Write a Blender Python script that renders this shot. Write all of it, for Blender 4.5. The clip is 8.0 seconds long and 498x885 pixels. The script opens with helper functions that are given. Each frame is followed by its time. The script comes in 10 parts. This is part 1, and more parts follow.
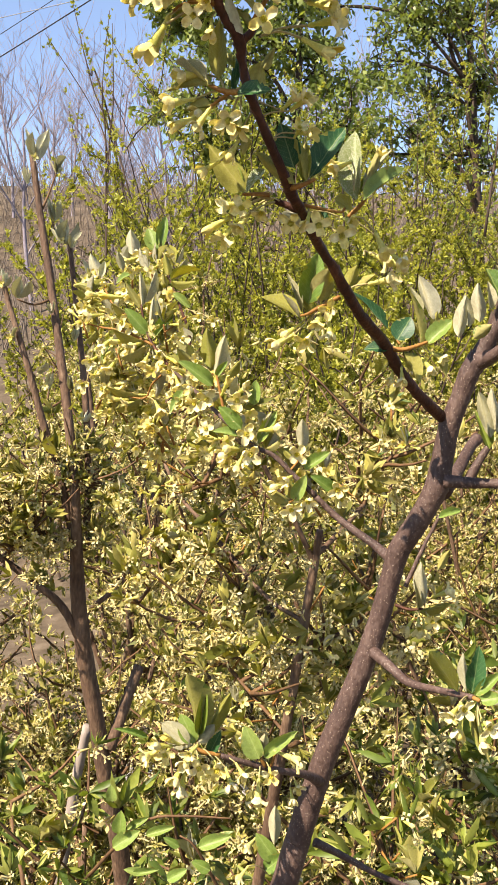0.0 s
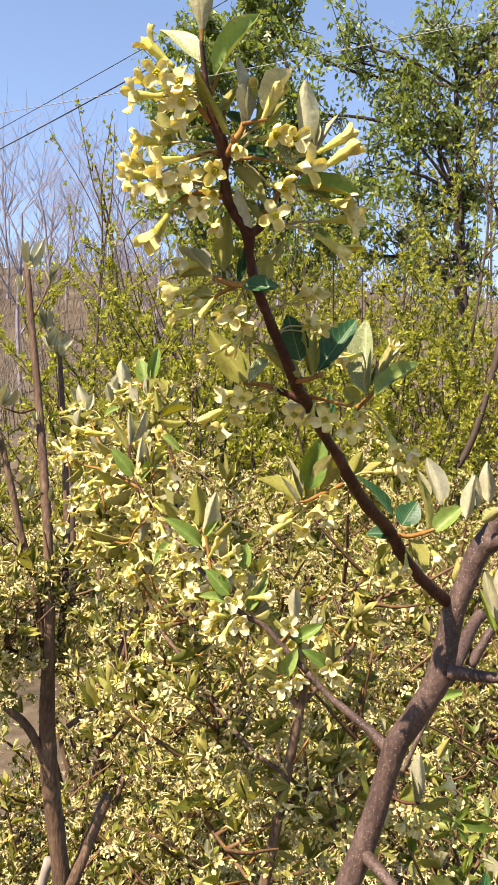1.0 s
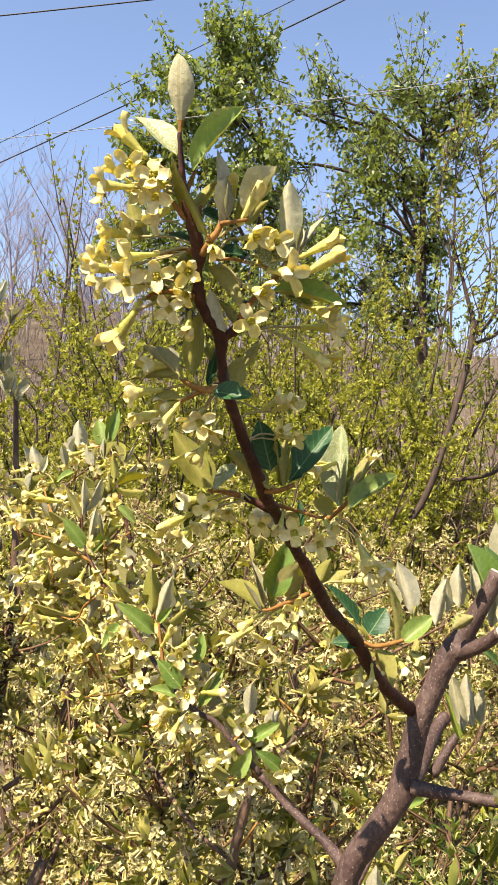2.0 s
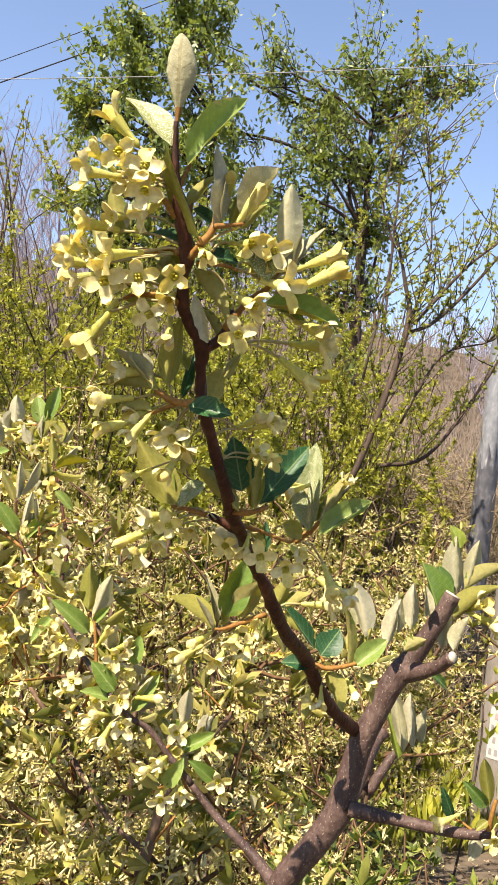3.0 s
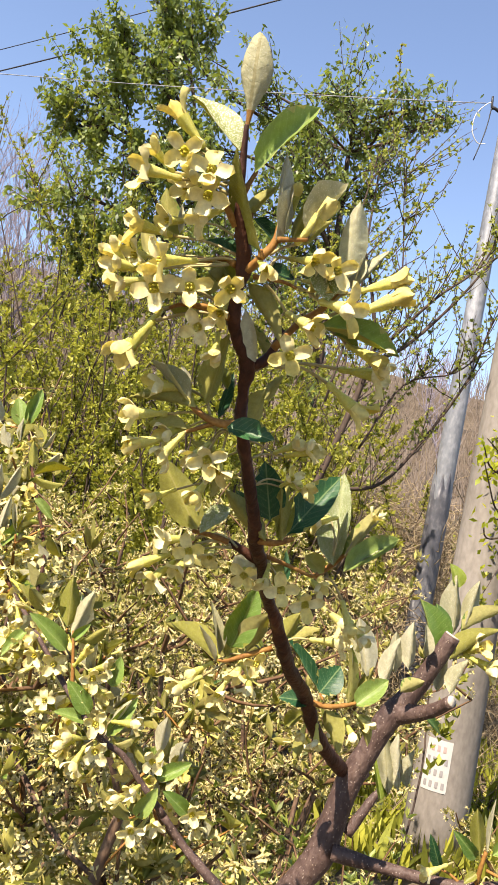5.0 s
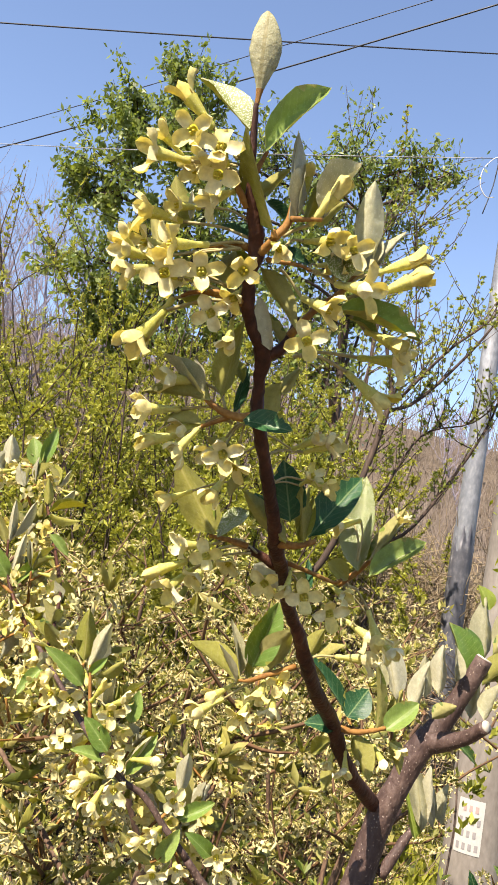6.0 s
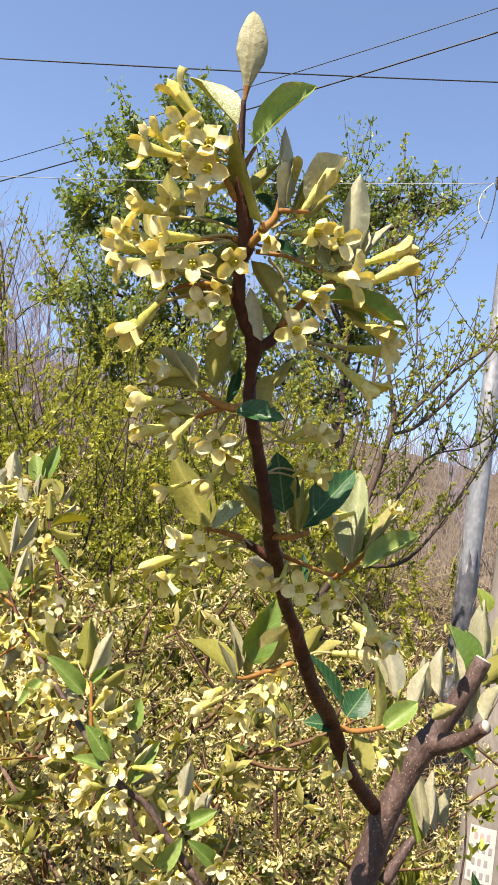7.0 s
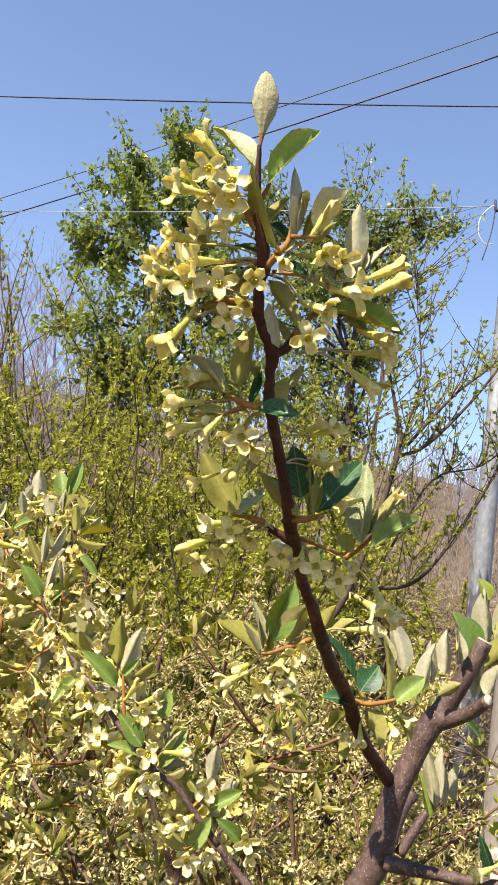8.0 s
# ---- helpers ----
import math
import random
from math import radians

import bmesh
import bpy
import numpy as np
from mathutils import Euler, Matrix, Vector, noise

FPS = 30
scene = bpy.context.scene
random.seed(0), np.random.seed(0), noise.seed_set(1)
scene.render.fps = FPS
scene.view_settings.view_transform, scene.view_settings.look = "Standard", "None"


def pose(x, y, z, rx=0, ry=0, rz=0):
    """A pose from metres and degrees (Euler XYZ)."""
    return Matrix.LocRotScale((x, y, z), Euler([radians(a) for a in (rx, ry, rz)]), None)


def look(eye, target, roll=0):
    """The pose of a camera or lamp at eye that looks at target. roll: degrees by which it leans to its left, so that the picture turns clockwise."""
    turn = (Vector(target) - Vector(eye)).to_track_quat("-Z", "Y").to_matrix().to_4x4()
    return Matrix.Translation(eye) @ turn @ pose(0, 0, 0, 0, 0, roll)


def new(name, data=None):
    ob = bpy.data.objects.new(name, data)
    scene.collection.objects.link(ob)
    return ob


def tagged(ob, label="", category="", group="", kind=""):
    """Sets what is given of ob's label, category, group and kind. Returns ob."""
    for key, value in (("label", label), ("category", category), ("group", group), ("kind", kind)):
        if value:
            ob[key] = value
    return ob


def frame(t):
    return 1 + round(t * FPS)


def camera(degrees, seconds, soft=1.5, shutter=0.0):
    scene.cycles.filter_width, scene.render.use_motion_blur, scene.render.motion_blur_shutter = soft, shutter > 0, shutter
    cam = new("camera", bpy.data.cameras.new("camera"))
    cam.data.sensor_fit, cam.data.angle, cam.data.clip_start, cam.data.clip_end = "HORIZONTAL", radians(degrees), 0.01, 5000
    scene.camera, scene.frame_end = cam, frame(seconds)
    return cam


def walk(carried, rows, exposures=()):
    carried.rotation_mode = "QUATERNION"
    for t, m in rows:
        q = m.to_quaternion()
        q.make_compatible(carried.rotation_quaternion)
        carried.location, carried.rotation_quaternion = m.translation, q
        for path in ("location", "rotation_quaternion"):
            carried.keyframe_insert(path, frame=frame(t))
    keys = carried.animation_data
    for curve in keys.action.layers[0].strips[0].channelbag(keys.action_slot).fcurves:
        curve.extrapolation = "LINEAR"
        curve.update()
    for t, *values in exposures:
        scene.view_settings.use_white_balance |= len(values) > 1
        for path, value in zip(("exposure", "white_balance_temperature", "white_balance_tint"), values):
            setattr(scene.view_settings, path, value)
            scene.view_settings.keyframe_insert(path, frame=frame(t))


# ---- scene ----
cam = camera(31.21, 8.0, 1.6)
PATH = [
    (0, (-0.0038, 0.0003, 1.5018), (-0.0383, 1.9981, 1.4151), -0.18),
    (0.5, (-0.0007, 0.0154, 1.5240), (-0.0369, 2.0148, 1.5509), 0.70),
    (1, (-0.0098, 0.0345, 1.5487), (-0.0105, 2.0316, 1.6566), 1.97),
    (1.5, (-0.0083, 0.0438, 1.5640), (0.0400, 2.0356, 1.7385), 2.93),
    (1.7, (-0.0102, 0.0491, 1.5694), (0.0553, 2.0383, 1.7667), 3.46),
    (2.8, (-0.0253, 0.0794, 1.5904), (0.1797, 2.0609, 1.7684), 6.65),
    (3, (-0.0294, 0.0808, 1.5925), (0.2309, 2.0580, 1.7439), 7.71),
    (3.5, (-0.0415, 0.0825, 1.5953), (0.3812, 2.0328, 1.7282), 10.34),
    (4, (-0.0502, 0.0895, 1.5955), (0.4800, 2.0135, 1.7263), 12.12),
    (4.5, (-0.0559, 0.1021, 1.5911), (0.3973, 2.0451, 1.7305), 12.40),
    (5, (-0.0516, 0.1004, 1.5928), (0.3020, 2.0585, 1.7945), 11.61),
    (5.2, (-0.0507, 0.1041, 1.5886), (0.2763, 2.0635, 1.8208), 11.27),
    (6.3, (-0.0453, 0.1173, 1.5756), (0.2378, 2.0682, 1.9130), 10.43),
    (6.5, (-0.0455, 0.1216, 1.5747), (0.2342, 2.0716, 1.9198), 10.33),
    (7, (-0.0417, 0.1085, 1.5664), (0.2259, 2.0541, 1.9448), 9.93),
    (7.5, (-0.0351, 0.0952, 1.5546), (0.2083, 2.0356, 1.9740), 9.43),
    (8, (-0.0494, 0.0724, 1.5478), (0.1921, 2.0098, 1.9814), 8.74),
]
walk(cam, [(t, look(eye, target, roll)) for t, eye, target, roll in PATH], exposures=[(0.0, 1.70, 7250, 18.0), (1.5, 1.68, 7150, 18.5), (3.5, 1.63, 7150, 18.5), (5.0, 1.62, 7050, 18.5), (6.5, 1.59, 6850, 18.0), (8.0, 1.56, 6800, 18.0)])

# ---- light ----
SUN_DIR = Vector((-0.48, -0.46, 0.75)).normalized()   # towards the sun: high, from the left and behind the camera
world = bpy.data.worlds.new("sky")
scene.world = world
world.use_nodes = True
wn = world.node_tree.nodes
sky = wn.new("ShaderNodeTexSky")
sky.sky_type = "NISHITA"
sky.sun_disc = False
sky.sun_elevation = math.asin(SUN_DIR.z)
sky.sun_rotation = math.atan2(SUN_DIR.x, SUN_DIR.y)
sky.altitude = 100
sky.air_density = 1.0
sky.dust_density = 0.2
sky.ozone_density = 2.4
wn["Background"].inputs["Strength"].default_value = 0.087
world.node_tree.links.new(sky.outputs[0], wn["Background"].inputs["Color"])
sun = new("sun", bpy.data.lights.new("sun", "SUN"))
sun.data.energy = 5.0
sun.data.angle = radians(0.53)
sun.data.color = (1.0, 0.94, 0.81)
sun.matrix_world = look(SUN_DIR * 30, (0, 0, 0))

# ---- materials ----


def mat_base(name):
    m = bpy.data.materials.new(name)
    m.use_nodes = True
    nt = m.node_tree
    nt.nodes.clear()
    return m, nt, nt.nodes, nt.links


def ramp_node(nodes, stops):
    r = nodes.new("ShaderNodeValToRGB")
    els = r.color_ramp.elements
    while len(els) < len(stops):
        els.new(0.5)
    for e, (p, c) in zip(els, stops):
        e.position, e.color = p, (*c, 1)
    return r


def foliage(name, colours, through_colour, rough=0.5, thin=0.35, per_island=True, grain=900.0, speck=None, relief=0.15, gloss=0.4, veins=None):
    """A leaf or petal: colours spread by random, fine grain, light passing through; veins: colour of midrib and side veins."""
    m, nt, nodes, links = mat_base(name)
    out = nodes.new("ShaderNodeOutputMaterial")
    if per_island:
        rnd = nodes.new("ShaderNodeNewGeometry").outputs["Random Per Island"]
    else:
        rnd = nodes.new("ShaderNodeObjectInfo").outputs["Random"]
    n = len(colours)
    rp = ramp_node(nodes, [(i / max(1, n - 1), c) for i, c in enumerate(colours)])
    links.new(rnd, rp.inputs[0])
    co = nodes.new("ShaderNodeNewGeometry").outputs["Position"]
    ns = nodes.new("ShaderNodeTexNoise")
    ns.inputs["Scale"].default_value = grain
    ns.inputs["Detail"].default_value = 2
    links.new(co, ns.inputs["Vector"])
    mix = nodes.new("ShaderNodeMix")
    mix.data_type, mix.blend_type = "RGBA", "MULTIPLY"
    mix.inputs["Factor"].default_value = 0.5
    g = ramp_node(nodes, [(0.3, (0.62, 0.62, 0.62)), (0.7, (1.2, 1.2, 1.2))])
    links.new(ns.outputs["Fac"], g.inputs[0])
    links.new(rp.outputs[0], mix.inputs["A"])
    links.new(g.outputs[0], mix.inputs["B"])
    col = mix.outputs["Result"]
    if speck:
        vo = nodes.new("ShaderNodeTexVoronoi")
        vo.inputs["Scale"].default_value = speck[0]
        links.new(co, vo.inputs["Vector"])
        sr = ramp_node(nodes, [(speck[1], (1, 1, 1)), (speck[1] + 0.12, (0, 0, 0))])
        links.new(vo.outputs["Distance"], sr.inputs[0])
        m2 = nodes.new("ShaderNodeMix")
        m2.data_type = "RGBA"
        links.new(sr.outputs[0], m2.inputs["Factor"])
        links.new(col, m2.inputs["A"])
        m2.inputs["B"].default_value = (*speck[2], 1)
        col = m2.outputs["Result"]
    rib = None
    if veins:
        def calc(op, a, b=None):
            n = nodes.new("ShaderNodeMath")
            n.operation = op
            for k, x in enumerate((a, b)):
                if isinstance(x, (int, float)):
                    n.inputs[k].default_value = x
                elif x is not None:
                    links.new(x, n.inputs[k])
            return n.outputs[0]
        sep = nodes.new("ShaderNodeSeparateXYZ")
        links.new(nodes.new("ShaderNodeTexCoord").outputs["Object"], sep.inputs[0])
        ax = calc("ABSOLUTE", sep.outputs["X"])
        mid = calc("LESS_THAN", ax, 0.022)
        run = calc("FRACT", calc("MULTIPLY", calc("SUBTRACT", sep.outputs["Z"], calc("MULTIPLY", ax, 0.55)), 8.0))
        side = calc("MULTIPLY", calc("LESS_THAN", calc("ABSOLUTE", calc("SUBTRACT", run, 0.5)), 0.07), 0.38)
        rib = calc("MAXIMUM", mid, side)
        m3 = nodes.new("ShaderNodeMix")
        m3.data_type = "RGBA"
        links.new(calc("MULTIPLY", rib, 0.6), m3.inputs["Factor"])
        links.new(col, m3.inputs["A"])
        m3.inputs["B"].default_value = (*veins, 1)
        col = m3.outputs["Result"]
    p = nodes.new("ShaderNodeBsdfPrincipled")
    p.inputs["Roughness"].default_value = rough
    p.inputs["Specular IOR Level"].default_value = gloss
    links.new(col, p.inputs["Base Color"])
    if relief:
        b = nodes.new("ShaderNodeBump")
        b.inputs["Strength"].default_value = relief
        b.inputs["Distance"].default_value = 0.0006
        if rib is None:
            links.new(ns.outputs["Fac"], b.inputs["Height"])
        else:
            links.new(calc("SUBTRACT", ns.outputs["Fac"], calc("MULTIPLY", rib, 0.7)), b.inputs["Height"])
        links.new(b.outputs[0], p.inputs["Normal"])
    t = nodes.new("ShaderNodeBsdfTranslucent")
    tm = nodes.new("ShaderNodeMix")
    tm.data_type, tm.blend_type = "RGBA", "MULTIPLY"
    tm.inputs["Factor"].default_value = 0.25
    tm.inputs["A"].default_value = (*through_colour, 1)
    links.new(g.outputs[0], tm.inputs["B"])
    links.new(tm.outputs["Result"], t.inputs["Color"])
    ms = nodes.new("ShaderNodeMixShader")
    ms.inputs[0].default_value = thin
    links.new(p.outputs[0], ms.inputs[1])
    links.new(t.outputs[0], ms.inputs[2])
    links.new(ms.outputs[0], out.inputs["Surface"])
    return m


def solid(name, colours, scale=6.0, fine=60.0, rough=0.8, bump=0.3, depth=0.01, specks=None, stretch=(1, 1, 1), gloss=0.3, metal=0.0, own=True):
    """Bark, earth, concrete, metal: a colour ramp over two scales of noise, with relief and optional pale specks."""
    m, nt, nodes, links = mat_base(name)
    out = nodes.new("ShaderNodeOutputMaterial")
    if own:
        co = nodes.new("ShaderNodeTexCoord").outputs["Object"]
    else:
        co = nodes.new("ShaderNodeNewGeometry").outputs["Position"]
    mp = nodes.new("ShaderNodeMapping")
    mp.inputs["Scale"].default_value = stretch
    links.new(co, mp.inputs["Vector"])
    a = nodes.new("ShaderNodeTexNoise")
    a.inputs["Scale"].default_value, a.inputs["Detail"].default_value = scale, 4
    b = nodes.new("ShaderNodeTexNoise")
    b.inputs["Scale"].default_value, b.inputs["Detail"].default_value = fine, 5
    for x in (a, b):
        links.new(mp.outputs[0], x.inputs["Vector"])
    ad = nodes.new("ShaderNodeMath")
    ad.operation = "MULTIPLY_ADD"
    ad.inputs[1].default_value = 0.5
    links.new(a.outputs["Fac"], ad.inputs[0])
    hb = nodes.new("ShaderNodeMath")
    hb.operation = "MULTIPLY"
    hb.inputs[1].default_value = 0.5
    links.new(b.outputs["Fac"], hb.inputs[0])
    links.new(hb.outputs[0], ad.inputs[2])
    n = len(colours)
    rp = ramp_node(nodes, [(0.3 + 0.4 * i / max(1, n - 1), c) for i, c in enumerate(colours)])
    links.new(ad.outputs[0], rp.inputs[0])
    col = rp.outputs[0]
    if specks:
        vo = nodes.new("ShaderNodeTexVoronoi")
        vo.inputs["Scale"].default_value = specks[0]
        vo.inputs["Randomness"].default_value = 1.0
        links.new(mp.outputs[0], vo.inputs["Vector"])
        sr = ramp_node(nodes, [(specks[1], (1, 1, 1)), (specks[1] + 0.08, (0, 0, 0))])
        links.new(vo.outputs["Distance"], sr.inputs[0])
        m2 = nodes.new("ShaderNodeMix")
        m2.data_type = "RGBA"
        links.new(sr.outputs[0], m2.inputs["Factor"])
        links.new(col, m2.inputs["A"])
        m2.inputs["B"].default_value = (*specks[2], 1)
        col = m2.outputs["Result"]
    p = nodes.new("ShaderNodeBsdfPrincipled")
    p.inputs["Roughness"].default_value = rough
    p.inputs["Specular IOR Level"].default_value = gloss
    p.inputs["Metallic"].default_value = metal
    links.new(col, p.inputs["Base Color"])
    bp = nodes.new("ShaderNodeBump")
    bp.inputs["Strength"].default_value = bump
    bp.inputs["Distance"].default_value = depth
    links.new(ad.outputs[0], bp.inputs["Height"])
    links.new(bp.outputs[0], p.inputs["Normal"])
    links.new(p.outputs[0], out.inputs["Surface"])
    return m


# the silverberry close to the camera
M_LEAF_TOP = foliage("leaf_upper_side", [(0.020, 0.070, 0.022), (0.06, 0.125, 0.022), (0.17, 0.22, 0.030), (0.12, 0.175, 0.028)], (0.34, 0.39, 0.018), 0.38, 0.28, False, 500, (1500, 0.12, (0.30, 0.32, 0.12)), 0.3, 0.4, (0.26, 0.30, 0.09))
M_LEAF_YOUNG = foliage("young_leaf_upper_side", [(0.10, 0.135, 0.024), (0.18, 0.19, 0.034), (0.26, 0.25, 0.06), (0.21, 0.225, 0.036)], (0.52, 0.49, 0.05), 0.45, 0.42, False, 500, (1900, 0.15, (0.38, 0.36, 0.18)), 0.3, 0.3, (0.36, 0.33, 0.11))
M_LEAF_DARK = foliage("leaf_dark_glossy_side", [(0.008, 0.042, 0.017), (0.013, 0.058, 0.022), (0.022, 0.075, 0.022)], (0.10, 0.22, 0.02), 0.44, 0.16, False, 500, (2600, 0.10, (0.20, 0.26, 0.12)), 0.3, 0.22, (0.16, 0.23, 0.09))
M_LEAF_UNDER = foliage("leaf_scaly_underside", [(0.225, 0.225, 0.042), (0.32, 0.295, 0.082), (0.39, 0.355, 0.155), (0.245, 0.24, 0.048), (0.345, 0.315, 0.11)], (0.57, 0.54, 0.05), 0.7, 0.44, False, 700, (3600, 0.15, (0.46, 0.42, 0.20)), 0.4, 0.12, (0.40, 0.36, 0.13))
M_LEAF_SILVER = foliage("young_leaf_silver_scales", [(0.33, 0.32, 0.19), (0.46, 0.44, 0.31), (0.40, 0.38, 0.22)], (0.60, 0.58, 0.30), 0.6, 0.42, False, 600, (2200, 0.20, (0.60, 0.58, 0.45)), 0.5, 0.3, (0.30, 0.27, 0.13))
M_LEAF_PALE = foliage("newest_leaf_pale_silver", [(0.50, 0.49, 0.34), (0.58, 0.56, 0.42), (0.48, 0.47, 0.28)], (0.66, 0.65, 0.40), 0.6, 0.45, False, 600, (2200, 0.20, (0.66, 0.64, 0.52)), 0.4, 0.3)
M_BUD = foliage("bud_silver_scales", [(0.26, 0.25, 0.13), (0.28, 0.27, 0.15)], (0.28, 0.27, 0.10), 0.6, 0.14, False, 420, (4200, 0.22, (0.44, 0.42, 0.31)), 0.7, 0.25, (0.20, 0.17, 0.07))
M_PETAL = foliage("cream_petal", [(0.765, 0.70, 0.385), (0.79, 0.75, 0.50), (0.76, 0.655, 0.21), (0.77, 0.71, 0.43)], (0.80, 0.73, 0.29), 0.6, 0.46, False, 700, None, 0.2, 0.2)
M_TUBE = foliage("yellow_flower_tube", [(0.56, 0.52, 0.09), (0.57, 0.54, 0.17), (0.46, 0.45, 0.09)], (0.61, 0.56, 0.06), 0.6, 0.36, False, 900, (3000, 0.15, (0.64, 0.62, 0.38)), 0.3, 0.2)
M_PETAL_SHUT = foliage("yellow_closed_petal", [(0.70, 0.60, 0.15), (0.72, 0.66, 0.28), (0.66, 0.54, 0.08)], (0.72, 0.62, 0.10), 0.6, 0.40, False, 700, None, 0.2, 0.2)
M_STAMEN = foliage("stamen", [(0.60, 0.50, 0.05), (0.54, 0.46, 0.08)], (0.56, 0.48, 0.04), 0.6, 0.2, False, 900, None, 0)
M_BARK = solid("grey_brown_bark", [(0.026, 0.015, 0.012), (0.056, 0.034, 0.027), (0.105, 0.070, 0.056)], 60, 420, 0.6, 0.9, 0.002, (850, 0.12, (0.235, 0.185, 0.15)), (1, 1, 0.6), 0.25)
M_TWIG = solid("dark_red_brown_twig", [(0.014, 0.004, 0.002), (0.042, 0.013, 0.005), (0.090, 0.032, 0.013)], 90, 600, 0.6, 0.7, 0.0018, None, (1, 1, 0.5), 0.25)
M_SHOOT = solid("rusty_young_shoot", [(0.115, 0.047, 0.011), (0.202, 0.097, 0.022), (0.288, 0.158, 0.043)], 120, 900, 0.7, 0.4, 0.0006, None, (1, 1, 1), 0.2)
M_LEAF_SCALY = foliage("leaf_dotted_upper_side", [(0.10, 0.145, 0.035), (0.17, 0.20, 0.06)], (0.42, 0.44, 0.06), 0.5, 0.28, False, 500, (2600, 0.34, (0.56, 0.55, 0.40)), 0.4, 0.3, (0.30, 0.32, 0.14))
M_LEAF_FRESH = foliage("fresh_green_leaf", [(0.105, 0.185, 0.034), (0.165, 0.255, 0.055), (0.20, 0.27, 0.07), (0.135, 0.215, 0.04)], (0.42, 0.52, 0.05), 0.45, 0.36, False, 500, (1800, 0.12, (0.34, 0.40, 0.18)), 0.3, 0.3, (0.32, 0.38, 0.13))
M_STALK = solid("olive_flower_stalk", [(0.230, 0.187, 0.072), (0.302, 0.259, 0.115)], 200, 900, 0.65, 0.2, 0.0004)
M_CUT = solid("pale_cut_wood", [(0.33, 0.29, 0.22), (0.43, 0.39, 0.31)], 120, 700, 0.8, 0.2, 0.001)
# the same kind of shrub further off
M_FAR_LEAF = foliage("shrub_leaf", [(0.030, 0.045, 0.007), (0.12, 0.125, 0.019), (0.225, 0.205, 0.042), (0.28, 0.245, 0.078), (0.06, 0.078, 0.011)], (0.46, 0.42, 0.035), 0.6, 0.17, True, 200, None, 0, 0.25)
# greener than the taller shrubs, and darkened to carry the shade low down
M_LOW_LEAF_SHADED = foliage("low_shrub_leaf_shaded", [(0.018, 0.038, 0.008), (0.065, 0.098, 0.014), (0.15, 0.18, 0.028), (0.20, 0.205, 0.046), (0.035, 0.062, 0.011)], (0.34, 0.44, 0.03), 0.5, 0.17, True, 200, None, 0, 0.3)
M_FAR_PETAL = foliage("shrub_flower", [(0.46, 0.395, 0.165), (0.53, 0.47, 0.25), (0.42, 0.33, 0.09)], (0.56, 0.46, 0.13), 0.6, 0.24, True, 300, None, 0, 0.2)
M_PETAL_DEEP = foliage("yellow_cream_petal", [(0.62, 0.55, 0.23), (0.65, 0.60, 0.33), (0.60, 0.48, 0.11)], (0.66, 0.56, 0.14), 0.6, 0.42, False, 700, None, 0.2, 0.2)
M_FAR_SHOOT = solid("rusty_brown_brushwood", [(0.035, 0.016, 0.007), (0.085, 0.044, 0.018), (0.15, 0.085, 0.038)], 25, 160, 0.75, 0.3, 0.002)
M_FAR_BARK = solid("shrub_bark", [(0.026, 0.014, 0.008), (0.080, 0.046, 0.027), (0.165, 0.108, 0.068)], 40, 260, 0.8, 0.9, 0.004, None, (1, 1, 0.3))
M_GREY_WOOD = solid("dead_grey_wood", [(0.15, 0.122, 0.102), (0.27, 0.228, 0.19)], 25, 160, 0.8, 0.5, 0.004, None, (1, 1, 0.3))
M_THICKET = foliage("thicket_leaf", [(0.055, 0.066, 0.010), (0.19, 0.205, 0.026), (0.31, 0.305, 0.044), (0.11, 0.125, 0.016)], (0.52, 0.52, 0.04), 0.55, 0.26, True, 60, None, 0, 0.25)
M_TREE_LEAF = foliage("tree_leaf", [(0.030, 0.055, 0.014), (0.095, 0.135, 0.033), (0.17, 0.205, 0.052), (0.055, 0.088, 0.019)], (0.34, 0.42, 0.05), 0.45, 0.30, True, 40, None, 0, 0.35)
M_LIME = foliage("bright_green_leaf", [(0.16, 0.20, 0.014), (0.25, 0.28, 0.018), (0.34, 0.35, 0.026)], (0.58, 0.60, 0.03), 0.5, 0.5, True, 80, None, 0, 0.3)
M_OPENING = foliage("opening_leaf", [(0.12, 0.145, 0.03), (0.18, 0.205, 0.04), (0.28, 0.28, 0.06)], (0.44, 0.48, 0.05), 0.55, 0.34, True, 60, None, 0, 0.25)
M_THIN_BARK = solid("thin_stem_bark", [(0.018, 0.011, 0.008), (0.045, 0.029, 0.020), (0.085, 0.058, 0.040)], 8, 60, 0.8, 0.4, 0.006, None, (1, 1, 0.3))
# violet-grey: the bluish haze of distance is mixed into the bark colour
M_BARE_HAZED = solid("bare_twig_bark_haze_tint", [(0.120, 0.106, 0.128), (0.170, 0.150, 0.178), (0.23, 0.205, 0.232)], 2, 12, 0.85, 0.2, 0.01)
M_SCRUB = solid("dry_scrub_bark", [(0.085, 0.068, 0.055), (0.135, 0.108, 0.086), (0.19, 0.155, 0.122)], 2, 12, 0.85, 0.2, 0.01)
M_GROUND = solid("dry_earth_and_litter", [(0.034, 0.026, 0.018), (0.078, 0.060, 0.042), (0.14, 0.112, 0.082)], 0.7, 9, 0.95, 0.8, 0.06, None, (1, 1, 1), 0.1, 0.0, False)
M_STRAW = foliage("dry_grass", [(0.15, 0.105, 0.055), (0.25, 0.19, 0.11), (0.33, 0.26, 0.16), (0.11, 0.078, 0.042)], (0.26, 0.20, 0.10), 0.7, 0.15, True, 50, None, 0)
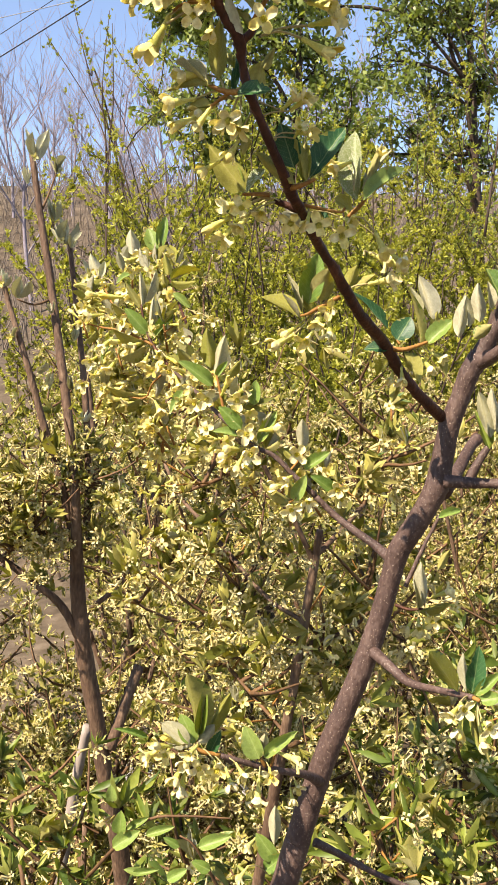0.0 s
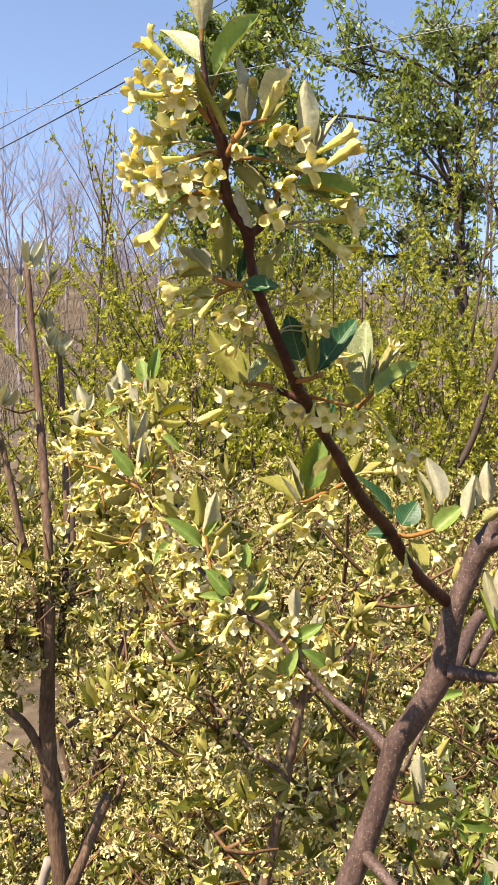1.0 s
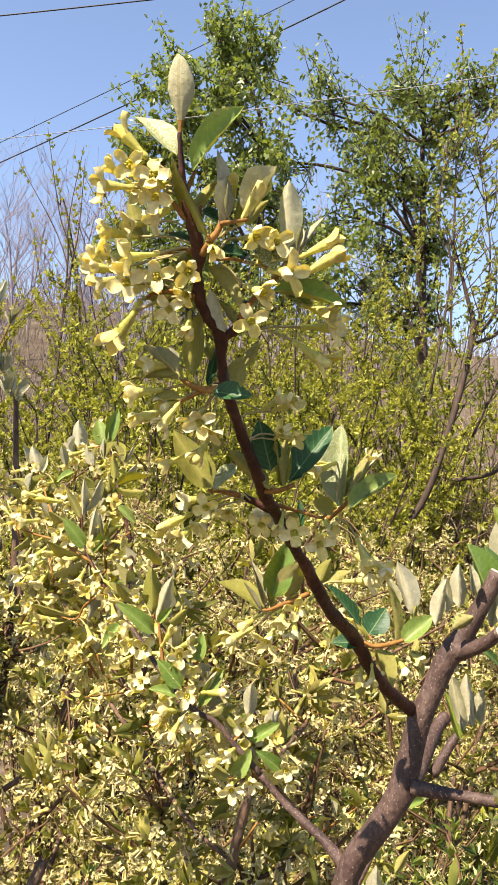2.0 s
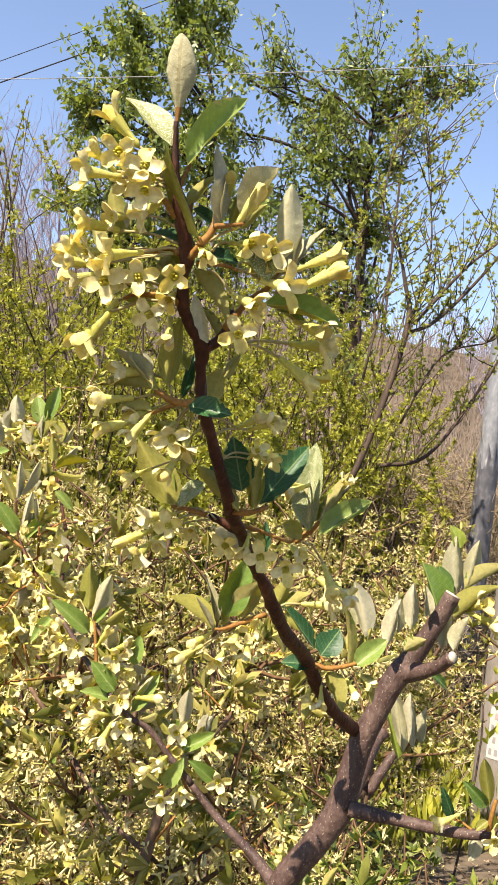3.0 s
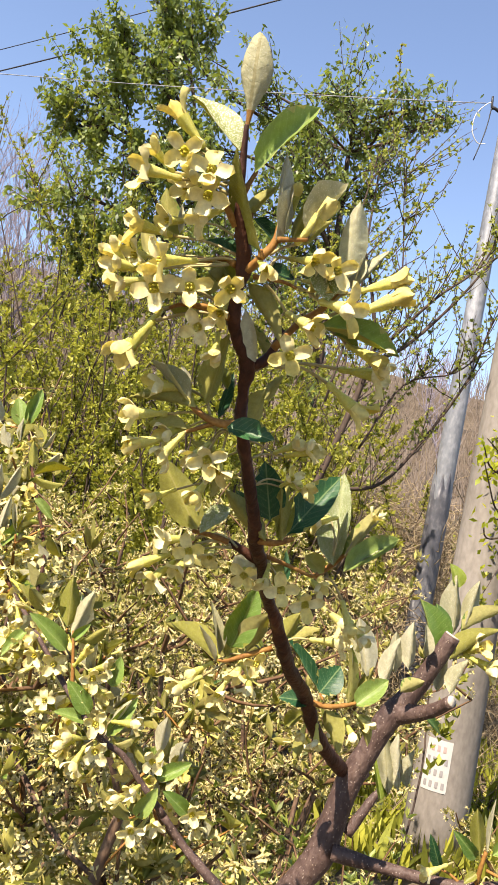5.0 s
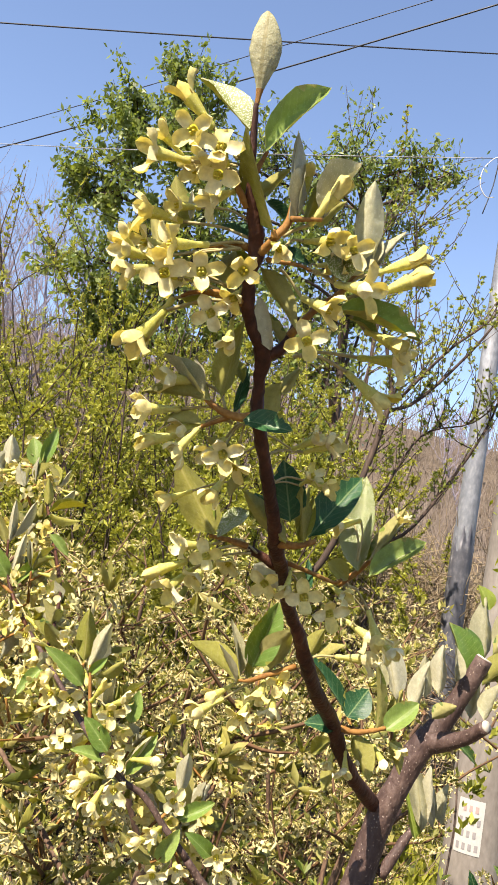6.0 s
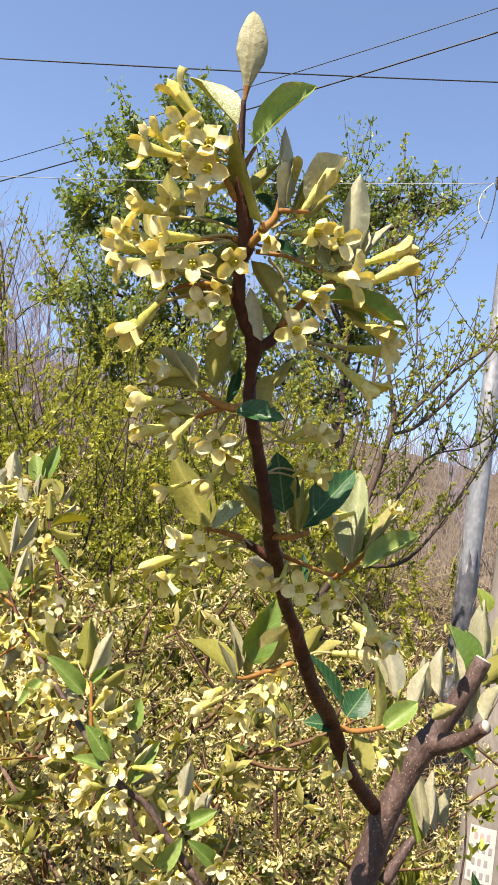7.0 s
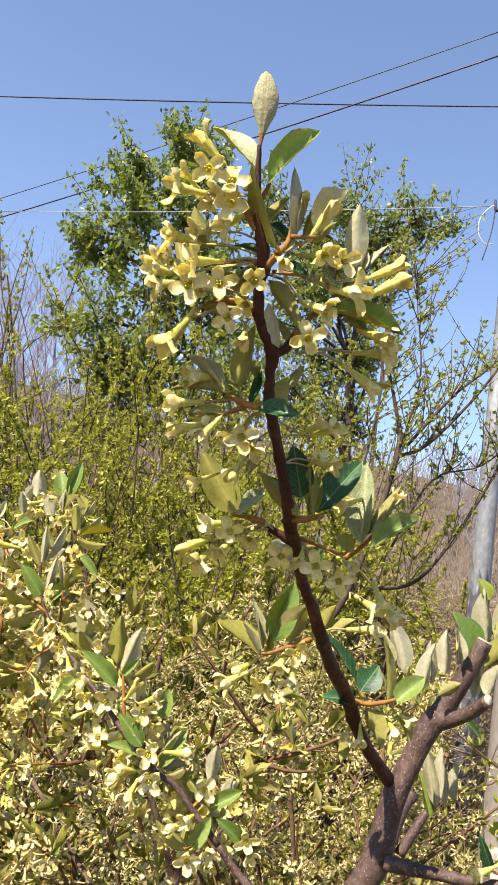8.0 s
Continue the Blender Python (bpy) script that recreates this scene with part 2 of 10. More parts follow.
M_CONCRETE = solid("weathered_concrete", [(0.118, 0.104, 0.088), (0.165, 0.148, 0.128), (0.215, 0.194, 0.170)], 2.5, 40, 0.9, 0.2, 0.004, None, (1, 1, 0.5), 0.15)
M_GALV = solid("galvanised_steel", [(0.085, 0.092, 0.103), (0.145, 0.154, 0.167), (0.26, 0.27, 0.28)], 9, 40, 0.5, 0.12, 0.004, None, (1, 1, 0.5), 0.5, 0.2)
M_WIRE = solid("black_cable", [(0.011, 0.011, 0.012), (0.029, 0.029, 0.030)], 8, 60, 0.5, 0.1, 0.002)
M_GREY_WIRE = solid("grey_cable", [(0.144, 0.151, 0.158), (0.216, 0.216, 0.216)], 8, 60, 0.5, 0.1, 0.002)
M_WHITE = solid("white_plastic", [(0.43, 0.42, 0.395), (0.50, 0.49, 0.46)], 8, 60, 0.5, 0.1, 0.002)
M_SHEET = solid("weathered_white_sheet", [(0.29, 0.28, 0.26), (0.36, 0.35, 0.325)], 8, 60, 0.6, 0.1, 0.002)
M_INK = solid("faded_print", [(0.16, 0.15, 0.145), (0.20, 0.19, 0.185)], 30, 90, 0.7, 0.0, 0.001)
M_RED_INK = solid("faded_red_print", [(0.25, 0.185, 0.17), (0.28, 0.21, 0.19)], 30, 90, 0.7, 0.0, 0.001)
M_STONE = solid("pale_stone", [(0.187, 0.173, 0.158), (0.288, 0.274, 0.252), (0.360, 0.346, 0.324)], 3, 30, 0.9, 0.4, 0.01)
M_STEEL_LOW = solid("flaking_dark_steel", [(0.036, 0.038, 0.044), (0.042, 0.044, 0.052), (0.055, 0.056, 0.064), (0.10, 0.10, 0.105), (0.36, 0.36, 0.355)], 9, 34, 0.5, 0.3, 0.006, None, (1, 1, 0.6), 0.4, 0.1)

# ---- building tools ----
rng = np.random.default_rng(7)


def mesh_object(name, verts, faces, mats, parent=None, label="", ids=None, smooth=True):
    """Links one mesh object; faces: lists of index tuples, or an array with one row a face."""
    me = bpy.data.meshes.new(name)
    verts = np.asarray(verts, dtype=np.float32)
    if isinstance(faces, np.ndarray):
        nf, k = faces.shape
        me.vertices.add(len(verts))
        me.vertices.foreach_set("co", verts.ravel())
        me.loops.add(nf * k)
        me.loops.foreach_set("vertex_index", faces.ravel().astype(np.int32))
        me.polygons.add(nf)
        me.polygons.foreach_set("loop_start", np.arange(0, nf * k, k, dtype=np.int32))
    else:
        me.from_pydata(verts.tolist(), [], faces)
    for m in (mats if isinstance(mats, (list, tuple)) else [mats]):
        me.materials.append(m)
    if ids is not None:
        me.polygons.foreach_set("material_index", np.asarray(ids, dtype=np.int32))
    if smooth:
        me.polygons.foreach_set("use_smooth", np.ones(len(me.polygons), dtype=bool))
    me.update(calc_edges=True)
    me.validate()
    ob = new(name, me)
    if parent is not None:
        ob.parent = parent
    if label:
        tagged(ob, label)
    return ob


def smooth_line(pts, steps=6):
    """Catmull-Rom through control rows (x, y, z, radius)."""
    p = np.asarray(pts, float)
    if len(p) < 3:
        s = np.linspace(0, 1, steps + 1)[:, None]
        return p[0] * (1 - s) + p[1] * s
    q = np.vstack([2 * p[0] - p[1], p, 2 * p[-1] - p[-2]])
    out = []
    for i in range(1, len(q) - 2):
        for s in np.linspace(0, 1, steps, endpoint=False):
            a, b, c, d = q[i - 1], q[i], q[i + 1], q[i + 2]
            out.append(0.5 * (2 * b + (c - a) * s + (2 * a - 5 * b + 4 * c - d) * s * s + (3 * b - a - 3 * c + d) * s ** 3))
    out.append(p[-1])
    return np.array(out)


def tube(rows, sides=8, rough=0.0, cap=True):
    """Quads round a line of rows (x, y, z, radius); rough: uneven radius."""
    r = np.asarray(rows, float)
    n = len(r)
    d = np.gradient(r[:, :3], axis=0)
    d /= np.linalg.norm(d, axis=1)[:, None] + 1e-12
    u = np.cross(d[0], (0.3, 0.9, 0.2))
    us = []
    for i in range(n):
        u = u - d[i] * (u @ d[i])
        u /= np.linalg.norm(u) + 1e-12
        us.append(u)
    us = np.array(us)
    vs = np.cross(d, us)
    ang = np.linspace(0, 2 * np.pi, sides, endpoint=False)
    rad = np.repeat(np.maximum(r[:, 3], 1e-5)[:, None], sides, 1)
    if rough:
        wob = rng.normal(0, 1, (n, sides))
        wob = (wob + np.roll(wob, 1, 0) + np.roll(wob, 1, 1)) / 1.7
        rad = rad * (1 + rough * wob)
    v = r[:, None, :3] + rad[..., None] * (np.cos(ang)[None, :, None] * us[:, None] + np.sin(ang)[None, :, None] * vs[:, None])
    i = np.arange(n - 1)[:, None] * sides
    j = np.arange(sides)[None]
    k = (j + 1) % sides
    f = np.stack([i + j, i + k, i + sides + k, i + sides + j], -1).reshape(-1, 4)
    v = v.reshape(-1, 3)
    if cap:
        v = np.vstack([v, r[:1, :3], r[-1:, :3]])
        a, b = n * sides, n * sides + 1
        jj = np.arange(sides)
        kk = (jj + 1) % sides
        f = np.vstack([f, np.stack([kk, jj, np.full(sides, a), np.full(sides, a)], -1),
                       np.stack([(n - 1) * sides + jj, (n - 1) * sides + kk, np.full(sides, b), np.full(sides, b)], -1)])
    return v, f


def faces_of(f):
    return [tuple(dict.fromkeys(row)) for row in f.tolist()]


def limb(name, rows, mat, parent=None, sides=8, steps=5, rough=0.0, label=""):
    v, f = tube(smooth_line(rows, steps), sides, rough)
    return mesh_object(name, v, faces_of(f), mat, parent, label)


class Heap:
    """Gathers many small pieces into one mesh of triangles."""

    def __init__(self):
        self.v, self.f, self.m, self.n = [], [], [], 0

    def add(self, v, f, m):
        self.v.append(v)
        self.f.append(f + self.n)
        self.m.append(m)
        self.n += len(v)

    def scatter(self, shape, where, axes, size):
        """shape: (verts, tris, material ids); where n x 3; axes n x 3 x 3 (columns x, y, z); size n."""
        v, f, m = shape
        n = len(where)
        if n == 0:
            return
        w = np.einsum("nij,vj->nvi", axes * np.asarray(size)[:, None, None], v) + np.asarray(where)[:, None]
        ff = (f[None] + (np.arange(n) * len(v))[:, None, None]).reshape(-1, 3)
        self.add(w.reshape(-1, 3), ff, np.tile(m, n))

    def lines(self, rows, sides=3, m=0):
        v, f = tube(rows, sides, 0, False)
        t = np.vstack([f[:, [0, 1, 2]], f[:, [0, 2, 3]]])
        self.add(v, t, np.full(len(t), m))

    def build(self, name, mats, parent=None, label="", smooth=False):
        return mesh_object(name, np.vstack(self.v), np.vstack(self.f), mats, parent, label, np.concatenate(self.m), smooth)


def turned(n, up=None, spread=1.0):
    """n random right-handed axes; the z of each leans from up by about spread."""
    z = rng.normal(0, 1, (n, 3))
    if up is not None:
        z = np.asarray(up) + spread * z
    z /= np.linalg.norm(z, axis=1)[:, None]
    x = np.cross(z, rng.normal(0, 1, (n, 3)))
    x /= np.linalg.norm(x, axis=1)[:, None]
    return np.stack([x, np.cross(z, x), z], -1)


def merge(pieces):
    """Joins (verts, tris, ids) pieces into one shape."""
    vs, fs, ms, n = [], [], [], 0
    for v, f, m in pieces:
        vs.append(v)
        fs.append(f + n)
        ms.append(m)
        n += len(v)
    return np.vstack(vs), np.vstack(fs), np.concatenate(ms)


def moved(shape, m):
    v, f, i = shape
    a = np.array(m)
    return v @ a[:3, :3].T + a[:3, 3], f, i


def small_leaf(ratio=0.42, fold=0.12, mat=0):
    """A cheap leaf, 1 long along z, seen from its broad side along y."""
    w = ratio / 2
    v = np.array([(0, 0, 0), (-w * 0.8, -fold * 0.6, 0.28), (w * 0.8, -fold * 0.6, 0.28), (0, fold * 0.3, 0.4), (-w * 0.75, -fold * 0.6, 0.68), (w * 0.75, -fold * 0.6, 0.68), (0, -fold * 1.2, 1.0)])
    f = np.array([(0, 3, 1), (0, 2, 3), (1, 3, 4), (2, 5, 3), (3, 6, 4), (3, 5, 6)])
    return v, f, np.full(len(f), mat)


def tiny_leaf(ratio=0.5, mat=0):
    """Two triangles, bent along the middle, for foliage far off."""
    w = ratio / 2
    v = np.array([(0, 0, 0), (-w, -0.08, 0.5), (w, -0.08, 0.5), (0, -0.05, 1.0)])
    f = np.array([(0, 2, 1), (1, 2, 3)])
    return v, f, np.full(2, mat)


def small_flower(mat=1, droop=0.0):
    """A cheap four-lobed flower: a tube along z from 0 to 1 and lobes at its mouth."""
    vs, fs = [], []
    for k in range(3):
        a = 2 * math.pi * k / 3
        vs += [(0.09 * math.cos(a), 0.09 * math.sin(a), 0.0), (0.2 * math.cos(a), 0.2 * math.sin(a), 1.0)]
    for k in range(3):
        i, j = 2 * k, 2 * ((k + 1) % 3)
        fs += [(i, j, j + 1), (i, j + 1, i + 1)]
    for k in range(4):
        a = math.pi / 2 * k
        c, s = math.cos(a), math.sin(a)
        n = len(vs)
        for r, w, z in ((0.15, 0, 0.98), (0.40, 0.20, 1.16 - droop * 0.4), (0.40, -0.20, 1.16 - droop * 0.4), (0.66, 0, 1.20 - droop)):
            vs.append((r * c - w * s, r * s + w * c, z))
        fs += [(n, n + 1, n + 2), (n + 1, n + 3, n + 2)]
    f = np.array(fs)
    return np.array(vs), f, np.full(len(f), mat)


def far_flower(mat=1, open_out=0.4):
    """The cheapest flower: a flat tube and four pointed lobes."""
    vs = [(-0.06, 0, 0), (0.06, 0, 0), (0.17, 0.05, 1.0), (-0.17, -0.05, 1.0)]
    fs = [(0, 1, 2), (0, 2, 3)]
    for k in range(4):
        a = math.pi / 2 * k + 0.4
        c, s = math.cos(a), math.sin(a)
        n = len(vs)
        for r, w in ((0.12, 0.2), (0.12, -0.2), (0.62, 0.0)):
            vs.append((r * c - w * s, r * s + w * c, 1.0 + (0.0 if r < 0.2 else open_out)))
        fs.append((n, n + 1, n + 2))
    f = np.array(fs)
    return np.array(vs), f, np.full(len(f), mat)


def sprig(seed, leaves=5, flowers=6, leaf=0.028, flower=0.011, mats=(0, 1), far=False):
    """A node of a shrub: a rosette of leaves with flowers hanging under it; about 3 cm across."""
    r = random.Random(seed)
    pieces = []
    for k in range(leaves):
        lean = r.uniform(8, 62)
        s = leaf * r.uniform(0.7, 1.35)
        m = pose(0, 0, 0, 0, 0, r.uniform(0, 360)) @ pose(0, 0, 0.002, -lean, 0, 0) @ pose(0, 0, 0, 0, 0, r.uniform(-40, 40)) @ Matrix.Scale(s, 4)
        pieces.append(moved(tiny_leaf(r.uniform(0.22, 0.34), mats[0]) if far else small_leaf(r.uniform(0.2, 0.32), r.uniform(0.02, 0.2), mats[0]), m))
    for k in range(flowers):
        m = pose(0, 0, 0, 0, 0, r.uniform(0, 360)) @ pose(0, 0, 0, -r.uniform(55, 150), 0, 0) @ pose(0, 0, r.uniform(0.004, 0.012), 0, 0, r.uniform(0, 90)) @ Matrix.Scale(flower * r.uniform(0.8, 1.15), 4)
        pieces.append(moved(far_flower(mats[1], r.uniform(0.1, 0.6)) if far else small_flower(mats[1], r.uniform(-0.3, 0.35)), m))
    return merge(pieces)


def grow(start, way, length, radius, steps=7, wander=0.25, lift=0.1, end=0.35):
    """A wandering shoot: rows (x, y, z, radius)."""
    p = np.array(start, float)
    d = np.array(way, float)
    d /= np.linalg.norm(d)
    rows = [(*p, radius)]
    for i in range(steps):
        d = d + rng.normal(0, wander, 3) * 0.5 + np.array((0, 0, lift))
        d /= np.linalg.norm(d)
        p = p + d * length / steps
        rows.append((*p, radius * (1 - (1 - end) * (i + 1) / steps)))
    return np.array(rows)


def ground_height(x, y):
    """Level by the path, a bank behind the poles, and a hill that is higher towards the left."""
    def ease(a, b, t):
        s = np.clip((t - a) / (b - a), 0, 1)
        return s * s * (3 - 2 * s)
    z = 1.9 * ease(8.5, 15.0, y) + 0.35 * ease(5, 9, y)
    z = z + ease(16, 60, y) * (13.0 - 1.5 * ease(-10, 25, x))
    z = z + ease(62, 700, y) * 25
    return z + 0.06 * np.sin(1.7 * x + 0.4 * y) + 0.05 * np.sin(2.3 * y - 0.8 * x)

# ---- ground ----


def build_ground():
    ys = np.concatenate([np.linspace(-40, -4, 10), np.linspace(-3, 20, 70), np.linspace(21, 90, 40), np.linspace(100, 1600, 14)])
    xs = np.concatenate([np.linspace(-900, -40, 12), np.linspace(-36, -9, 16), np.linspace(-8, 8, 50), np.linspace(9, 36, 16), np.linspace(40, 900, 12)])
    gx, gy = np.meshgrid(xs, ys)
    gz = ground_height(gx, gy) + rng.normal(0, 0.012, gx.shape)
    v = np.stack([gx, gy, gz], -1).reshape(-1, 3)
    w = len(xs)
    i = (np.arange(len(ys) - 1)[:, None] * w + np.arange(w - 1)[None]).reshape(-1)
    f = np.stack([i, i + 1, i + 1 + w, i + w], -1)
    return tagged(mesh_object("ground", v, f, M_GROUND), "dry brown earth with leaf litter rising to a bank", "ground", kind="structure")


build_ground()


def leaf_litter():
    """Dry fallen leaves and stalks on the earth under the shrubs."""
    h = Heap()
    n = 5200
    x, y = rng.normal(0.2, 1.3, n), rng.uniform(0.1, 5.2, n)
    at = np.column_stack([x, y, ground_height(x, y) + 0.012])
    z = np.column_stack([rng.normal(0, 1, n), rng.normal(0, 1, n), rng.normal(0, 0.2, n)])
    z /= np.linalg.norm(z, axis=1)[:, None]
    side = np.cross((0, 0, 1.0), z)
    side /= np.linalg.norm(side, axis=1)[:, None]
    h.scatter(tiny_leaf(0.4), at, np.stack([side, np.cross(z, side), z], -1), rng.uniform(0.02, 0.055, n))
    for k in range(260):
        a = rng.uniform(0, 6.28)
        px, py = rng.normal(0.2, 1.2), rng.uniform(0.2, 5.0)
        h.lines(grow((px, py, float(ground_height(px, py)) + 0.012), (math.cos(a), math.sin(a), 0.02), rng.uniform(0.06, 0.3), 0.003, 3, 0.2, 0.0, 0.5), 3)
    return tagged(h.build("leaf_litter", M_STRAW), "dry brown fallen leaves and broken stalks on the earth", "leaf litter", kind="stuff")


leaf_litter()


def stone(x, y, size, seed):
    """A pale rough stone half sunk in the earth."""
    r = random.Random(seed)
    bm = bmesh.new()
    bmesh.ops.create_icosphere(bm, subdivisions=3, radius=1.0)
    sx, sy, sz = size * r.uniform(0.8, 1.3), size * r.uniform(0.6, 1.0), size * r.uniform(0.35, 0.55)
    off = Vector((seed * 3.1, seed * 1.7, 0.4))
    for v in bm.verts:
        k = 1 + 0.28 * noise.noise(v.co * 1.3 + off) + 0.10 * noise.noise(v.co * 4.0 + off)
        v.co = Vector((v.co.x * sx, v.co.y * sy, max(v.co.z * sz, -0.25 * sz))) * k
    me = bpy.data.meshes.new("stone")
    bm.to_mesh(me)
    bm.free()
    me.materials.append(M_STONE)
    me.polygons.foreach_set("use_smooth", np.ones(len(me.polygons), dtype=bool))
    ob = new("stone", me)
    ob.matrix_basis = pose(x, y, float(ground_height(x, y)) + 0.05 * size, 0, 0, r.uniform(0, 360))
    return tagged(ob, "pale grey rough stone lying on the earth", "stone", "stones under the shrubs")


stone(-0.53, 3.32, 0.1, 0)
stone(-0.38, 3.26, 0.13, 1)
stone(-0.32, 2.95, 0.11, 2)
stone(-0.25, 2.84, 0.08, 3)
stone(-0.44, 2.85, 0.09, 4)
stone(0.45, 3.02, 0.1, 5)
stone(-0.12, 3.15, 0.07, 6)

# ---- far things: hill wood, trees, thicket, poles, cables ----


def bare_tree(x, y, height, seed):
    """A leafless tree on the hill."""
    z = float(ground_height(x, y))
    h = Heap()
    trunk = grow((x, y, z - 0.1), (0, 0, 1), height * 0.75, height * 0.012, 6, 0.12, 0.1, 0.4)
    h.lines(smooth_line(trunk, 2), 4)
    for k in range(11):
        b = trunk[rng.integers(2, 7)]
        a = rng.uniform(0, 6.28)
        s = grow(b[:3], (math.cos(a) * 0.7, math.sin(a) * 0.7, 0.9), height * rng.uniform(0.25, 0.5), b[3] * 0.55, 5, 0.25, 0.12, 0.3)
        h.lines(s, 3)
        for q in range(9):
            c = s[rng.integers(1, 6)]
            a = rng.uniform(0, 6.28)
            h.lines(grow(c[:3], (math.cos(a) * 0.6, math.sin(a) * 0.6, 0.8), height * rng.uniform(0.1, 0.25), max(c[3] * 0.5, 0.012), 3, 0.3, 0.1, 0.4), 3)
    return tagged(h.build("bare_tree", M_BARE_HAZED), "leafless tree on the hillside, its grey tinted with distance haze", "tree", "bare trees on the hill")


for k in range(76):
    bare_tree(-24 + k * 0.72 + rng.uniform(-1, 1), rng.uniform(26, 54), rng.uniform(4.5, 8.0) * (1.0 if k < 44 else 0.5), k)


def hill_scrub():
    """Leafless scrub that covers the hill."""
    h = Heap()
    for k in range(5600):
        y = rng.uniform(20, 60)
        x = rng.uniform(-0.55, 0.75) * y
        z = float(ground_height(x, y))
        h.lines(grow((x, y, z - 0.05), (rng.normal(0, 0.3), rng.normal(0, 0.3), 1), rng.uniform(0.8, 2.8), 0.022, 4, 0.3, 0.1, 0.3), 3)
    return tagged(h.build("hillside_scrub", M_SCRUB), "leafless grey-brown scrub covering the hillside", "scrub", kind="stuff")


hill_scrub()


def leafy_tree(x, y, height, crowns, label, leaf_size=0.085, density=1.25, mat=None, girth=0.085, group="green trees behind the thicket"):
    """A tree: tapered trunk, limbs to each clump of the crown, and leaves in uneven clumps."""
    z = float(ground_height(x, y))
    root = new("tree")
    root.location = (x, y, z)
    base = np.array((x, y, z))
    wood = Heap()
    trunk = grow((0, 0, -0.1), (0, 0, 1), height * 0.8, girth, 8, 0.07, 0.15, 0.35)
    wood.lines(smooth_line(trunk, 3), 8)
    leaves = Heap()
    shapes = [tiny_leaf(w) for w in (0.36, 0.44, 0.52)]
    for cx, cy, cz, cr in crowns:
        c = np.array((cx, cy, cz)) - base
        near = trunk[np.argmin(np.abs(trunk[:, 2] - (c[2] - cr * 1.3)))]
        bough = np.array([near[:3], (near[:3] + c) / 2 + rng.normal(0, 0.12, 3), c])
        wood.lines(smooth_line(np.column_stack([bough, (near[3] * 0.6, 0.022, 0.01)]), 4), 5)
        for k in range(int(9 + 15 * cr)):
            d = rng.normal(0, 1, 3)
            d /= np.linalg.norm(d)
            d[2] *= 1.35
            start = c + (near[:3] - c) * rng.uniform(0, 0.3) + rng.normal(0, 0.2 * cr, 3)
            tip = c + d * cr * rng.uniform(0.4, 1.4) + np.array((0, 0, 0.12 * cr))
            tw = smooth_line(np.array([(*start, 0.009), (*((start + tip) / 2 + rng.normal(0, 0.08, 3)), 0.006), (*(tip + np.array((0, 0, 0.06))), 0.003)]), 5)
            wood.lines(tw, 3)
            n = int(75 * density * rng.uniform(0.5, 1.5) * (0.5 + cr))
            i = rng.integers(2, len(tw), n)
            at = tw[i, :3] + rng.normal(0, 0.045, (n, 3))
            leaves.scatter(shapes[rng.integers(3)], at, turned(n, (0, 0, -0.5), 0.7), leaf_size * rng.uniform(0.55, 1.25, n))
    wood.build("trunk", M_THIN_BARK, root, smooth=True)
    leaves.build("crown", mat or M_TREE_LEAF, root)
    return tagged(root, label, "tree" if group else "shrub", group)


leafy_tree(0.36, 10.0, 7.0, [(-0.60, 9.59, 5.92, 0.55), (-0.19, 9.74, 6.54, 0.60), (0.02, 10.30, 7.17, 0.44), (-0.92, 10.08, 5.69, 0.38), (-0.31, 9.59, 5.20, 0.54), (0.07, 9.93, 5.80, 0.62), (0.03, 9.98, 4.51, 0.53), (-0.71, 9.66, 6.63, 0.36), (0.67, 10.23, 5.37, 0.61), (0.62, 9.61, 4.09, 0.59), (0.96, 9.89, 4.58, 0.53), (-1.14, 10.02, 5.96, 0.24), (-0.27, 9.93, 7.28, 0.20), (-0.43, 10.09, 4.47, 0.33), (-0.72, 10.24, 4.29, 0.39), (-0.36, 10.46, 3.84, 0.45), (-0.95, 9.78, 4.85, 0.40), (-0.13, 10.15, 4.30, 0.39)], 'green leafy tree in young spring leaf behind the thicket')
leafy_tree(2.60, 10.8, 7.4, [(1.74, 11.00, 6.99, 0.54), (2.74, 10.59, 7.13, 0.43), (3.37, 10.30, 7.19, 0.36), (2.30, 11.27, 7.45, 0.43), (2.14, 10.60, 6.27, 0.57), (1.72, 10.61, 6.02, 0.52), (1.97, 11.19, 5.29, 0.58), (2.56, 10.89, 5.41, 0.44), (1.95, 10.77, 4.38, 0.64), (2.67, 11.07, 4.52, 0.51), (3.04, 10.33, 7.20, 0.28), (1.09, 11.01, 7.25, 0.39), (2.88, 10.67, 6.59, 0.31), (2.21, 10.39, 3.55, 0.49)] + [(1.08, 10.96, 7.00, 0.38), (1.65, 11.23, 6.65, 0.50), (2.09, 10.51, 7.17, 0.55), (2.66, 10.93, 7.05, 0.47), (1.66, 10.60, 6.08, 0.41), (2.36, 11.04, 6.10, 0.60), (2.84, 11.02, 6.33, 0.42), (1.25, 10.52, 5.50, 0.40), (2.09, 11.13, 5.31, 0.51), (2.72, 10.96, 5.40, 0.45), (0.08, 10.98, 7.32, 0.35), (0.57, 11.12, 6.33, 0.30), (1.69, 10.73, 4.66, 0.50), (2.39, 11.06, 4.54, 0.51), (0.93, 11.18, 4.78, 0.43)], 'green leafy tree with loose outer boughs against the sky', 0.085, 0.5)


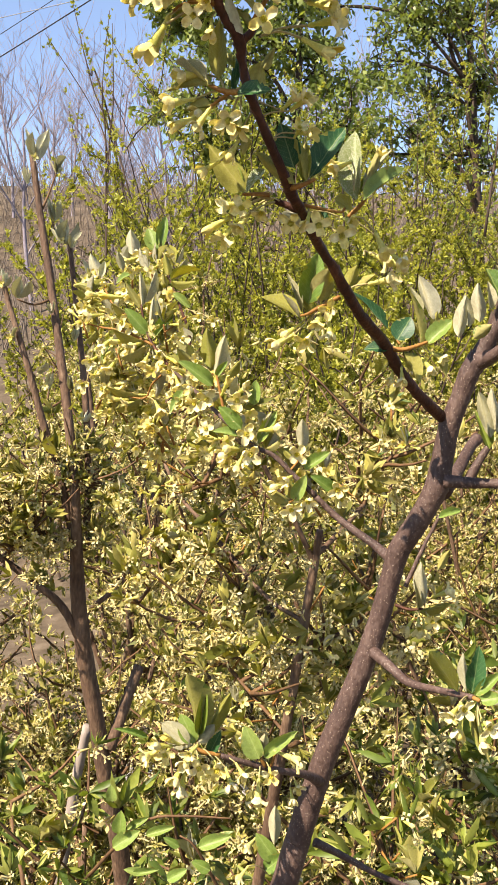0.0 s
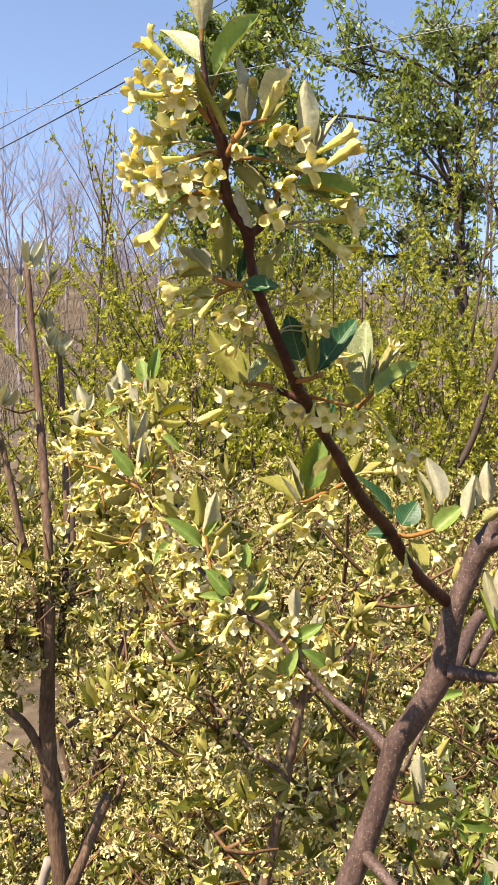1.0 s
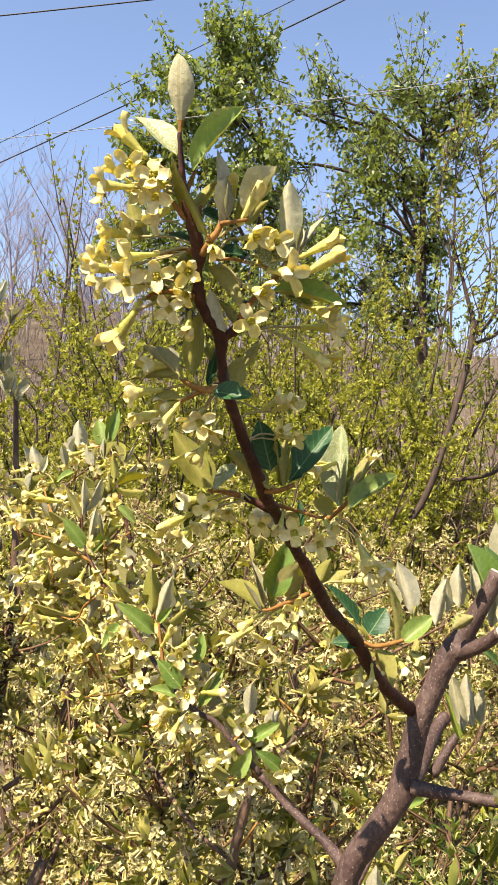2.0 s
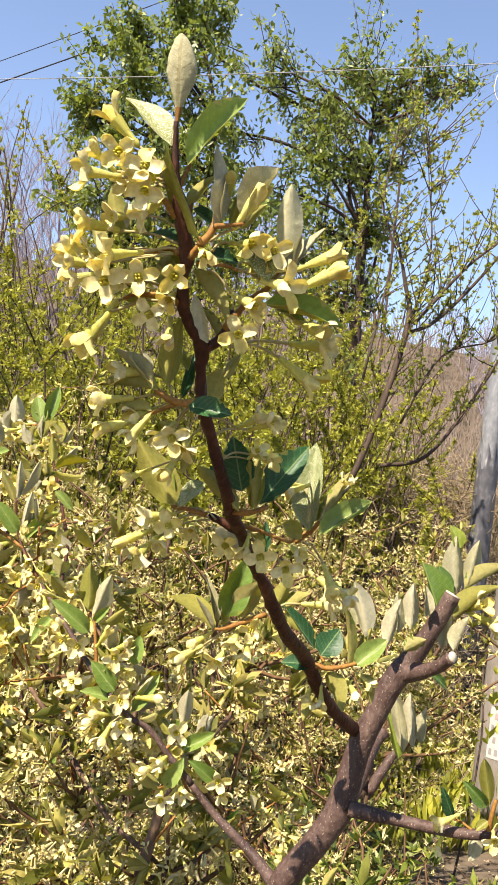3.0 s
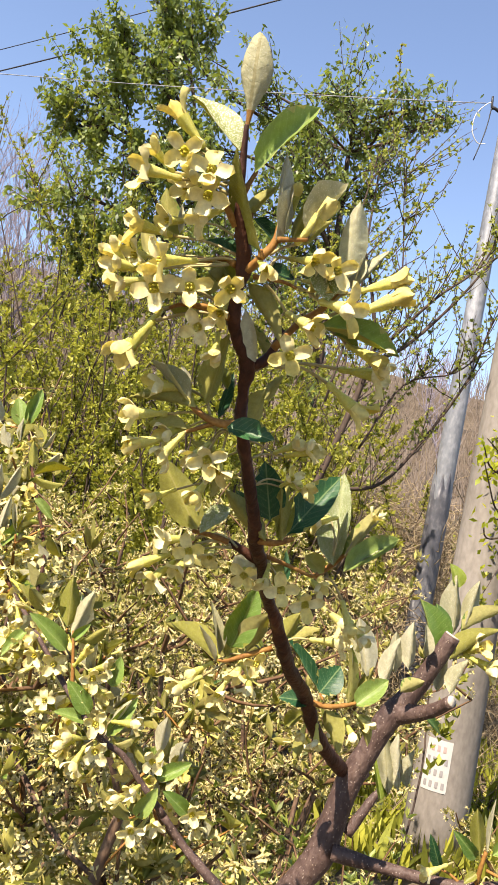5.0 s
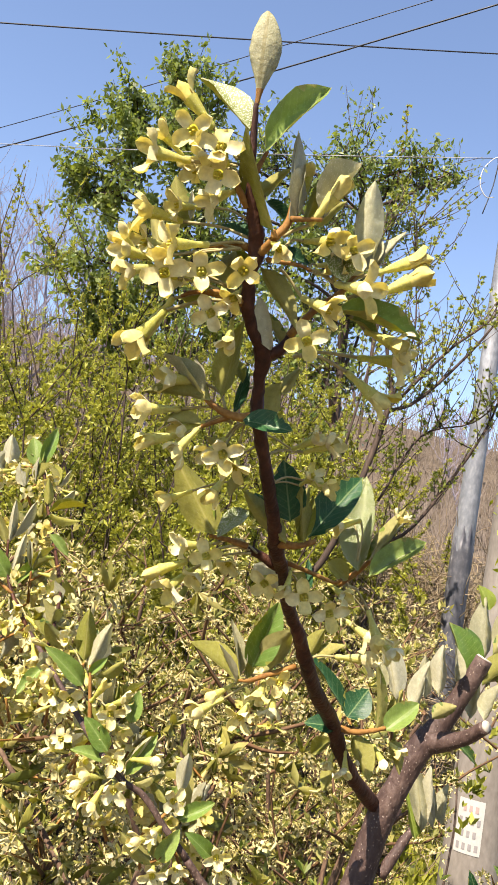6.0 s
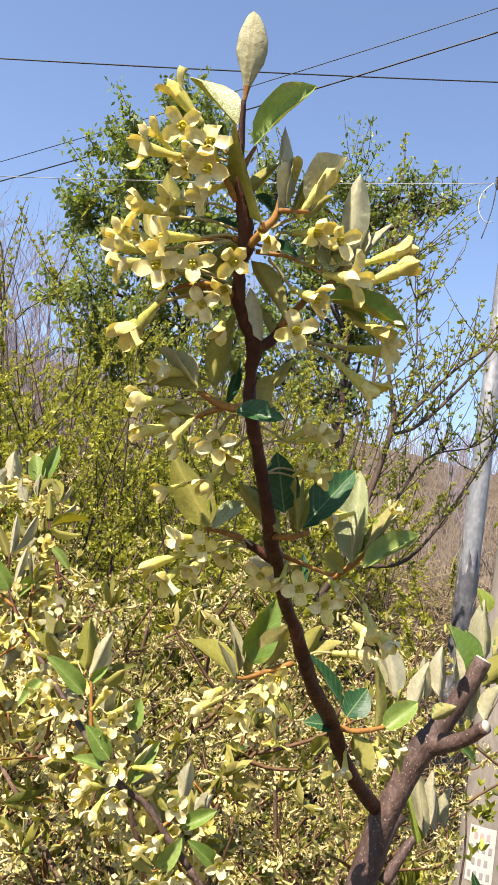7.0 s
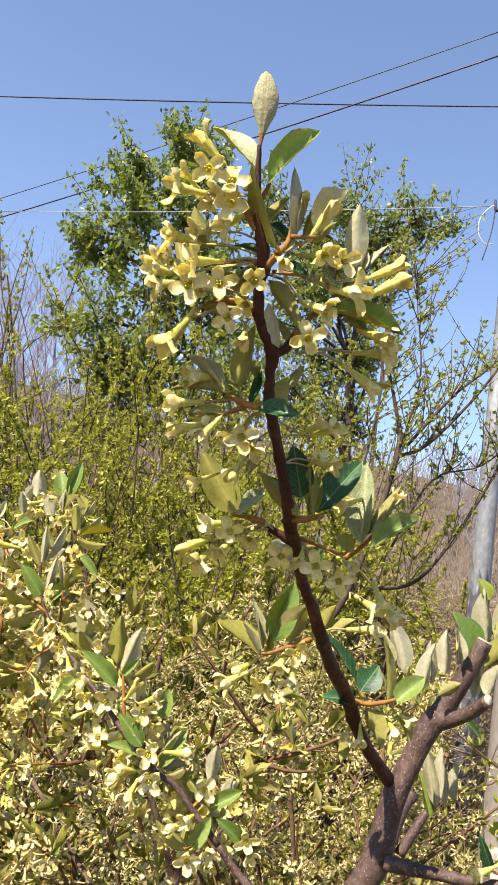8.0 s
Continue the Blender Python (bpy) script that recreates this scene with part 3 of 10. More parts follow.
def thicket_shrub(x, y, height, spread, shoots, label, leaf=0.043, mat=None, tufts=34):
    """Upright thin stems with tufts of small yellow-green leaves."""
    z = float(ground_height(x, y))
    root = new("thicket_shrub")
    root.location = (x, y, z)
    wood, green = Heap(), Heap()
    tuft = merge([moved(tiny_leaf(0.30 + 0.03 * (k % 3)), pose(0, 0, 0, 0, 0, 67 * k) @ pose(0, 0, 0, -18 - 11 * k, 0, 0) @ Matrix.Scale(1.0 - 0.09 * (k % 4), 4)) for k in range(6)])
    for k in range(shoots):
        a = rng.uniform(0, 6.28)
        r = rng.uniform(0, 0.35) * spread
        s = grow((r * math.cos(a), r * math.sin(a), -0.05), (math.cos(a) * 0.22, math.sin(a) * 0.22, 1), height * rng.uniform(0.6, 1.08), 0.013, 8, 0.16, 0.05, 0.3)
        wood.lines(smooth_line(s, 2), 4)
        for q in range(10):
            b = s[rng.integers(2, 9)]
            a2 = rng.uniform(0, 6.28)
            t = grow(b[:3], (math.cos(a2), math.sin(a2), 0.9), height * rng.uniform(0.1, 0.26), 0.006, 5, 0.3, 0.12, 0.35)
            wood.lines(t, 3)
            n = tufts
            i = rng.integers(1, 6, n)
            at = t[i, :3] + (t[i - 1, :3] - t[i, :3]) * rng.uniform(0, 1, (n, 1)) + rng.normal(0, 0.008, (n, 3))
            green.scatter(tuft, at, turned(n, (0, 0, 0.6), 0.8), leaf * rng.uniform(0.5, 1.15, n))
    tagged(wood.build("stem", M_THIN_BARK, root), kind="stuff")
    tagged(green.build("foliage", mat or M_THICKET, root), kind="stuff")
    return tagged(root, label, "shrub", "thicket")


thicket_shrub(-0.71, 6.2, 2.76, 1.0, 11, 'yellow-green thicket shrub with thin upright stems')
thicket_shrub(-0.35, 6.6, 3.01, 1.1, 12, 'yellow-green thicket shrub with thin upright stems')
thicket_shrub(0.03, 7.4, 3.45, 1.1, 12, 'yellow-green thicket shrub with thin upright stems')
thicket_shrub(0.36, 6.4, 3.16, 1.1, 13, 'yellow-green thicket shrub with thin upright stems')
thicket_shrub(0.77, 6.8, 3.10, 1.2, 12, 'yellow-green thicket shrub with thin upright stems')
thicket_shrub(1.02, 6.2, 2.87, 1.1, 10, 'yellow-green thicket shrub with thin upright stems')
thicket_shrub(1.50, 7.0, 2.6, 1.1, 10, 'yellow-green thicket shrub with thin upright stems')
thicket_shrub(2.19, 7.6, 2.25, 1.2, 4, 'yellow-green thicket shrub with thin upright stems')
thicket_shrub(0.07, 5.4, 2.34, 0.9, 10, 'yellow-green thicket shrub with thin upright stems')
thicket_shrub(0.67, 5.6, 2.46, 0.9, 10, 'yellow-green thicket shrub with thin upright stems')
thicket_shrub(-1.25, 7, 2.7, 1.1, 11, 'yellow-green thicket shrub with thin upright stems')
thicket_shrub(-1.81, 7.5, 2.5, 1.1, 11, 'yellow-green thicket shrub with thin upright stems')
thicket_shrub(-0.31, 5.0, 2.10, 0.9, 10, 'yellow-green thicket shrub with thin upright stems')
thicket_shrub(0.32, 5.0, 2.18, 0.9, 11, 'yellow-green thicket shrub with thin upright stems')
thicket_shrub(0.87, 5.2, 2.22, 0.9, 9, 'yellow-green thicket shrub with thin upright stems')
thicket_shrub(1.32, 5.6, 1.9, 0.9, 6, 'yellow-green thicket shrub with thin upright stems')
thicket_shrub(-0.84, 5.2, 2.11, 0.9, 10, 'yellow-green thicket shrub with thin upright stems')
thicket_shrub(1.79, 8.6, 3.2, 1.3, 10, 'yellow-green thicket shrub with thin upright stems')
thicket_shrub(0.68, 8.8, 4.08, 1.3, 11, 'yellow-green thicket shrub with thin upright stems')
thicket_shrub(2.14, 8.4, 2.5, 1.3, 5, 'yellow-green thicket shrub with thin upright stems')
thicket_shrub(1.47, 9.0, 3.83, 1.3, 11, 'yellow-green thicket shrub with thin upright stems')
thicket_shrub(0.17, 8.2, 4.05, 1.2, 12, 'yellow-green thicket shrub with thin upright stems')
thicket_shrub(-0.22, 8.4, 3.45, 1.2, 12, 'yellow-green thicket shrub with thin upright stems')
thicket_shrub(-0.58, 8.4, 3.15, 1.2, 12, 'yellow-green thicket shrub with thin upright stems')
thicket_shrub(2.37, 8.0, 2.0, 1.0, 4, 'yellow-green thicket shrub with thin upright stems')
thicket_shrub(2.77, 8.4, 1.9, 1.0, 4, 'yellow-green thicket shrub with thin upright stems')
thicket_shrub(3.12, 9.6, 2.3, 1.2, 4, 'yellow-green thicket shrub with thin upright stems')
thicket_shrub(3.72, 9.9, 2.2, 1.2, 4, 'yellow-green thicket shrub with thin upright stems')
thicket_shrub(4.01, 9.6, 2.1, 1.2, 5, 'yellow-green thicket shrub with thin upright stems')
thicket_shrub(1.48, 6.4, 2.2, 1.0, 5, 'yellow-green thicket shrub with thin upright stems')
thicket_shrub(1.42, 7.4, 2.85, 1.1, 13, 'yellow-green thicket shrub with thin upright stems')


def tall_shoot(base, tip, girth=1.0):
    """A lone straight shoot with small opening leaves, standing above the thicket."""
    a, b = np.array(base), np.array(tip)
    lean = (a[:2] - b[:2]) / (b[2] - a[2])
    gz = float(ground_height(a[0], a[1]))
    foot = np.array((*(a[:2] + lean * (a[2] - gz) * 0.7), gz - 0.05))
    root = new("tall_shoot")
    root.location = foot
    rows = smooth_line(np.array([(*(foot - foot), 0.011 * girth), (*(a - foot), 0.0075 * girth), (*((a + b) / 2 - foot + rng.normal(0, 0.04, 3)), 0.005 * girth), (*(b - foot), 0.0025 * girth)]), 6)
    v, f = tube(rows, 5)
    mesh_object("stem", v, faces_of(f), M_THIN_BARK, root)
    g = Heap()
    n = 40
    s = rng.uniform(0, 1, n)
    at = (a - foot) + (b - a) * s[:, None] + rng.normal(0, 0.02, (n, 3))
    tuft = merge([moved(tiny_leaf(0.5), pose(0, 0, 0, 0, 0, 90 * k) @ pose(0, 0, 0, -35, 0, 0)) for k in range(4)])
    g.scatter(tuft, at, turned(n, (b - a) / np.linalg.norm(b - a), 0.5), rng.uniform(0.018, 0.042, n) * max(girth, 1.0))
    g.build("foliage", M_THICKET, root)
    return tagged(root, "tall thin shoot with small opening green leaves", "shrub", "tall shoots")


tall_shoot((-1.12, 7.00, 3.26), (-1.49, 7.00, 4.67))
tall_shoot((-1.12, 7.00, 3.04), (-1.69, 7.00, 4.37))
tall_shoot((-1.23, 7.00, 3.26), (-1.19, 7.00, 4.54))
tall_shoot((-1.22, 7.00, 3.19), (-1.17, 7.00, 4.44))
tall_shoot((-1.21, 7.00, 3.75), (-1.41, 7.00, 4.29))
tall_shoot((2.78, 10.60, 6.89), (2.75, 10.60, 8.14), 1.8)


def small_tree():
    """The sparse young tree in front of the poles: slanting boughs, fine twigs, small opening leaves."""
    boughs = []
    boughs.append([(1.056, 5.000, 1.307, 0.022), (1.299, 5.000, 1.880, 0.021), (1.487, 5.000, 2.682, 0.018), (1.442, 5.000, 2.994, 0.011), (1.330, 5.000, 3.305, 0.006)])
    boughs.append([(1.487, 5.000, 2.682, 0.013), (1.696, 5.100, 2.818, 0.011), (2.000, 5.200, 3.191, 0.009), (2.278, 5.300, 3.612, 0.006), (2.573, 5.400, 4.060, 0.004)])
    boughs.append([(1.527, 5.000, 2.744, 0.010), (1.769, 4.900, 3.101, 0.008), (2.007, 4.900, 3.360, 0.006), (2.078, 4.800, 3.650, 0.003)])
    boughs.append([(1.521, 5.300, 1.928, 0.013), (1.799, 5.300, 2.027, 0.012), (2.058, 5.300, 2.432, 0.010), (2.248, 5.300, 2.831, 0.008), (2.331, 5.300, 3.191, 0.006), (2.533, 5.300, 3.592, 0.003)])
    boughs.append([(1.610, 5.300, 2.198, 0.008), (1.815, 5.300, 2.645, 0.006), (2.134, 5.300, 2.801, 0.005), (2.362, 5.300, 3.049, 0.002)])
    boughs.append([(1.487, 5.000, 2.682, 0.006), (1.576, 5.000, 3.171, 0.005), (1.508, 5.000, 3.637, 0.003), (1.511, 5.100, 3.9, 0.002)])
    boughs.append([(1.268, 5.000, 2.384, 0.008), (1.349, 5.000, 3.114, 0.006), (1.260, 5.000, 3.417, 0.005), (1.296, 5.000, 3.864, 0.002)])
    boughs = [[(x - 0.05, y, z + 0.04, r) for x, y, z, r in b] for b in boughs]
    foot = Vector((boughs[0][0][0] - 0.15, boughs[0][0][1], float(ground_height(boughs[0][0][0], boughs[0][0][1]))))
    root = new("young_tree")
    root.location = foot
    f0 = np.array((*foot, 0))
    limb("trunk", [(0, 0, -0.1, 0.034), *[tuple(np.array(r) - f0) for r in boughs[0]]], M_THIN_BARK, root, 7, 5, 0.05)
    twigs, green = Heap(), Heap()
    tuft = merge([moved(tiny_leaf(0.5), pose(0, 0, 0, 0, 0, 75 * k) @ pose(0, 0, 0, -20 - 12 * k, 0, 0)) for k in range(5)])
    for k, rows in enumerate(boughs):
        rr = [tuple(np.array(r) - f0) for r in rows]
        if k:
            limb("bough", rr, M_THIN_BARK, root, 6, 5, 0.05)
        line = smooth_line(np.array(rr), 8)
        for q in range(30):
            b = line[rng.integers(len(line) // 3 if k == 0 else 2, len(line))]
            s = grow(b[:3], (rng.normal(0.25, 0.5), rng.normal(0, 0.5), 0.75), rng.uniform(0.15, 0.6), 0.0045, 5, 0.3, 0.1, 0.35)
            twigs.lines(s, 3)
            n = 10
            i = rng.integers(1, 6, n)
            at = s[i, :3] + (s[i - 1, :3] - s[i, :3]) * rng.uniform(0, 1, (n, 1)) + rng.normal(0, 0.012, (n, 3))
            green.scatter(tuft, at, turned(n, (0, 0, 0.5), 0.8), rng.uniform(0.014, 0.030, n))
    tagged(twigs.build("brushwood", M_THIN_BARK, root), kind="stuff")
    tagged(green.build("foliage", M_OPENING, root), kind="stuff")
    return tagged(root, "sparse young tree with slanting dark boughs and small opening leaves", "tree")


small_tree()


def lathe(profile, sides=32):
    """Rings of (radius, height) about z."""
    v, f = tube(np.array([(0, 0, z, r) for r, z in profile]), sides)
    return v, f


def concrete_pole(x, y):
    root = new("concrete_pole")
    z = float(ground_height(x, y))
    root.location = (x, y, z)
    v, f = lathe([(0.184, -0.3), (0.176, 0.4), (0.151, 2.0), (0.130, 3.7), (0.112, 6.6), (0.10, 9.2)], 40)
    mesh_object("shaft", v, faces_of(f), M_CONCRETE, root)
    # climbing bolts
    for k in range(5):
        h = 2.6 + k
        a = radians(-20)
        r = 0.148 - 0.0115 * (h - 2.2) - 0.02
        c, s = math.cos(a), math.sin(a)
        limb("climbing_bolt", [(r * c, r * s, h, 0.009), ((r + 0.10) * c, (r + 0.10) * s, h, 0.009), ((r + 0.17) * c, (r + 0.17) * s, h + 0.005, 0.009), ((r + 0.175) * c, (r + 0.175) * s, h + 0.05, 0.009)], M_GALV, root, 6, 3)
    # number sheet stuck round the shaft: rows of print as plain bars
    def patch(name, mid, half, low, high, lift, mat, parent, label=""):
        v, f = [], []
        for i in range(9):
            a = mid + half * (i / 4 - 1)
            for h in (low, high):
                r = 0.1822 - 0.0156 * h + lift
                v.append((r * math.cos(a), r * math.sin(a), h))
        for i in range(8):
            f.append((2 * i, 2 * i + 2, 2 * i + 3, 2 * i + 1))
        return mesh_object(name, v, f, mat, parent, label)
    face = math.atan2(-0.15, -0.13)
    sheet = patch("number_sheet", face, 0.42, 0.44, 0.72, 0.003, M_SHEET, root, "white printed number sheet")
    for row, (h, marks) in enumerate([(0.655, 3), (0.59, 4), (0.525, 3), (0.46, 4)]):
        for k in range(marks):
            a = face + (k - (marks - 1) / 2) * 0.19
            patch("print_bar", a, 0.05, h, h + 0.034, 0.005, M_RED_INK if row == 0 else M_INK, sheet)
    return tagged(root, "round weathered grey-beige concrete utility pole with a number sheet", "utility pole")


def steel_pole(x, y, top):
    root = new("steel_pole")
    z = float(ground_height(x, y))
    root.location = (x, y, z)
    h = top - z
    v, f = lathe([(0.085, -0.3), (0.083, 1.0), (0.074, h * 0.6), (0.066, h - 0.03), (0.066, h)], 28)
    mesh_object("shaft", v, faces_of(f), M_GALV, root)
    v, f = lathe([(0.088, -0.3), (0.087, 0.9), (0.084, 1.95), (0.083, 2.05)], 28)
    for k in range(84, 112):
        v[k, 2] += 0.10 * math.sin(1.9 * k) + 0.07 * math.sin(0.7 * k)
    v[113, 2] = 1.9
    mesh_object("sleeve", v, faces_of(f), M_STEEL_LOW, root, "flaking dark lower sleeve")
    v, f = lathe([(0.073, h - 0.05), (0.073, h + 0.012), (0.05, h + 0.035), (0.008, h + 0.045)], 28)
    mesh_object("cap", v, faces_of(f), M_GALV, root)
    v, f = lathe([(0.071, h - 0.36), (0.072, h - 0.355), (0.072, h - 0.325), (0.071, h - 0.32)], 28)
    mesh_object("clamp", v, faces_of(f), M_WIRE, root, "dark clamp band")
    limb("bracket", [(-0.06, -0.02, h - 0.34, 0.012), (-0.15, -0.03, h - 0.31, 0.014), (-0.175, -0.03, h - 0.31, 0.012), (-0.185, -0.03, h - 0.22, 0.01)], M_WIRE, root, 6, 3)
    limb("cable_loop", [(-0.165, -0.03, h - 0.30, 0.004), (-0.205, -0.03, h - 0.28, 0.004), (-0.295, -0.03, h - 0.40, 0.004), (-0.305, -0.03, h - 0.54, 0.004), (-0.245, -0.03, h - 0.63, 0.004), (-0.175, -0.03, h - 0.62, 0.004)], M_WHITE, root, 6, 5, 0, "white loop of spare cable")
    limb("hanging_cable", [(-0.175, -0.03, h - 0.28, 0.005), (-0.195, -0.03, h - 0.52, 0.005), (-0.250, -0.03, h - 0.78, 0.005)], M_WIRE, root, 5, 5, 0, "dark hanging cable end")
    return tagged(root, "slender galvanised steel pole with a cable clamp", "utility pole")


def cable(a, b, r, mat, label, sag):
    a, b = np.array(a), np.array(b)
    s = np.linspace(0, 1, 41)[:, None]
    p = a + (b - a) * s
    p[:, 2] -= (4 * sag * s * (1 - s))[:, 0]
    v, f = tube(np.column_stack([p, np.full(41, r)]), 6)
    return tagged(mesh_object("overhead_cable", v, faces_of(f), mat), label, "cable", "overhead cables")


def dry_brush():
    """Dry grass and dead vines on the bank and round the foot of the poles."""
    h = Heap()
    for k in range(4200):
        y = rng.uniform(5.5, 15)
        x = rng.uniform(0.05, 0.75) * y
        z = float(ground_height(x, y))
        h.lines(grow((x, y, z - 0.03), (rng.normal(0, 0.5), rng.normal(0, 0.5), 0.9), rng.uniform(0.3, 1.0), 0.0045, 5, 0.5, -0.12, 0.4), 3)
    for k in range(260):
        a, r = rng.uniform(0, 6.28), rng.uniform(0.0, 0.55)
        x, y = 2.6 + r * math.cos(a), 6.5 + r * math.sin(a)
        h.lines(grow((x, y, rng.uniform(0, 1.2)), (rng.normal(), rng.normal(), 0.5), rng.uniform(0.4, 1.1), 0.0045, 7, 0.9, 0.0, 0.5), 3)
    for k in range(2400):
        x, y = rng.uniform(1.4, 3.8), rng.uniform(6.9, 8.8)
        h.lines(grow((x, y, rng.uniform(0.3, 2.0)), (rng.normal(), rng.normal(), 0.3), rng.uniform(0.5, 1.3), 0.005, 7, 0.9, -0.02, 0.5), 3)
    return tagged(h.build("dry_grass", M_STRAW), "straw-coloured dry grass and dead vines", "dry grass", kind="stuff")


def bank_grass():
    """Olive-green grass and weeds in patches on the bank."""
    h = Heap()
    n = 9000
    y = rng.uniform(4.6, 10.5, n)
    x = y * rng.uniform(0.30, 0.85, n)
    keep = (np.sin(2.1 * x + 1.3) + np.sin(1.7 * y - 0.6 * x) + rng.normal(0, 0.5, n)) > -0.1
    x, y = x[keep], y[keep]
    at = np.column_stack([x, y, ground_height(x, y) - 0.02])
    h.scatter(tiny_leaf(0.16), at, turned(len(x), (0, 0, 1.0), 0.4), rng.uniform(0.12, 0.32, len(x)))
    return tagged(h.build("grass", M_THICKET), "olive-green grass and weeds growing on the bank", "grass", kind="stuff")


dry_brush()
bank_grass()
leafy_tree(3.1, 4.4, 2.42, [(1.96, 4.14, 2.16, 0.10), (2.12, 4.44, 2.28, 0.12), (2.34, 4.26, 2.30, 0.17), (2.06, 4.29, 1.96, 0.11), (2.32, 4.16, 1.96, 0.15), (2.28, 4.38, 1.68, 0.12), (2.50, 4.22, 1.66, 0.16), (2.64, 4.45, 2.06, 0.25), (2.64, 4.21, 1.41, 0.14), (2.63, 4.32, 2.43, 0.22)], 'bright lime-green leafy shrub beside the concrete pole', 0.048, 0.5, M_LIME, 0.022, '')
tall_shoot((1.09, 2.60, 0.92), (1.30, 2.75, 1.65), 0.45)
concrete_pole(2.33, 5.0)
steel_pole(2.685, 6.6, 5.64)
cable((-6.27, 13.00, 8.46), (10.39, 13.00, 12.34), 0.012, M_WIRE, 'black overhead cable against the sky', 0.1)
cable((-6.70, 18.00, 7.58), (3.69, 10.00, 9.53), 0.012, M_WIRE, 'black overhead cable slanting up across the sky', 0.1)
cable((-7.16, 19.00, 8.29), (3.88, 10.60, 10.39), 0.008, M_WIRE, 'thin dark overhead cable slanting across the sky', 0.1)
cable((-3.58, 9.20, 5.25), (2.43, 6.50, 5.31), 0.0038, M_GREY_WIRE, 'pale grey cable strung to the steel pole', 0.05)

# ---- flowering shrubs behind ----
SPRIGS = [sprig(k, 5 + k % 3, 5 + (k * 2) % 4, 0.024, 0.0098) for k in range(8)]
FAR_SPRIGS = [sprig(20 + k, 5 + k % 3, 5 + k % 4, 0.023, 0.0105, (0, 1), True) for k in range(8)]
FAR_GREEN = [sprig(70 + k, 7, k % 2, 0.026, 0.0105, (0, 1), True) for k in range(4)]
GREEN_SPRIGS = [sprig(50 + k, 6, 1 + k % 2, 0.031, 0.0095) for k in range(4)]


def dress_heap(green, rows, count, spread=0.012, size=1.0, share=0.75, far=False):
    """Sprigs along a shoot, turned outwards and up."""
    rows = np.asarray(rows)
    i = rng.integers(1, len(rows), count)
    at = rows[i, :3] + (rows[i - 1, :3] - rows[i, :3]) * rng.uniform(0, 1, (count, 1)) + rng.normal(0, spread, (count, 3))
    full, leafy = (FAR_SPRIGS, FAR_GREEN) if far else (SPRIGS, GREEN_SPRIGS)
    for a in range(count):
        s = full[rng.integers(8)] if rng.uniform() < share else leafy[rng.integers(4)]
        green.scatter(s, at[a:a + 1], turned(1, (0, 0, 0.55), 0.6), [size * rng.uniform(0.8, 1.25)])


def flowering_shrub(x, y, height, spread, stems, density, label, share=0.75):
    z = float(ground_height(x, y))
    root = new("silverberry_shrub")
    root.location = (x, y, z)
    shoots, green = Heap(), Heap()
    for k in range(stems):
        a = rng.uniform(0, 6.28)
        lean = rng.uniform(0.15, 0.75) * spread / height
        s = grow((0.06 * math.cos(a), 0.06 * math.sin(a), -0.05), (math.cos(a) * lean, math.sin(a) * lean, 1), height * rng.uniform(0.7, 0.95), 0.014, 7, 0.2, 0.04, 0.4)
        v, f = tube(smooth_line(s, 3), 6, 0.05)
        mesh_object("stem", v, faces_of(f), M_FAR_BARK, root)
        for q in range(11):
            b = s[rng.integers(2, 8)]
            a2 = rng.uniform(0, 6.28)
            t = grow(b[:3], (math.cos(a2), math.sin(a2), 0.55), rng.uniform(0.18, 0.5) * height / 1.5, 0.006, 5, 0.35, 0.1, 0.35)
            shoots.lines(t, 4)
            dress_heap(green, t, density, 0.018, 1.0, share, y > 1.5)
            u = t[rng.integers(2, 6)]
            t2 = grow(u[:3], (rng.normal(), rng.normal(), 0.6), rng.uniform(0.1, 0.25), 0.004, 4, 0.3, 0.1, 0.35)
            shoots.lines(t2, 3)
            dress_heap(green, t2, density // 2, 0.015, 1.0, share, y > 1.5)
    tagged(shoots.build("brushwood", M_FAR_SHOOT, root, smooth=True), kind="stuff")
    tagged(green.build("foliage", [M_LOW_LEAF_SHADED if label == LOW else M_FAR_LEAF, M_FAR_PETAL], root), kind="stuff")
    return tagged(root, label, "shrub", "flowering shrubs")


FULL = "silverberry shrub crowded with small cream flowers and grey-green leaves"
LOW = "low green silverberry shrub with scattered cream flowers"
flowering_shrub(-0.95, 2.3, 1.55, 0.75, 7, 14, FULL, 0.75)
flowering_shrub(-0.30, 2.6, 1.60, 0.75, 7, 14, FULL, 0.75)
flowering_shrub(0.40, 2.4, 1.45, 0.7, 7, 14, FULL, 0.75)
flowering_shrub(0.75, 3.0, 1.45, 0.6, 7, 16, FULL, 0.75)
flowering_shrub(-1.4, 3.4, 1.65, 0.85, 7, 11, FULL, 0.75)
flowering_shrub(-0.45, 3.7, 1.7, 0.85, 7, 11, FULL, 0.75)
flowering_shrub(0.5, 3.8, 1.7, 0.85, 7, 11, FULL, 0.75)
flowering_shrub(1.15, 4.1, 1.5, 0.6, 6, 14, FULL, 0.7)
flowering_shrub(0.46, 1.55, 1.0, 0.45, 5, 9, LOW, 0.23)
flowering_shrub(0.0, 1.75, 1.15, 0.5, 6, 15, FULL, 0.6)
flowering_shrub(1.34, 1.95, 0.85, 0.4, 5, 12, LOW, 0.25)
flowering_shrub(-0.62, 1.9, 1.15, 0.55, 7, 14, FULL, 0.6)
flowering_shrub(-0.15, 1.25, 0.85, 0.4, 4, 9, LOW, 0.20)
flowering_shrub(0.25, 1.15, 0.85, 0.45, 6, 9, LOW, 0.20)
flowering_shrub(-0.46, 1.6, 0.9, 0.5, 6, 11, LOW, 0.25)
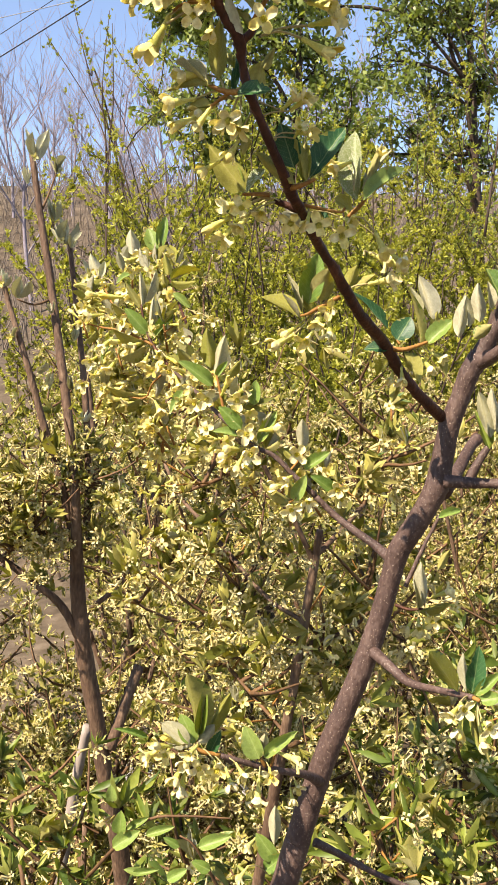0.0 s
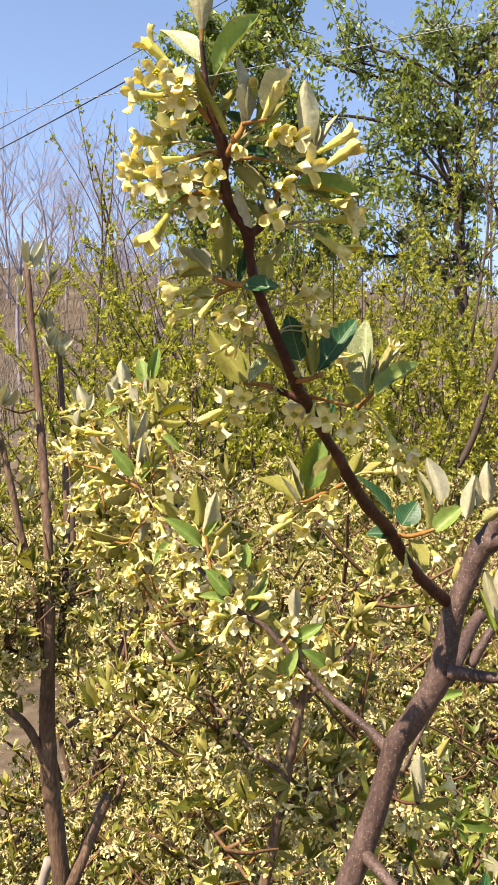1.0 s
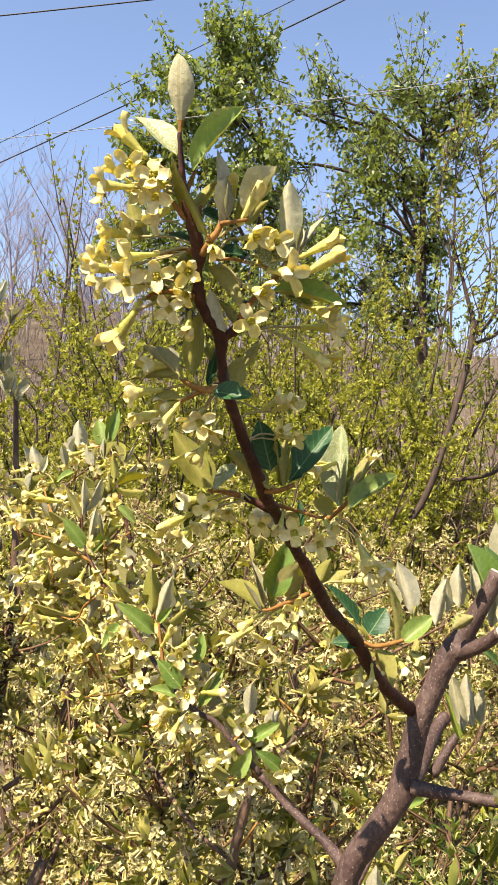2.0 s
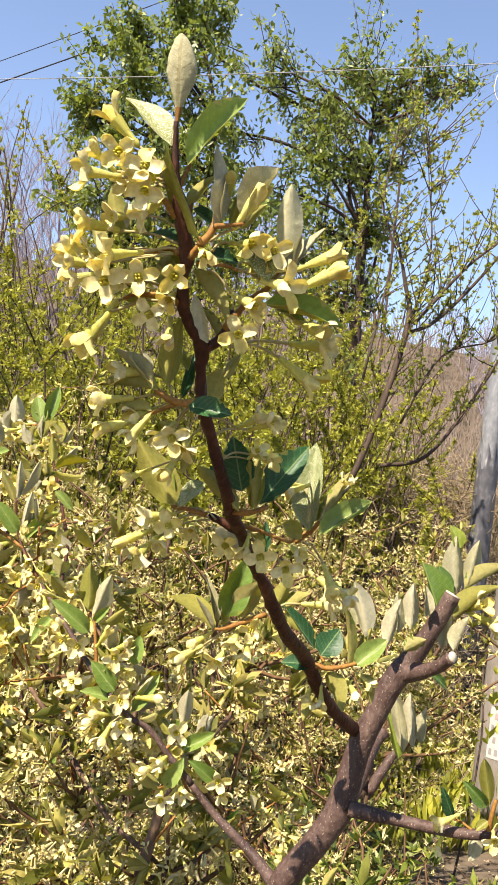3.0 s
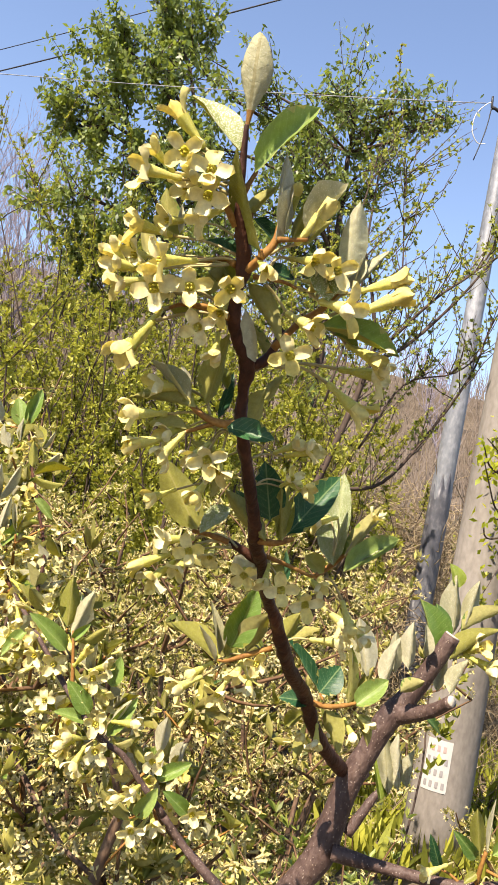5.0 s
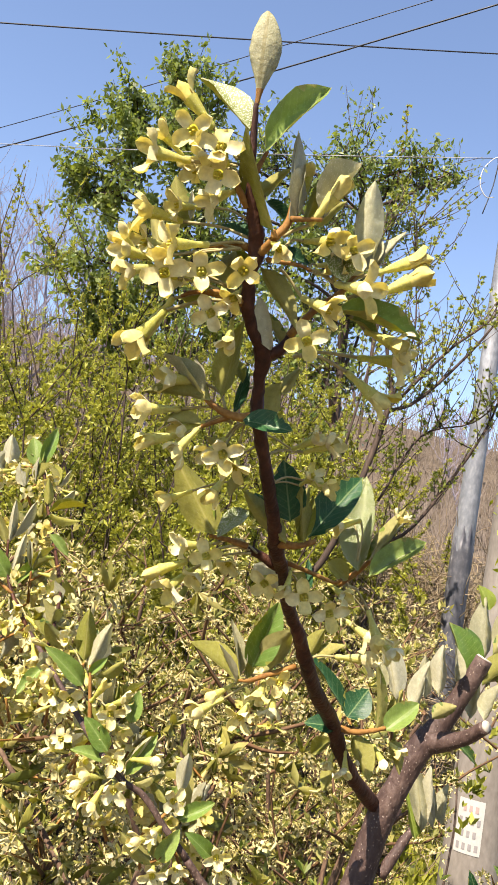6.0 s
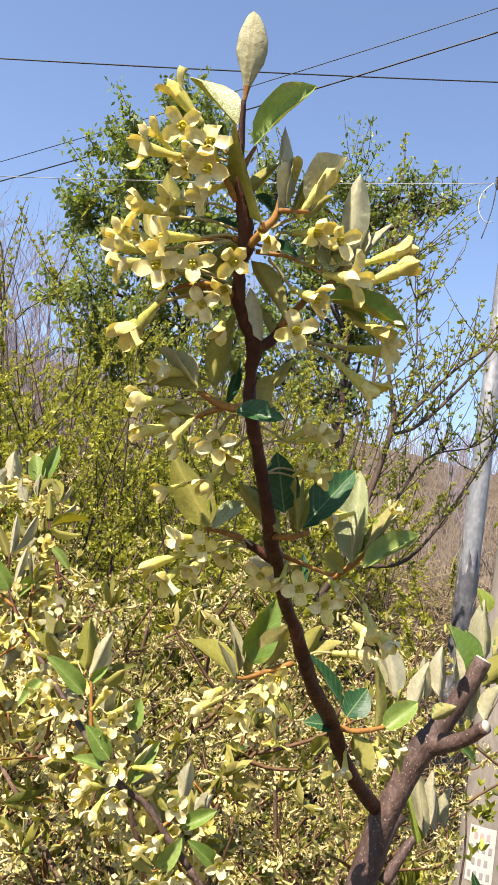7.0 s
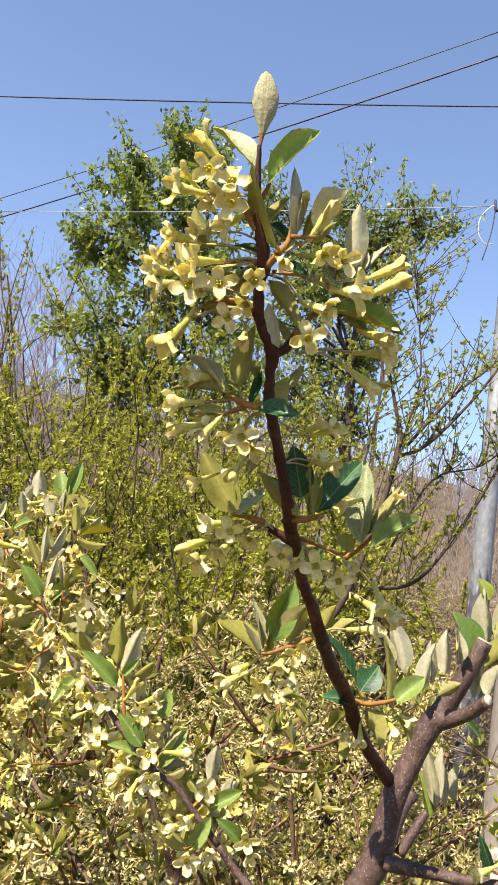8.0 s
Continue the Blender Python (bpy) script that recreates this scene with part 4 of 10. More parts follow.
flowering_shrub(0.70, 1.25, 0.85, 0.4, 5, 9, LOW, 0.20)
flowering_shrub(-0.1, 2.0, 1.2, 0.6, 6, 16, FULL, 0.65)
flowering_shrub(0.66, 2.05, 0.95, 0.4, 6, 14, LOW, 0.28)
flowering_shrub(1.68, 2.4, 1.05, 0.42, 7, 18, FULL, 0.85)
flowering_shrub(2.0, 2.9, 1.15, 0.45, 7, 17, FULL, 0.85)
flowering_shrub(0.92, 2.3, 0.55, 0.35, 6, 9, LOW, 0.30)
# next two shrubs are added as dark fill for the shade on the ground
flowering_shrub(2.25, 3.7, 0.35, 0.5, 7, 12, LOW, 0.06)
flowering_shrub(2.75, 4.1, 0.4, 0.5, 7, 12, LOW, 0.06)
flowering_shrub(-0.72, 2.5, 0.62, 0.55, 8, 13, LOW, 0.15)
flowering_shrub(-0.34, 2.15, 0.45, 0.5, 7, 12, LOW, 0.12)
flowering_shrub(0.08, 2.3, 0.45, 0.5, 7, 12, LOW, 0.12)

# ---- the silverberry close by: leaf, flower and bud shapes ----


def leaf_shape(name, mats, fold, curl, twist=0.0, wave=0.0, blunt=0.0, along=8, across=4):
    """A leaf 1 long (z) and 1 wide (x), upper side towards +y, closed round its edge."""
    verts, faces, ids = [], [], []
    for side in (1, -1):
        for i in range(along + 1):
            t = i / along
            w = 0.5 * (math.sin(math.pi * min(1, t ** 0.8)) ** (0.75 - 0.2 * blunt)) + 0.012
            if i == along:
                w = 0.012 + 0.05 * blunt
            for j in range(across + 1):
                u = 2 * j / across - 1
                thick = 0.010 * side * (1 - abs(u) ** 3)
                y = fold * abs(u) * w * 1.2 - curl * t * t + wave * (math.sin(9 * t + 2 * u) + 0.6 * math.sin(17 * t - 3 * u)) * abs(u) + 0.5 * wave * math.cos(25 * t) * (1 - abs(u)) + thick - 0.008 * (1 - abs(u)) ** 2
                a = twist * t
                x = u * w
                verts.append((x * math.cos(a) - y * math.sin(a), x * math.sin(a) + y * math.cos(a), t))
        n = 0 if side == 1 else (along + 1) * (across + 1)
        for i in range(along):
            for j in range(across):
                q = n + i * (across + 1) + j
                quad = (q, q + across + 1, q + across + 2, q + 1)
                faces.append(quad if side == 1 else quad[::-1])
                ids.append(0 if side == 1 else 1)
    me = bpy.data.meshes.new(name)
    me.from_pydata(verts, [], faces)
    for m in mats:
        me.materials.append(m)
    me.polygons.foreach_set("material_index", ids)
    me.polygons.foreach_set("use_smooth", [True] * len(faces))
    me.update()
    return me


def finish(name, verts, faces, ids, mats):
    me = bpy.data.meshes.new(name)
    me.from_pydata(verts, [], faces)
    for m in mats:
        me.materials.append(m)
    me.polygons.foreach_set("material_index", ids)
    me.polygons.foreach_set("use_smooth", [True] * len(faces))
    me.update()
    return me


def lobe_piece(verts, faces, ids, turn, open_angle, lobe, width, cup, curl, al, ac, sides=(1, -1)):
    """One lobe of a flower, springing from the mouth at z = 0."""
    oa = radians(open_angle)
    ca, sa = math.cos(turn), math.sin(turn)
    for side in sides:
        s0 = len(verts)
        for i in range(al + 1):
            t = i / al
            w = width * 0.5 * ((1 - t) ** 0.5 * (0.55 + 1.15 * t) + 0.02)
            bend = oa * (0.55 + 0.45 * min(1, t * 2)) + curl * t * t
            r = 0.16 + lobe * t * math.sin(bend)
            z = -0.02 + lobe * t * math.cos(bend)
            for j in range(ac + 1):
                u = 2 * j / ac - 1
                lift = cup * (u * u) * (0.4 + t) * 0.5 + 0.02 * math.sin(7 * t + 3 * u + 5 * curl)
                x, y = r - lift * math.cos(bend) * 0.6, u * w
                verts.append((x * ca - y * sa, x * sa + y * ca, z + lift * math.sin(bend) + 0.008 * side * (1 - u * u)))
        for i in range(al):
            for j in range(ac):
                p = s0 + i * (ac + 1) + j
                quad = (p, p + ac + 1, p + ac + 2, p + 1)
                faces.append(quad if side == 1 else quad[::-1])
                ids.append(0)


def tube_piece(verts, faces, ids, n, inner=True):
    """The flower's tube, 1 long below its mouth, swollen at the foot and wider at the mouth."""
    rings = [(-1.0, 0.045), (-0.96, 0.088), (-0.82, 0.105), (-0.70, 0.082), (-0.50, 0.115), (-0.15, 0.17), (0.0, 0.195)]
    o = len(verts)
    for z, r in rings:
        for k in range(n):
            a = 2 * math.pi * k / n
            rr = r * (1 + 0.10 * math.cos(4 * a))
            verts.append((rr * math.cos(a), rr * math.sin(a), z))
    for i in range(len(rings) - 1):
        for k in range(n):
            faces.append((o + i * n + k, o + i * n + (k + 1) % n, o + (i + 1) * n + (k + 1) % n, o + (i + 1) * n + k))
            ids.append(1)
    if inner:
        b = len(verts)
        for k in range(n):
            a = 2 * math.pi * k / n
            verts.append((0.13 * math.cos(a), 0.13 * math.sin(a), -0.02))
        verts.append((0, 0, -0.35))
        for k in range(n):
            faces.append((b + k, b + (k + 1) % n, b + n))
            ids.append(1)


def stamen_pieces(verts, faces, ids):
    for k in range(4):
        a = math.pi / 4 + math.pi / 2 * k
        c, s = math.cos(a), math.sin(a)
        o = len(verts)
        for r, z, w in ((0.10, -0.06, 0.02), (0.085, 0.09, 0.04), (0.08, 0.17, 0.045), (0.08, 0.19, 0.01)):
            for q in range(4):
                b = math.pi / 2 * q
                verts.append((r * c + w * math.cos(b), r * s + w * math.sin(b), z))
        for i in range(3):
            for q in range(4):
                faces.append((o + 4 * i + q, o + 4 * i + (q + 1) % 4, o + 4 * i + 4 + (q + 1) % 4, o + 4 * i + 4 + q))
                ids.append(2)


def throat_shape(name, stamens=True):
    v, f, i = [], [], []
    tube_piece(v, f, i, 12)
    if stamens:
        stamen_pieces(v, f, i)
    return finish(name, v, f, i, [M_PETAL, M_TUBE, M_STAMEN])


def petal_shapes(name, open_angle, lobe=0.62, width=0.62, cup=0.26, seed=1, mat=None):
    """Four petals of one flower, each a little different, as meshes of their own."""
    r = random.Random(seed)
    out = []
    for k in range(4):
        v, f, i = [], [], []
        lobe_piece(v, f, i, r.uniform(-0.12, 0.12), open_angle + r.uniform(-22, 16), lobe * r.uniform(0.82, 1.05), width * r.uniform(0.85, 1.02), cup * r.uniform(0.8, 1.7), r.uniform(-0.7, 0.55), 5, 4)
        out.append(finish(name, v, f, i, [mat or M_PETAL]))
    return out


def plain_flower(name, open_angle, lobe=0.62, width=0.62, cup=0.26, seed=1):
    """The whole flower in one light mesh, for the shrubs behind."""
    r = random.Random(seed)
    v, f, i = [], [], []
    tube_piece(v, f, i, 6, False)
    for k in range(4):
        lobe_piece(v, f, i, math.pi / 2 * k, open_angle + r.uniform(-16, 16), lobe * r.uniform(0.9, 1.1), width, cup, r.uniform(-0.3, 0.4), 3, 2, (1,))
    return finish(name, v, f, i, [M_PETAL_DEEP, M_TUBE])


def bud_shape(name, mats, slim=0.19):
    """A closed bud of folded young leaves, 1 long along z: narrow neck, belly above the middle, blunt tip."""
    verts, faces, ids = [], [], []
    n, rows = 28, 22
    ts = [0.0, 0.1, 0.2, 0.32, 0.45, 0.58, 0.70, 0.80, 0.88, 0.94, 0.98, 1.0]
    rs = [0.14, 0.17, 0.27, 0.52, 0.84, 1.0, 0.98, 0.84, 0.64, 0.46, 0.30, 0.08]
    for i in range(rows + 1):
        t = i / rows
        r = slim * float(np.interp(t, ts, rs))
        for k in range(n):
            a = 2 * math.pi * k / n
            seam = max(0.0, math.cos(a - 1.9 - 0.9 * t)) ** 24 - max(0.0, math.cos(a - 2.25 - 0.9 * t)) ** 24
            seam += 0.8 * max(0.0, math.cos(a + 1.2 + 0.7 * t)) ** 20 - 0.8 * max(0.0, math.cos(a + 1.55 + 0.7 * t)) ** 20
            rr = r * (1 + 0.10 * math.sin(2 * a + 3 * t) + 0.10 * seam + 0.025 * math.sin(11 * a + 9 * t) + 0.02 * math.sin(31 * t + 3 * a))
            verts.append((rr * math.cos(a) + 0.03 * math.sin(3.4 * t), rr * math.sin(a) * 0.8, t))
    for i in range(rows):
        for k in range(n):
            faces.append((i * n + k, i * n + (k + 1) % n, (i + 1) * n + (k + 1) % n, (i + 1) * n + k))
            ids.append(1 if i < 4 else 0)
    return finish(name, verts, faces, ids, mats)


TWO = [M_LEAF_TOP, M_LEAF_UNDER]
LEAVES = {
    "flat": leaf_shape("leaf_flat", TWO, 0.45, 0.14, 0.2, 0.02),
    "fold": leaf_shape("leaf_folded", TWO, 0.85, 0.12, 0.3, 0.02),
    "curl": leaf_shape("leaf_curled", TWO, 0.45, 0.28, -0.4, 0.03),
    "wave": leaf_shape("leaf_waved", TWO, 0.5, -0.14, 0.6, 0.035),
    "blunt": leaf_shape("leaf_blunt", TWO, 0.36, 0.12, 0.1, 0.022, 1.0),
    "scaly": leaf_shape("leaf_dotted", [M_LEAF_SCALY, M_LEAF_UNDER], 0.35, 0.08, 0.15, 0.015),
    "fresh": leaf_shape("leaf_fresh", [M_LEAF_FRESH, M_LEAF_UNDER], 0.4, 0.12, 0.15, 0.02, 0.6),
    "silver": leaf_shape("leaf_young", [M_LEAF_SILVER, M_LEAF_SILVER], 0.75, -0.10, 0.35, 0.04),
    "young": leaf_shape("leaf_young_flat", [M_LEAF_YOUNG, M_LEAF_UNDER], 0.5, 0.12, 0.25, 0.025, 0.0, 7, 4),
    "tender": leaf_shape("leaf_young_curled", [M_LEAF_YOUNG, M_LEAF_UNDER], 0.7, 0.24, -0.4, 0.03, 0.0, 7, 4),
    "pale": leaf_shape("leaf_newest", [M_LEAF_PALE, M_LEAF_PALE], 0.3, -0.08, 0.3, 0.02),
    "dark": leaf_shape("leaf_glossy", [M_LEAF_DARK, M_LEAF_UNDER], 0.3, 0.08, 0.15, 0.02),
    "bud": bud_shape("leaf_bud", [M_BUD, M_SHOOT]),
}
KINDS = {"open": (84, 0.62, 0.64, 0.26, 1), "wide": (94, 0.66, 0.66, 0.2, 5), "half": (52, 0.62, 0.62, 0.26, 4), "loose": (68, 0.64, 0.62, 0.3, 7), "shut": (10, 0.62, 0.5, 0.3, 3)}
PETALS = {k: [petal_shapes("petal_" + k, *v[:4], v[4] + 11 * q, M_PETAL_SHUT if k == "shut" else M_PETAL) for q in range(4)] for k, v in KINDS.items()}
PLAIN = {k: plain_flower("flower_" + k, *v) for k, v in KINDS.items()}
THROAT, SHUT_THROAT = throat_shape("flower_throat"), throat_shape("flower_throat_shut", False)


def leaf(parent, kind, base, tip, width, normal):
    """One leaf from its base to its tip; normal: the way its upper side looks."""
    b, t = Vector(base), Vector(tip)
    z = (t - b)
    ln = z.length
    z.normalize()
    y = Vector(normal)
    y = (y - z * y.dot(z)).normalized()
    x = y.cross(z)
    ob = new("leaf", LEAVES[kind])
    ob.parent = parent
    thick = ln if kind != "bud" else width / 0.38
    wide = width if kind != "bud" else width / 0.38
    ob.matrix_basis = Matrix.Translation(b) @ Matrix((x * wide, y * thick * 0.8, z * ln)).transposed().to_4x4()
    return ob


def flower(parent, kind, mouth, way, size, spin=0.0, stalk=None, petals=True):
    """One flower: the middle of its mouth, the way it faces, the length of its tube; stalk: where its stalk springs from the twig."""
    z = Vector(way).normalized()
    q = z.to_track_quat("Z", "Y").to_matrix().to_4x4()
    m = Matrix.Translation(mouth) @ q @ pose(0, 0, 0, 0, 0, spin) @ Matrix.Scale(size, 4)
    if not petals:
        ob = new("flower", PLAIN[kind])
    else:
        ob = new("flower", SHUT_THROAT if kind == "shut" else THROAT)
        for k in range(4):
            pe = new("petal", PETALS[kind][int(spin) % 4][k])
            pe.parent = ob
            pe.matrix_basis = pose(0, 0, 0, 0, 0, 90 * k)
    ob.parent = parent
    ob.matrix_basis = m
    if stalk is not None:
        a = Vector(mouth) - z * size * 0.97
        b = Vector(stalk)
        c = (a + b) / 2 - z * size * 0.15 + Vector((0, 0, 0.0012))
        limb("flower_stalk", [(*b, size * 0.055), (*c, size * 0.045), (*a, size * 0.055)], M_STALK, parent, 5, 3)
    return ob


def node(parent, at, way, leaves=4, flowers=4, leaf_len=0.026, flower_len=0.0082, seed=0, silver=0.12, stalks=True, lean_most=70, slim=1.0, petals=False):
    """A leafy node on a twig: leaves spreading round the shoot, flowers on short stalks."""
    r = random.Random(seed)
    at, way = Vector(at), Vector(way).normalized()
    q = way.to_track_quat("Z", "Y").to_matrix()
    for k in range(leaves):
        a = r.uniform(0, 2 * math.pi)
        lean = radians(r.uniform(lean_most * 0.25, lean_most))
        d = q @ Vector((math.sin(lean) * math.cos(a), math.sin(lean) * math.sin(a), math.cos(lean)))
        d = (d + Vector((0, 0, 0.25))).normalized()
        ln = leaf_len * r.uniform(0.65, 1.3)
        up = (way - d * way.dot(d)) + Vector((r.uniform(-0.4, 0.4), r.uniform(-0.4, 0.4), r.uniform(0, 0.6)))
        kind = ("pale" if silver >= 1 else "silver") if r.random() < silver else r.choice(["young", "tender", "young", "tender", "flat", "wave"])
        leaf(parent, kind, at + d * 0.002, at + d * ln, ln * slim * (0.26 if kind in ("silver", "pale") else r.uniform(0.28, 0.42)), up)
    for k in range(flowers):
        a = r.uniform(0, 2 * math.pi)
        lean = radians(r.uniform(50, 120))
        d = q @ Vector((math.sin(lean) * math.cos(a), math.sin(lean) * math.sin(a), math.cos(lean)))
        d = (d + Vector((r.uniform(-0.2, 0.2), -0.25, -0.25))).normalized()
        s = flower_len * r.uniform(0.85, 1.15)
        flower(parent, r.choice(["open", "loose", "wide", "half", "shut"]), at + d * (s * 1.5), d, s, r.uniform(0, 90), at if stalks else None, petals)


def dress_shoots(parent, rows, count, leaf_len=0.019, blooms=4):
    """A thin side shoot crowded with sprigs."""
    h, g = Heap(), Heap()
    share = 0.85 if blooms > 2 else 0.3
    line = smooth_line(np.array(rows), 6)
    h.lines(line, 4)
    for k in range(9):
        b = line[int((k + 0.5) / 9 * len(line))]
        p = Vector(b[:3]) + Vector((rng.normal(0, 0.02), rng.normal(-0.02, 0.02), rng.normal(0.012, 0.015)))
        limb("spur", [(*b[:3], 0.0013), (*p, 0.001)], M_SHOOT, parent, 4, 2)
        node(parent, p, (rng.normal(0, 0.5), rng.normal(-0.3, 0.5), 0.9), leaves=5, flowers=blooms, leaf_len=leaf_len, flower_len=0.0085, seed=count * 50 + k, stalks=False, lean_most=60, slim=0.62)
    for k in range(count // 6):
        b = line[rng.integers(1, len(line))]
        t = grow(b[:3], (rng.normal(), rng.normal(), 0.6), rng.uniform(0.05, 0.14), 0.003, 4, 0.3, 0.1, 0.4)
        h.lines(t, 3)
        dress_heap(g, t, 3, 0.03, 1.0, share)
    dress_heap(g, line, count // 5, 0.045, 1.0, share)
    tagged(h.build("brushwood", M_FAR_SHOOT, parent, smooth=True), kind="stuff")
    tagged(g.build("foliage", [M_FAR_LEAF if blooms > 2 else M_LOW_LEAF_SHADED, M_FAR_PETAL], parent), kind="stuff")

near = new("silverberry_branch")
STEM_ROWS = [(0.1174, 0.5050, 1.5279, 0.0062), (0.1121, 0.5066, 1.5191, 0.0059), (0.1074, 0.5092, 1.5048, 0.0055), (0.1020, 0.5120, 1.4887, 0.0060), (0.0988, 0.5129, 1.4725, 0.0062), (0.0955, 0.5138, 1.4546, 0.0070), (0.0906, 0.5167, 1.4428, 0.0066), (0.0841, 0.5207, 1.4301, 0.0066), (0.0757, 0.5253, 1.4151, 0.0065), (0.0707, 0.5294, 1.3957, 0.0061), (0.0657, 0.5322, 1.3747, 0.0063), (0.0593, 0.5350, 1.3533, 0.0067), (0.0514, 0.5369, 1.3319, 0.0067), (0.0430, 0.5389, 1.3103, 0.0070), (0.0332, 0.5411, 1.2847, 0.0073), (0.0250, 0.5434, 1.2589, 0.0076), (0.0173, 0.5457, 1.2327, 0.0079), (0.0096, 0.5480, 1.2055, 0.0082), (-0.0493, 0.5641, 1.0000, 0.0090), (-0.1062, 0.5796, 0.6000, 0.0095), (-0.1122, 0.5813, 0.2500, 0.0102), (-0.1104, 0.5808, -0.0500, 0.0110)]
limb("stem", STEM_ROWS, M_BARK, near, 20, 10, 0.012, "smooth grey-brown bark with pale specks")
limb("twig", [(0.1019, 0.5178, 1.4910, 0.0036), (0.0843, 0.4929, 1.5033, 0.0032), (0.0689, 0.4761, 1.5177, 0.0029), (0.0587, 0.4639, 1.5319, 0.0033), (0.0434, 0.4413, 1.5452, 0.0027), (0.0351, 0.4290, 1.5556, 0.0027), (0.0293, 0.4214, 1.5645, 0.0022), (0.0214, 0.4120, 1.5740, 0.0023), (0.0132, 0.3916, 1.5840, 0.0021), (0.0070, 0.3785, 1.5914, 0.0025), (0.0029, 0.3686, 1.5985, 0.0020), (-0.0028, 0.3589, 1.6086, 0.0019), (-0.0072, 0.3533, 1.6176, 0.0018), (-0.0100, 0.3496, 1.6242, 0.0020), (-0.0120, 0.3455, 1.6324, 0.0017), (-0.0130, 0.3416, 1.6389, 0.0023), (-0.0179, 0.3370, 1.6442, 0.0016), (-0.0204, 0.3336, 1.6493, 0.0018), (-0.0215, 0.3301, 1.6553, 0.0016), (-0.0215, 0.3271, 1.6608, 0.0020), (-0.0236, 0.3240, 1.6671, 0.0018), (-0.0259, 0.3216, 1.6726, 0.0015), (-0.0276, 0.3187, 1.6788, 0.0012), (-0.0295, 0.3154, 1.6905, 0.0007), (-0.0297, 0.3151, 1.6931, 0.0006)], M_TWIG, near, 12, 6, 0.10, "dark red-brown flowering twig")
# leaves and flowers of the flowering twig
limb("shoot", [(-0.0211, 0.3275, 1.6599, 0.0014), (-0.0194, 0.3250, 1.6615, 0.0013), (-0.0178, 0.3224, 1.6640, 0.0011), (-0.0157, 0.3217, 1.6678, 0.0010), (-0.0152, 0.3210, 1.6735, 0.0008)], M_SHOOT, near, 8, 5, 0.06)
limb("shoot", [(-0.0185, 0.3211, 1.6630, 0.0009), (-0.0191, 0.3200, 1.6645, 0.0005)], M_SHOOT, near, 8, 5, 0.06)
limb("shoot", [(-0.0155, 0.3184, 1.6676, 0.0008), (-0.0112, 0.3196, 1.6691, 0.0006), (-0.0074, 0.3208, 1.6705, 0.0005)], M_SHOOT, near, 8, 5, 0.06)
limb("shoot", [(-0.0220, 0.3265, 1.6620, 0.0010), (-0.0222, 0.3281, 1.6761, 0.0006)], M_SHOOT, near, 8, 5, 0.06)
limb("shoot", [(-0.0266, 0.3198, 1.6764, 0.0009), (-0.0254, 0.3201, 1.6807, 0.0007), (-0.0242, 0.3206, 1.6844, 0.0005)], M_SHOOT, near, 8, 5, 0.06)
limb("shoot", [(-0.0262, 0.3229, 1.6699, 0.0011), (-0.0290, 0.3211, 1.6724, 0.0009), (-0.0311, 0.3192, 1.6746, 0.0006)], M_SHOOT, near, 8, 5, 0.06)
limb("shoot", [(-0.0235, 0.3272, 1.6610, 0.0010), (-0.0262, 0.3305, 1.6631, 0.0009), (-0.0310, 0.3325, 1.6618, 0.0007), (-0.0390, 0.3351, 1.6610, 0.0006)], M_SHOOT, near, 8, 5, 0.06)
limb("shoot", [(-0.0185, 0.3343, 1.6480, 0.0011), (-0.0219, 0.3338, 1.6486, 0.0010), (-0.0268, 0.3335, 1.6500, 0.0008), (-0.0314, 0.3334, 1.6496, 0.0006)], M_SHOOT, near, 8, 5, 0.06)
limb("shoot", [(-0.0215, 0.3328, 1.6489, 0.0008), (-0.0333, 0.3369, 1.6499, 0.0006), (-0.0374, 0.3398, 1.6487, 0.0005)], M_SHOOT, near, 8, 5, 0.06)
limb("shoot", [(-0.0123, 0.3422, 1.6380, 0.0017), (-0.0085, 0.3412, 1.6408, 0.0015), (-0.0066, 0.3415, 1.6448, 0.0012), (-0.0052, 0.3416, 1.6507, 0.0010)], M_TWIG, near, 8, 5, 0.06)
limb("shoot", [(-0.0073, 0.3381, 1.6441, 0.0011), (-0.0017, 0.3372, 1.6528, 0.0010), (0.0032, 0.3348, 1.6574, 0.0009), (0.0070, 0.3325, 1.6637, 0.0008), (0.0075, 0.3321, 1.6669, 0.0006)], M_SHOOT, near, 8, 5, 0.06)
limb("shoot", [(-0.0185, 0.3276, 1.6594, 0.0007), (-0.0105, 0.3271, 1.6598, 0.0005), (-0.0066, 0.3265, 1.6588, 0.0004)], M_SHOOT, near, 8, 5, 0.06)
limb("shoot", [(-0.0092, 0.3497, 1.6239, 0.0014), (-0.0148, 0.3499, 1.6220, 0.0012), (-0.0206, 0.3498, 1.6229, 0.0010), (-0.0250, 0.3514, 1.6257, 0.0008)], M_SHOOT, near, 8, 5, 0.06)
limb("shoot", [(-0.0173, 0.3505, 1.6218, 0.0008), (-0.0244, 0.3532, 1.6179, 0.0005)], M_SHOOT, near, 8, 5, 0.06)
limb("shoot", [(0.0112, 0.3889, 1.5853, 0.0020), (0.0057, 0.3887, 1.5874, 0.0015), (0.0005, 0.3884, 1.5892, 0.0011)], M_TWIG, near, 8, 5, 0.06)
limb("shoot", [(-0.0013, 0.3787, 1.5893, 0.0010), (-0.0072, 0.3807, 1.5902, 0.0008), (-0.0129, 0.3827, 1.5905, 0.0006)], M_SHOOT, near, 8, 5, 0.06)
limb("shoot", [(0.0076, 0.3763, 1.5916, 0.0013), (0.0125, 0.3723, 1.5920, 0.0010), (0.0175, 0.3722, 1.5943, 0.0007)], M_SHOOT, near, 8, 5, 0.06)
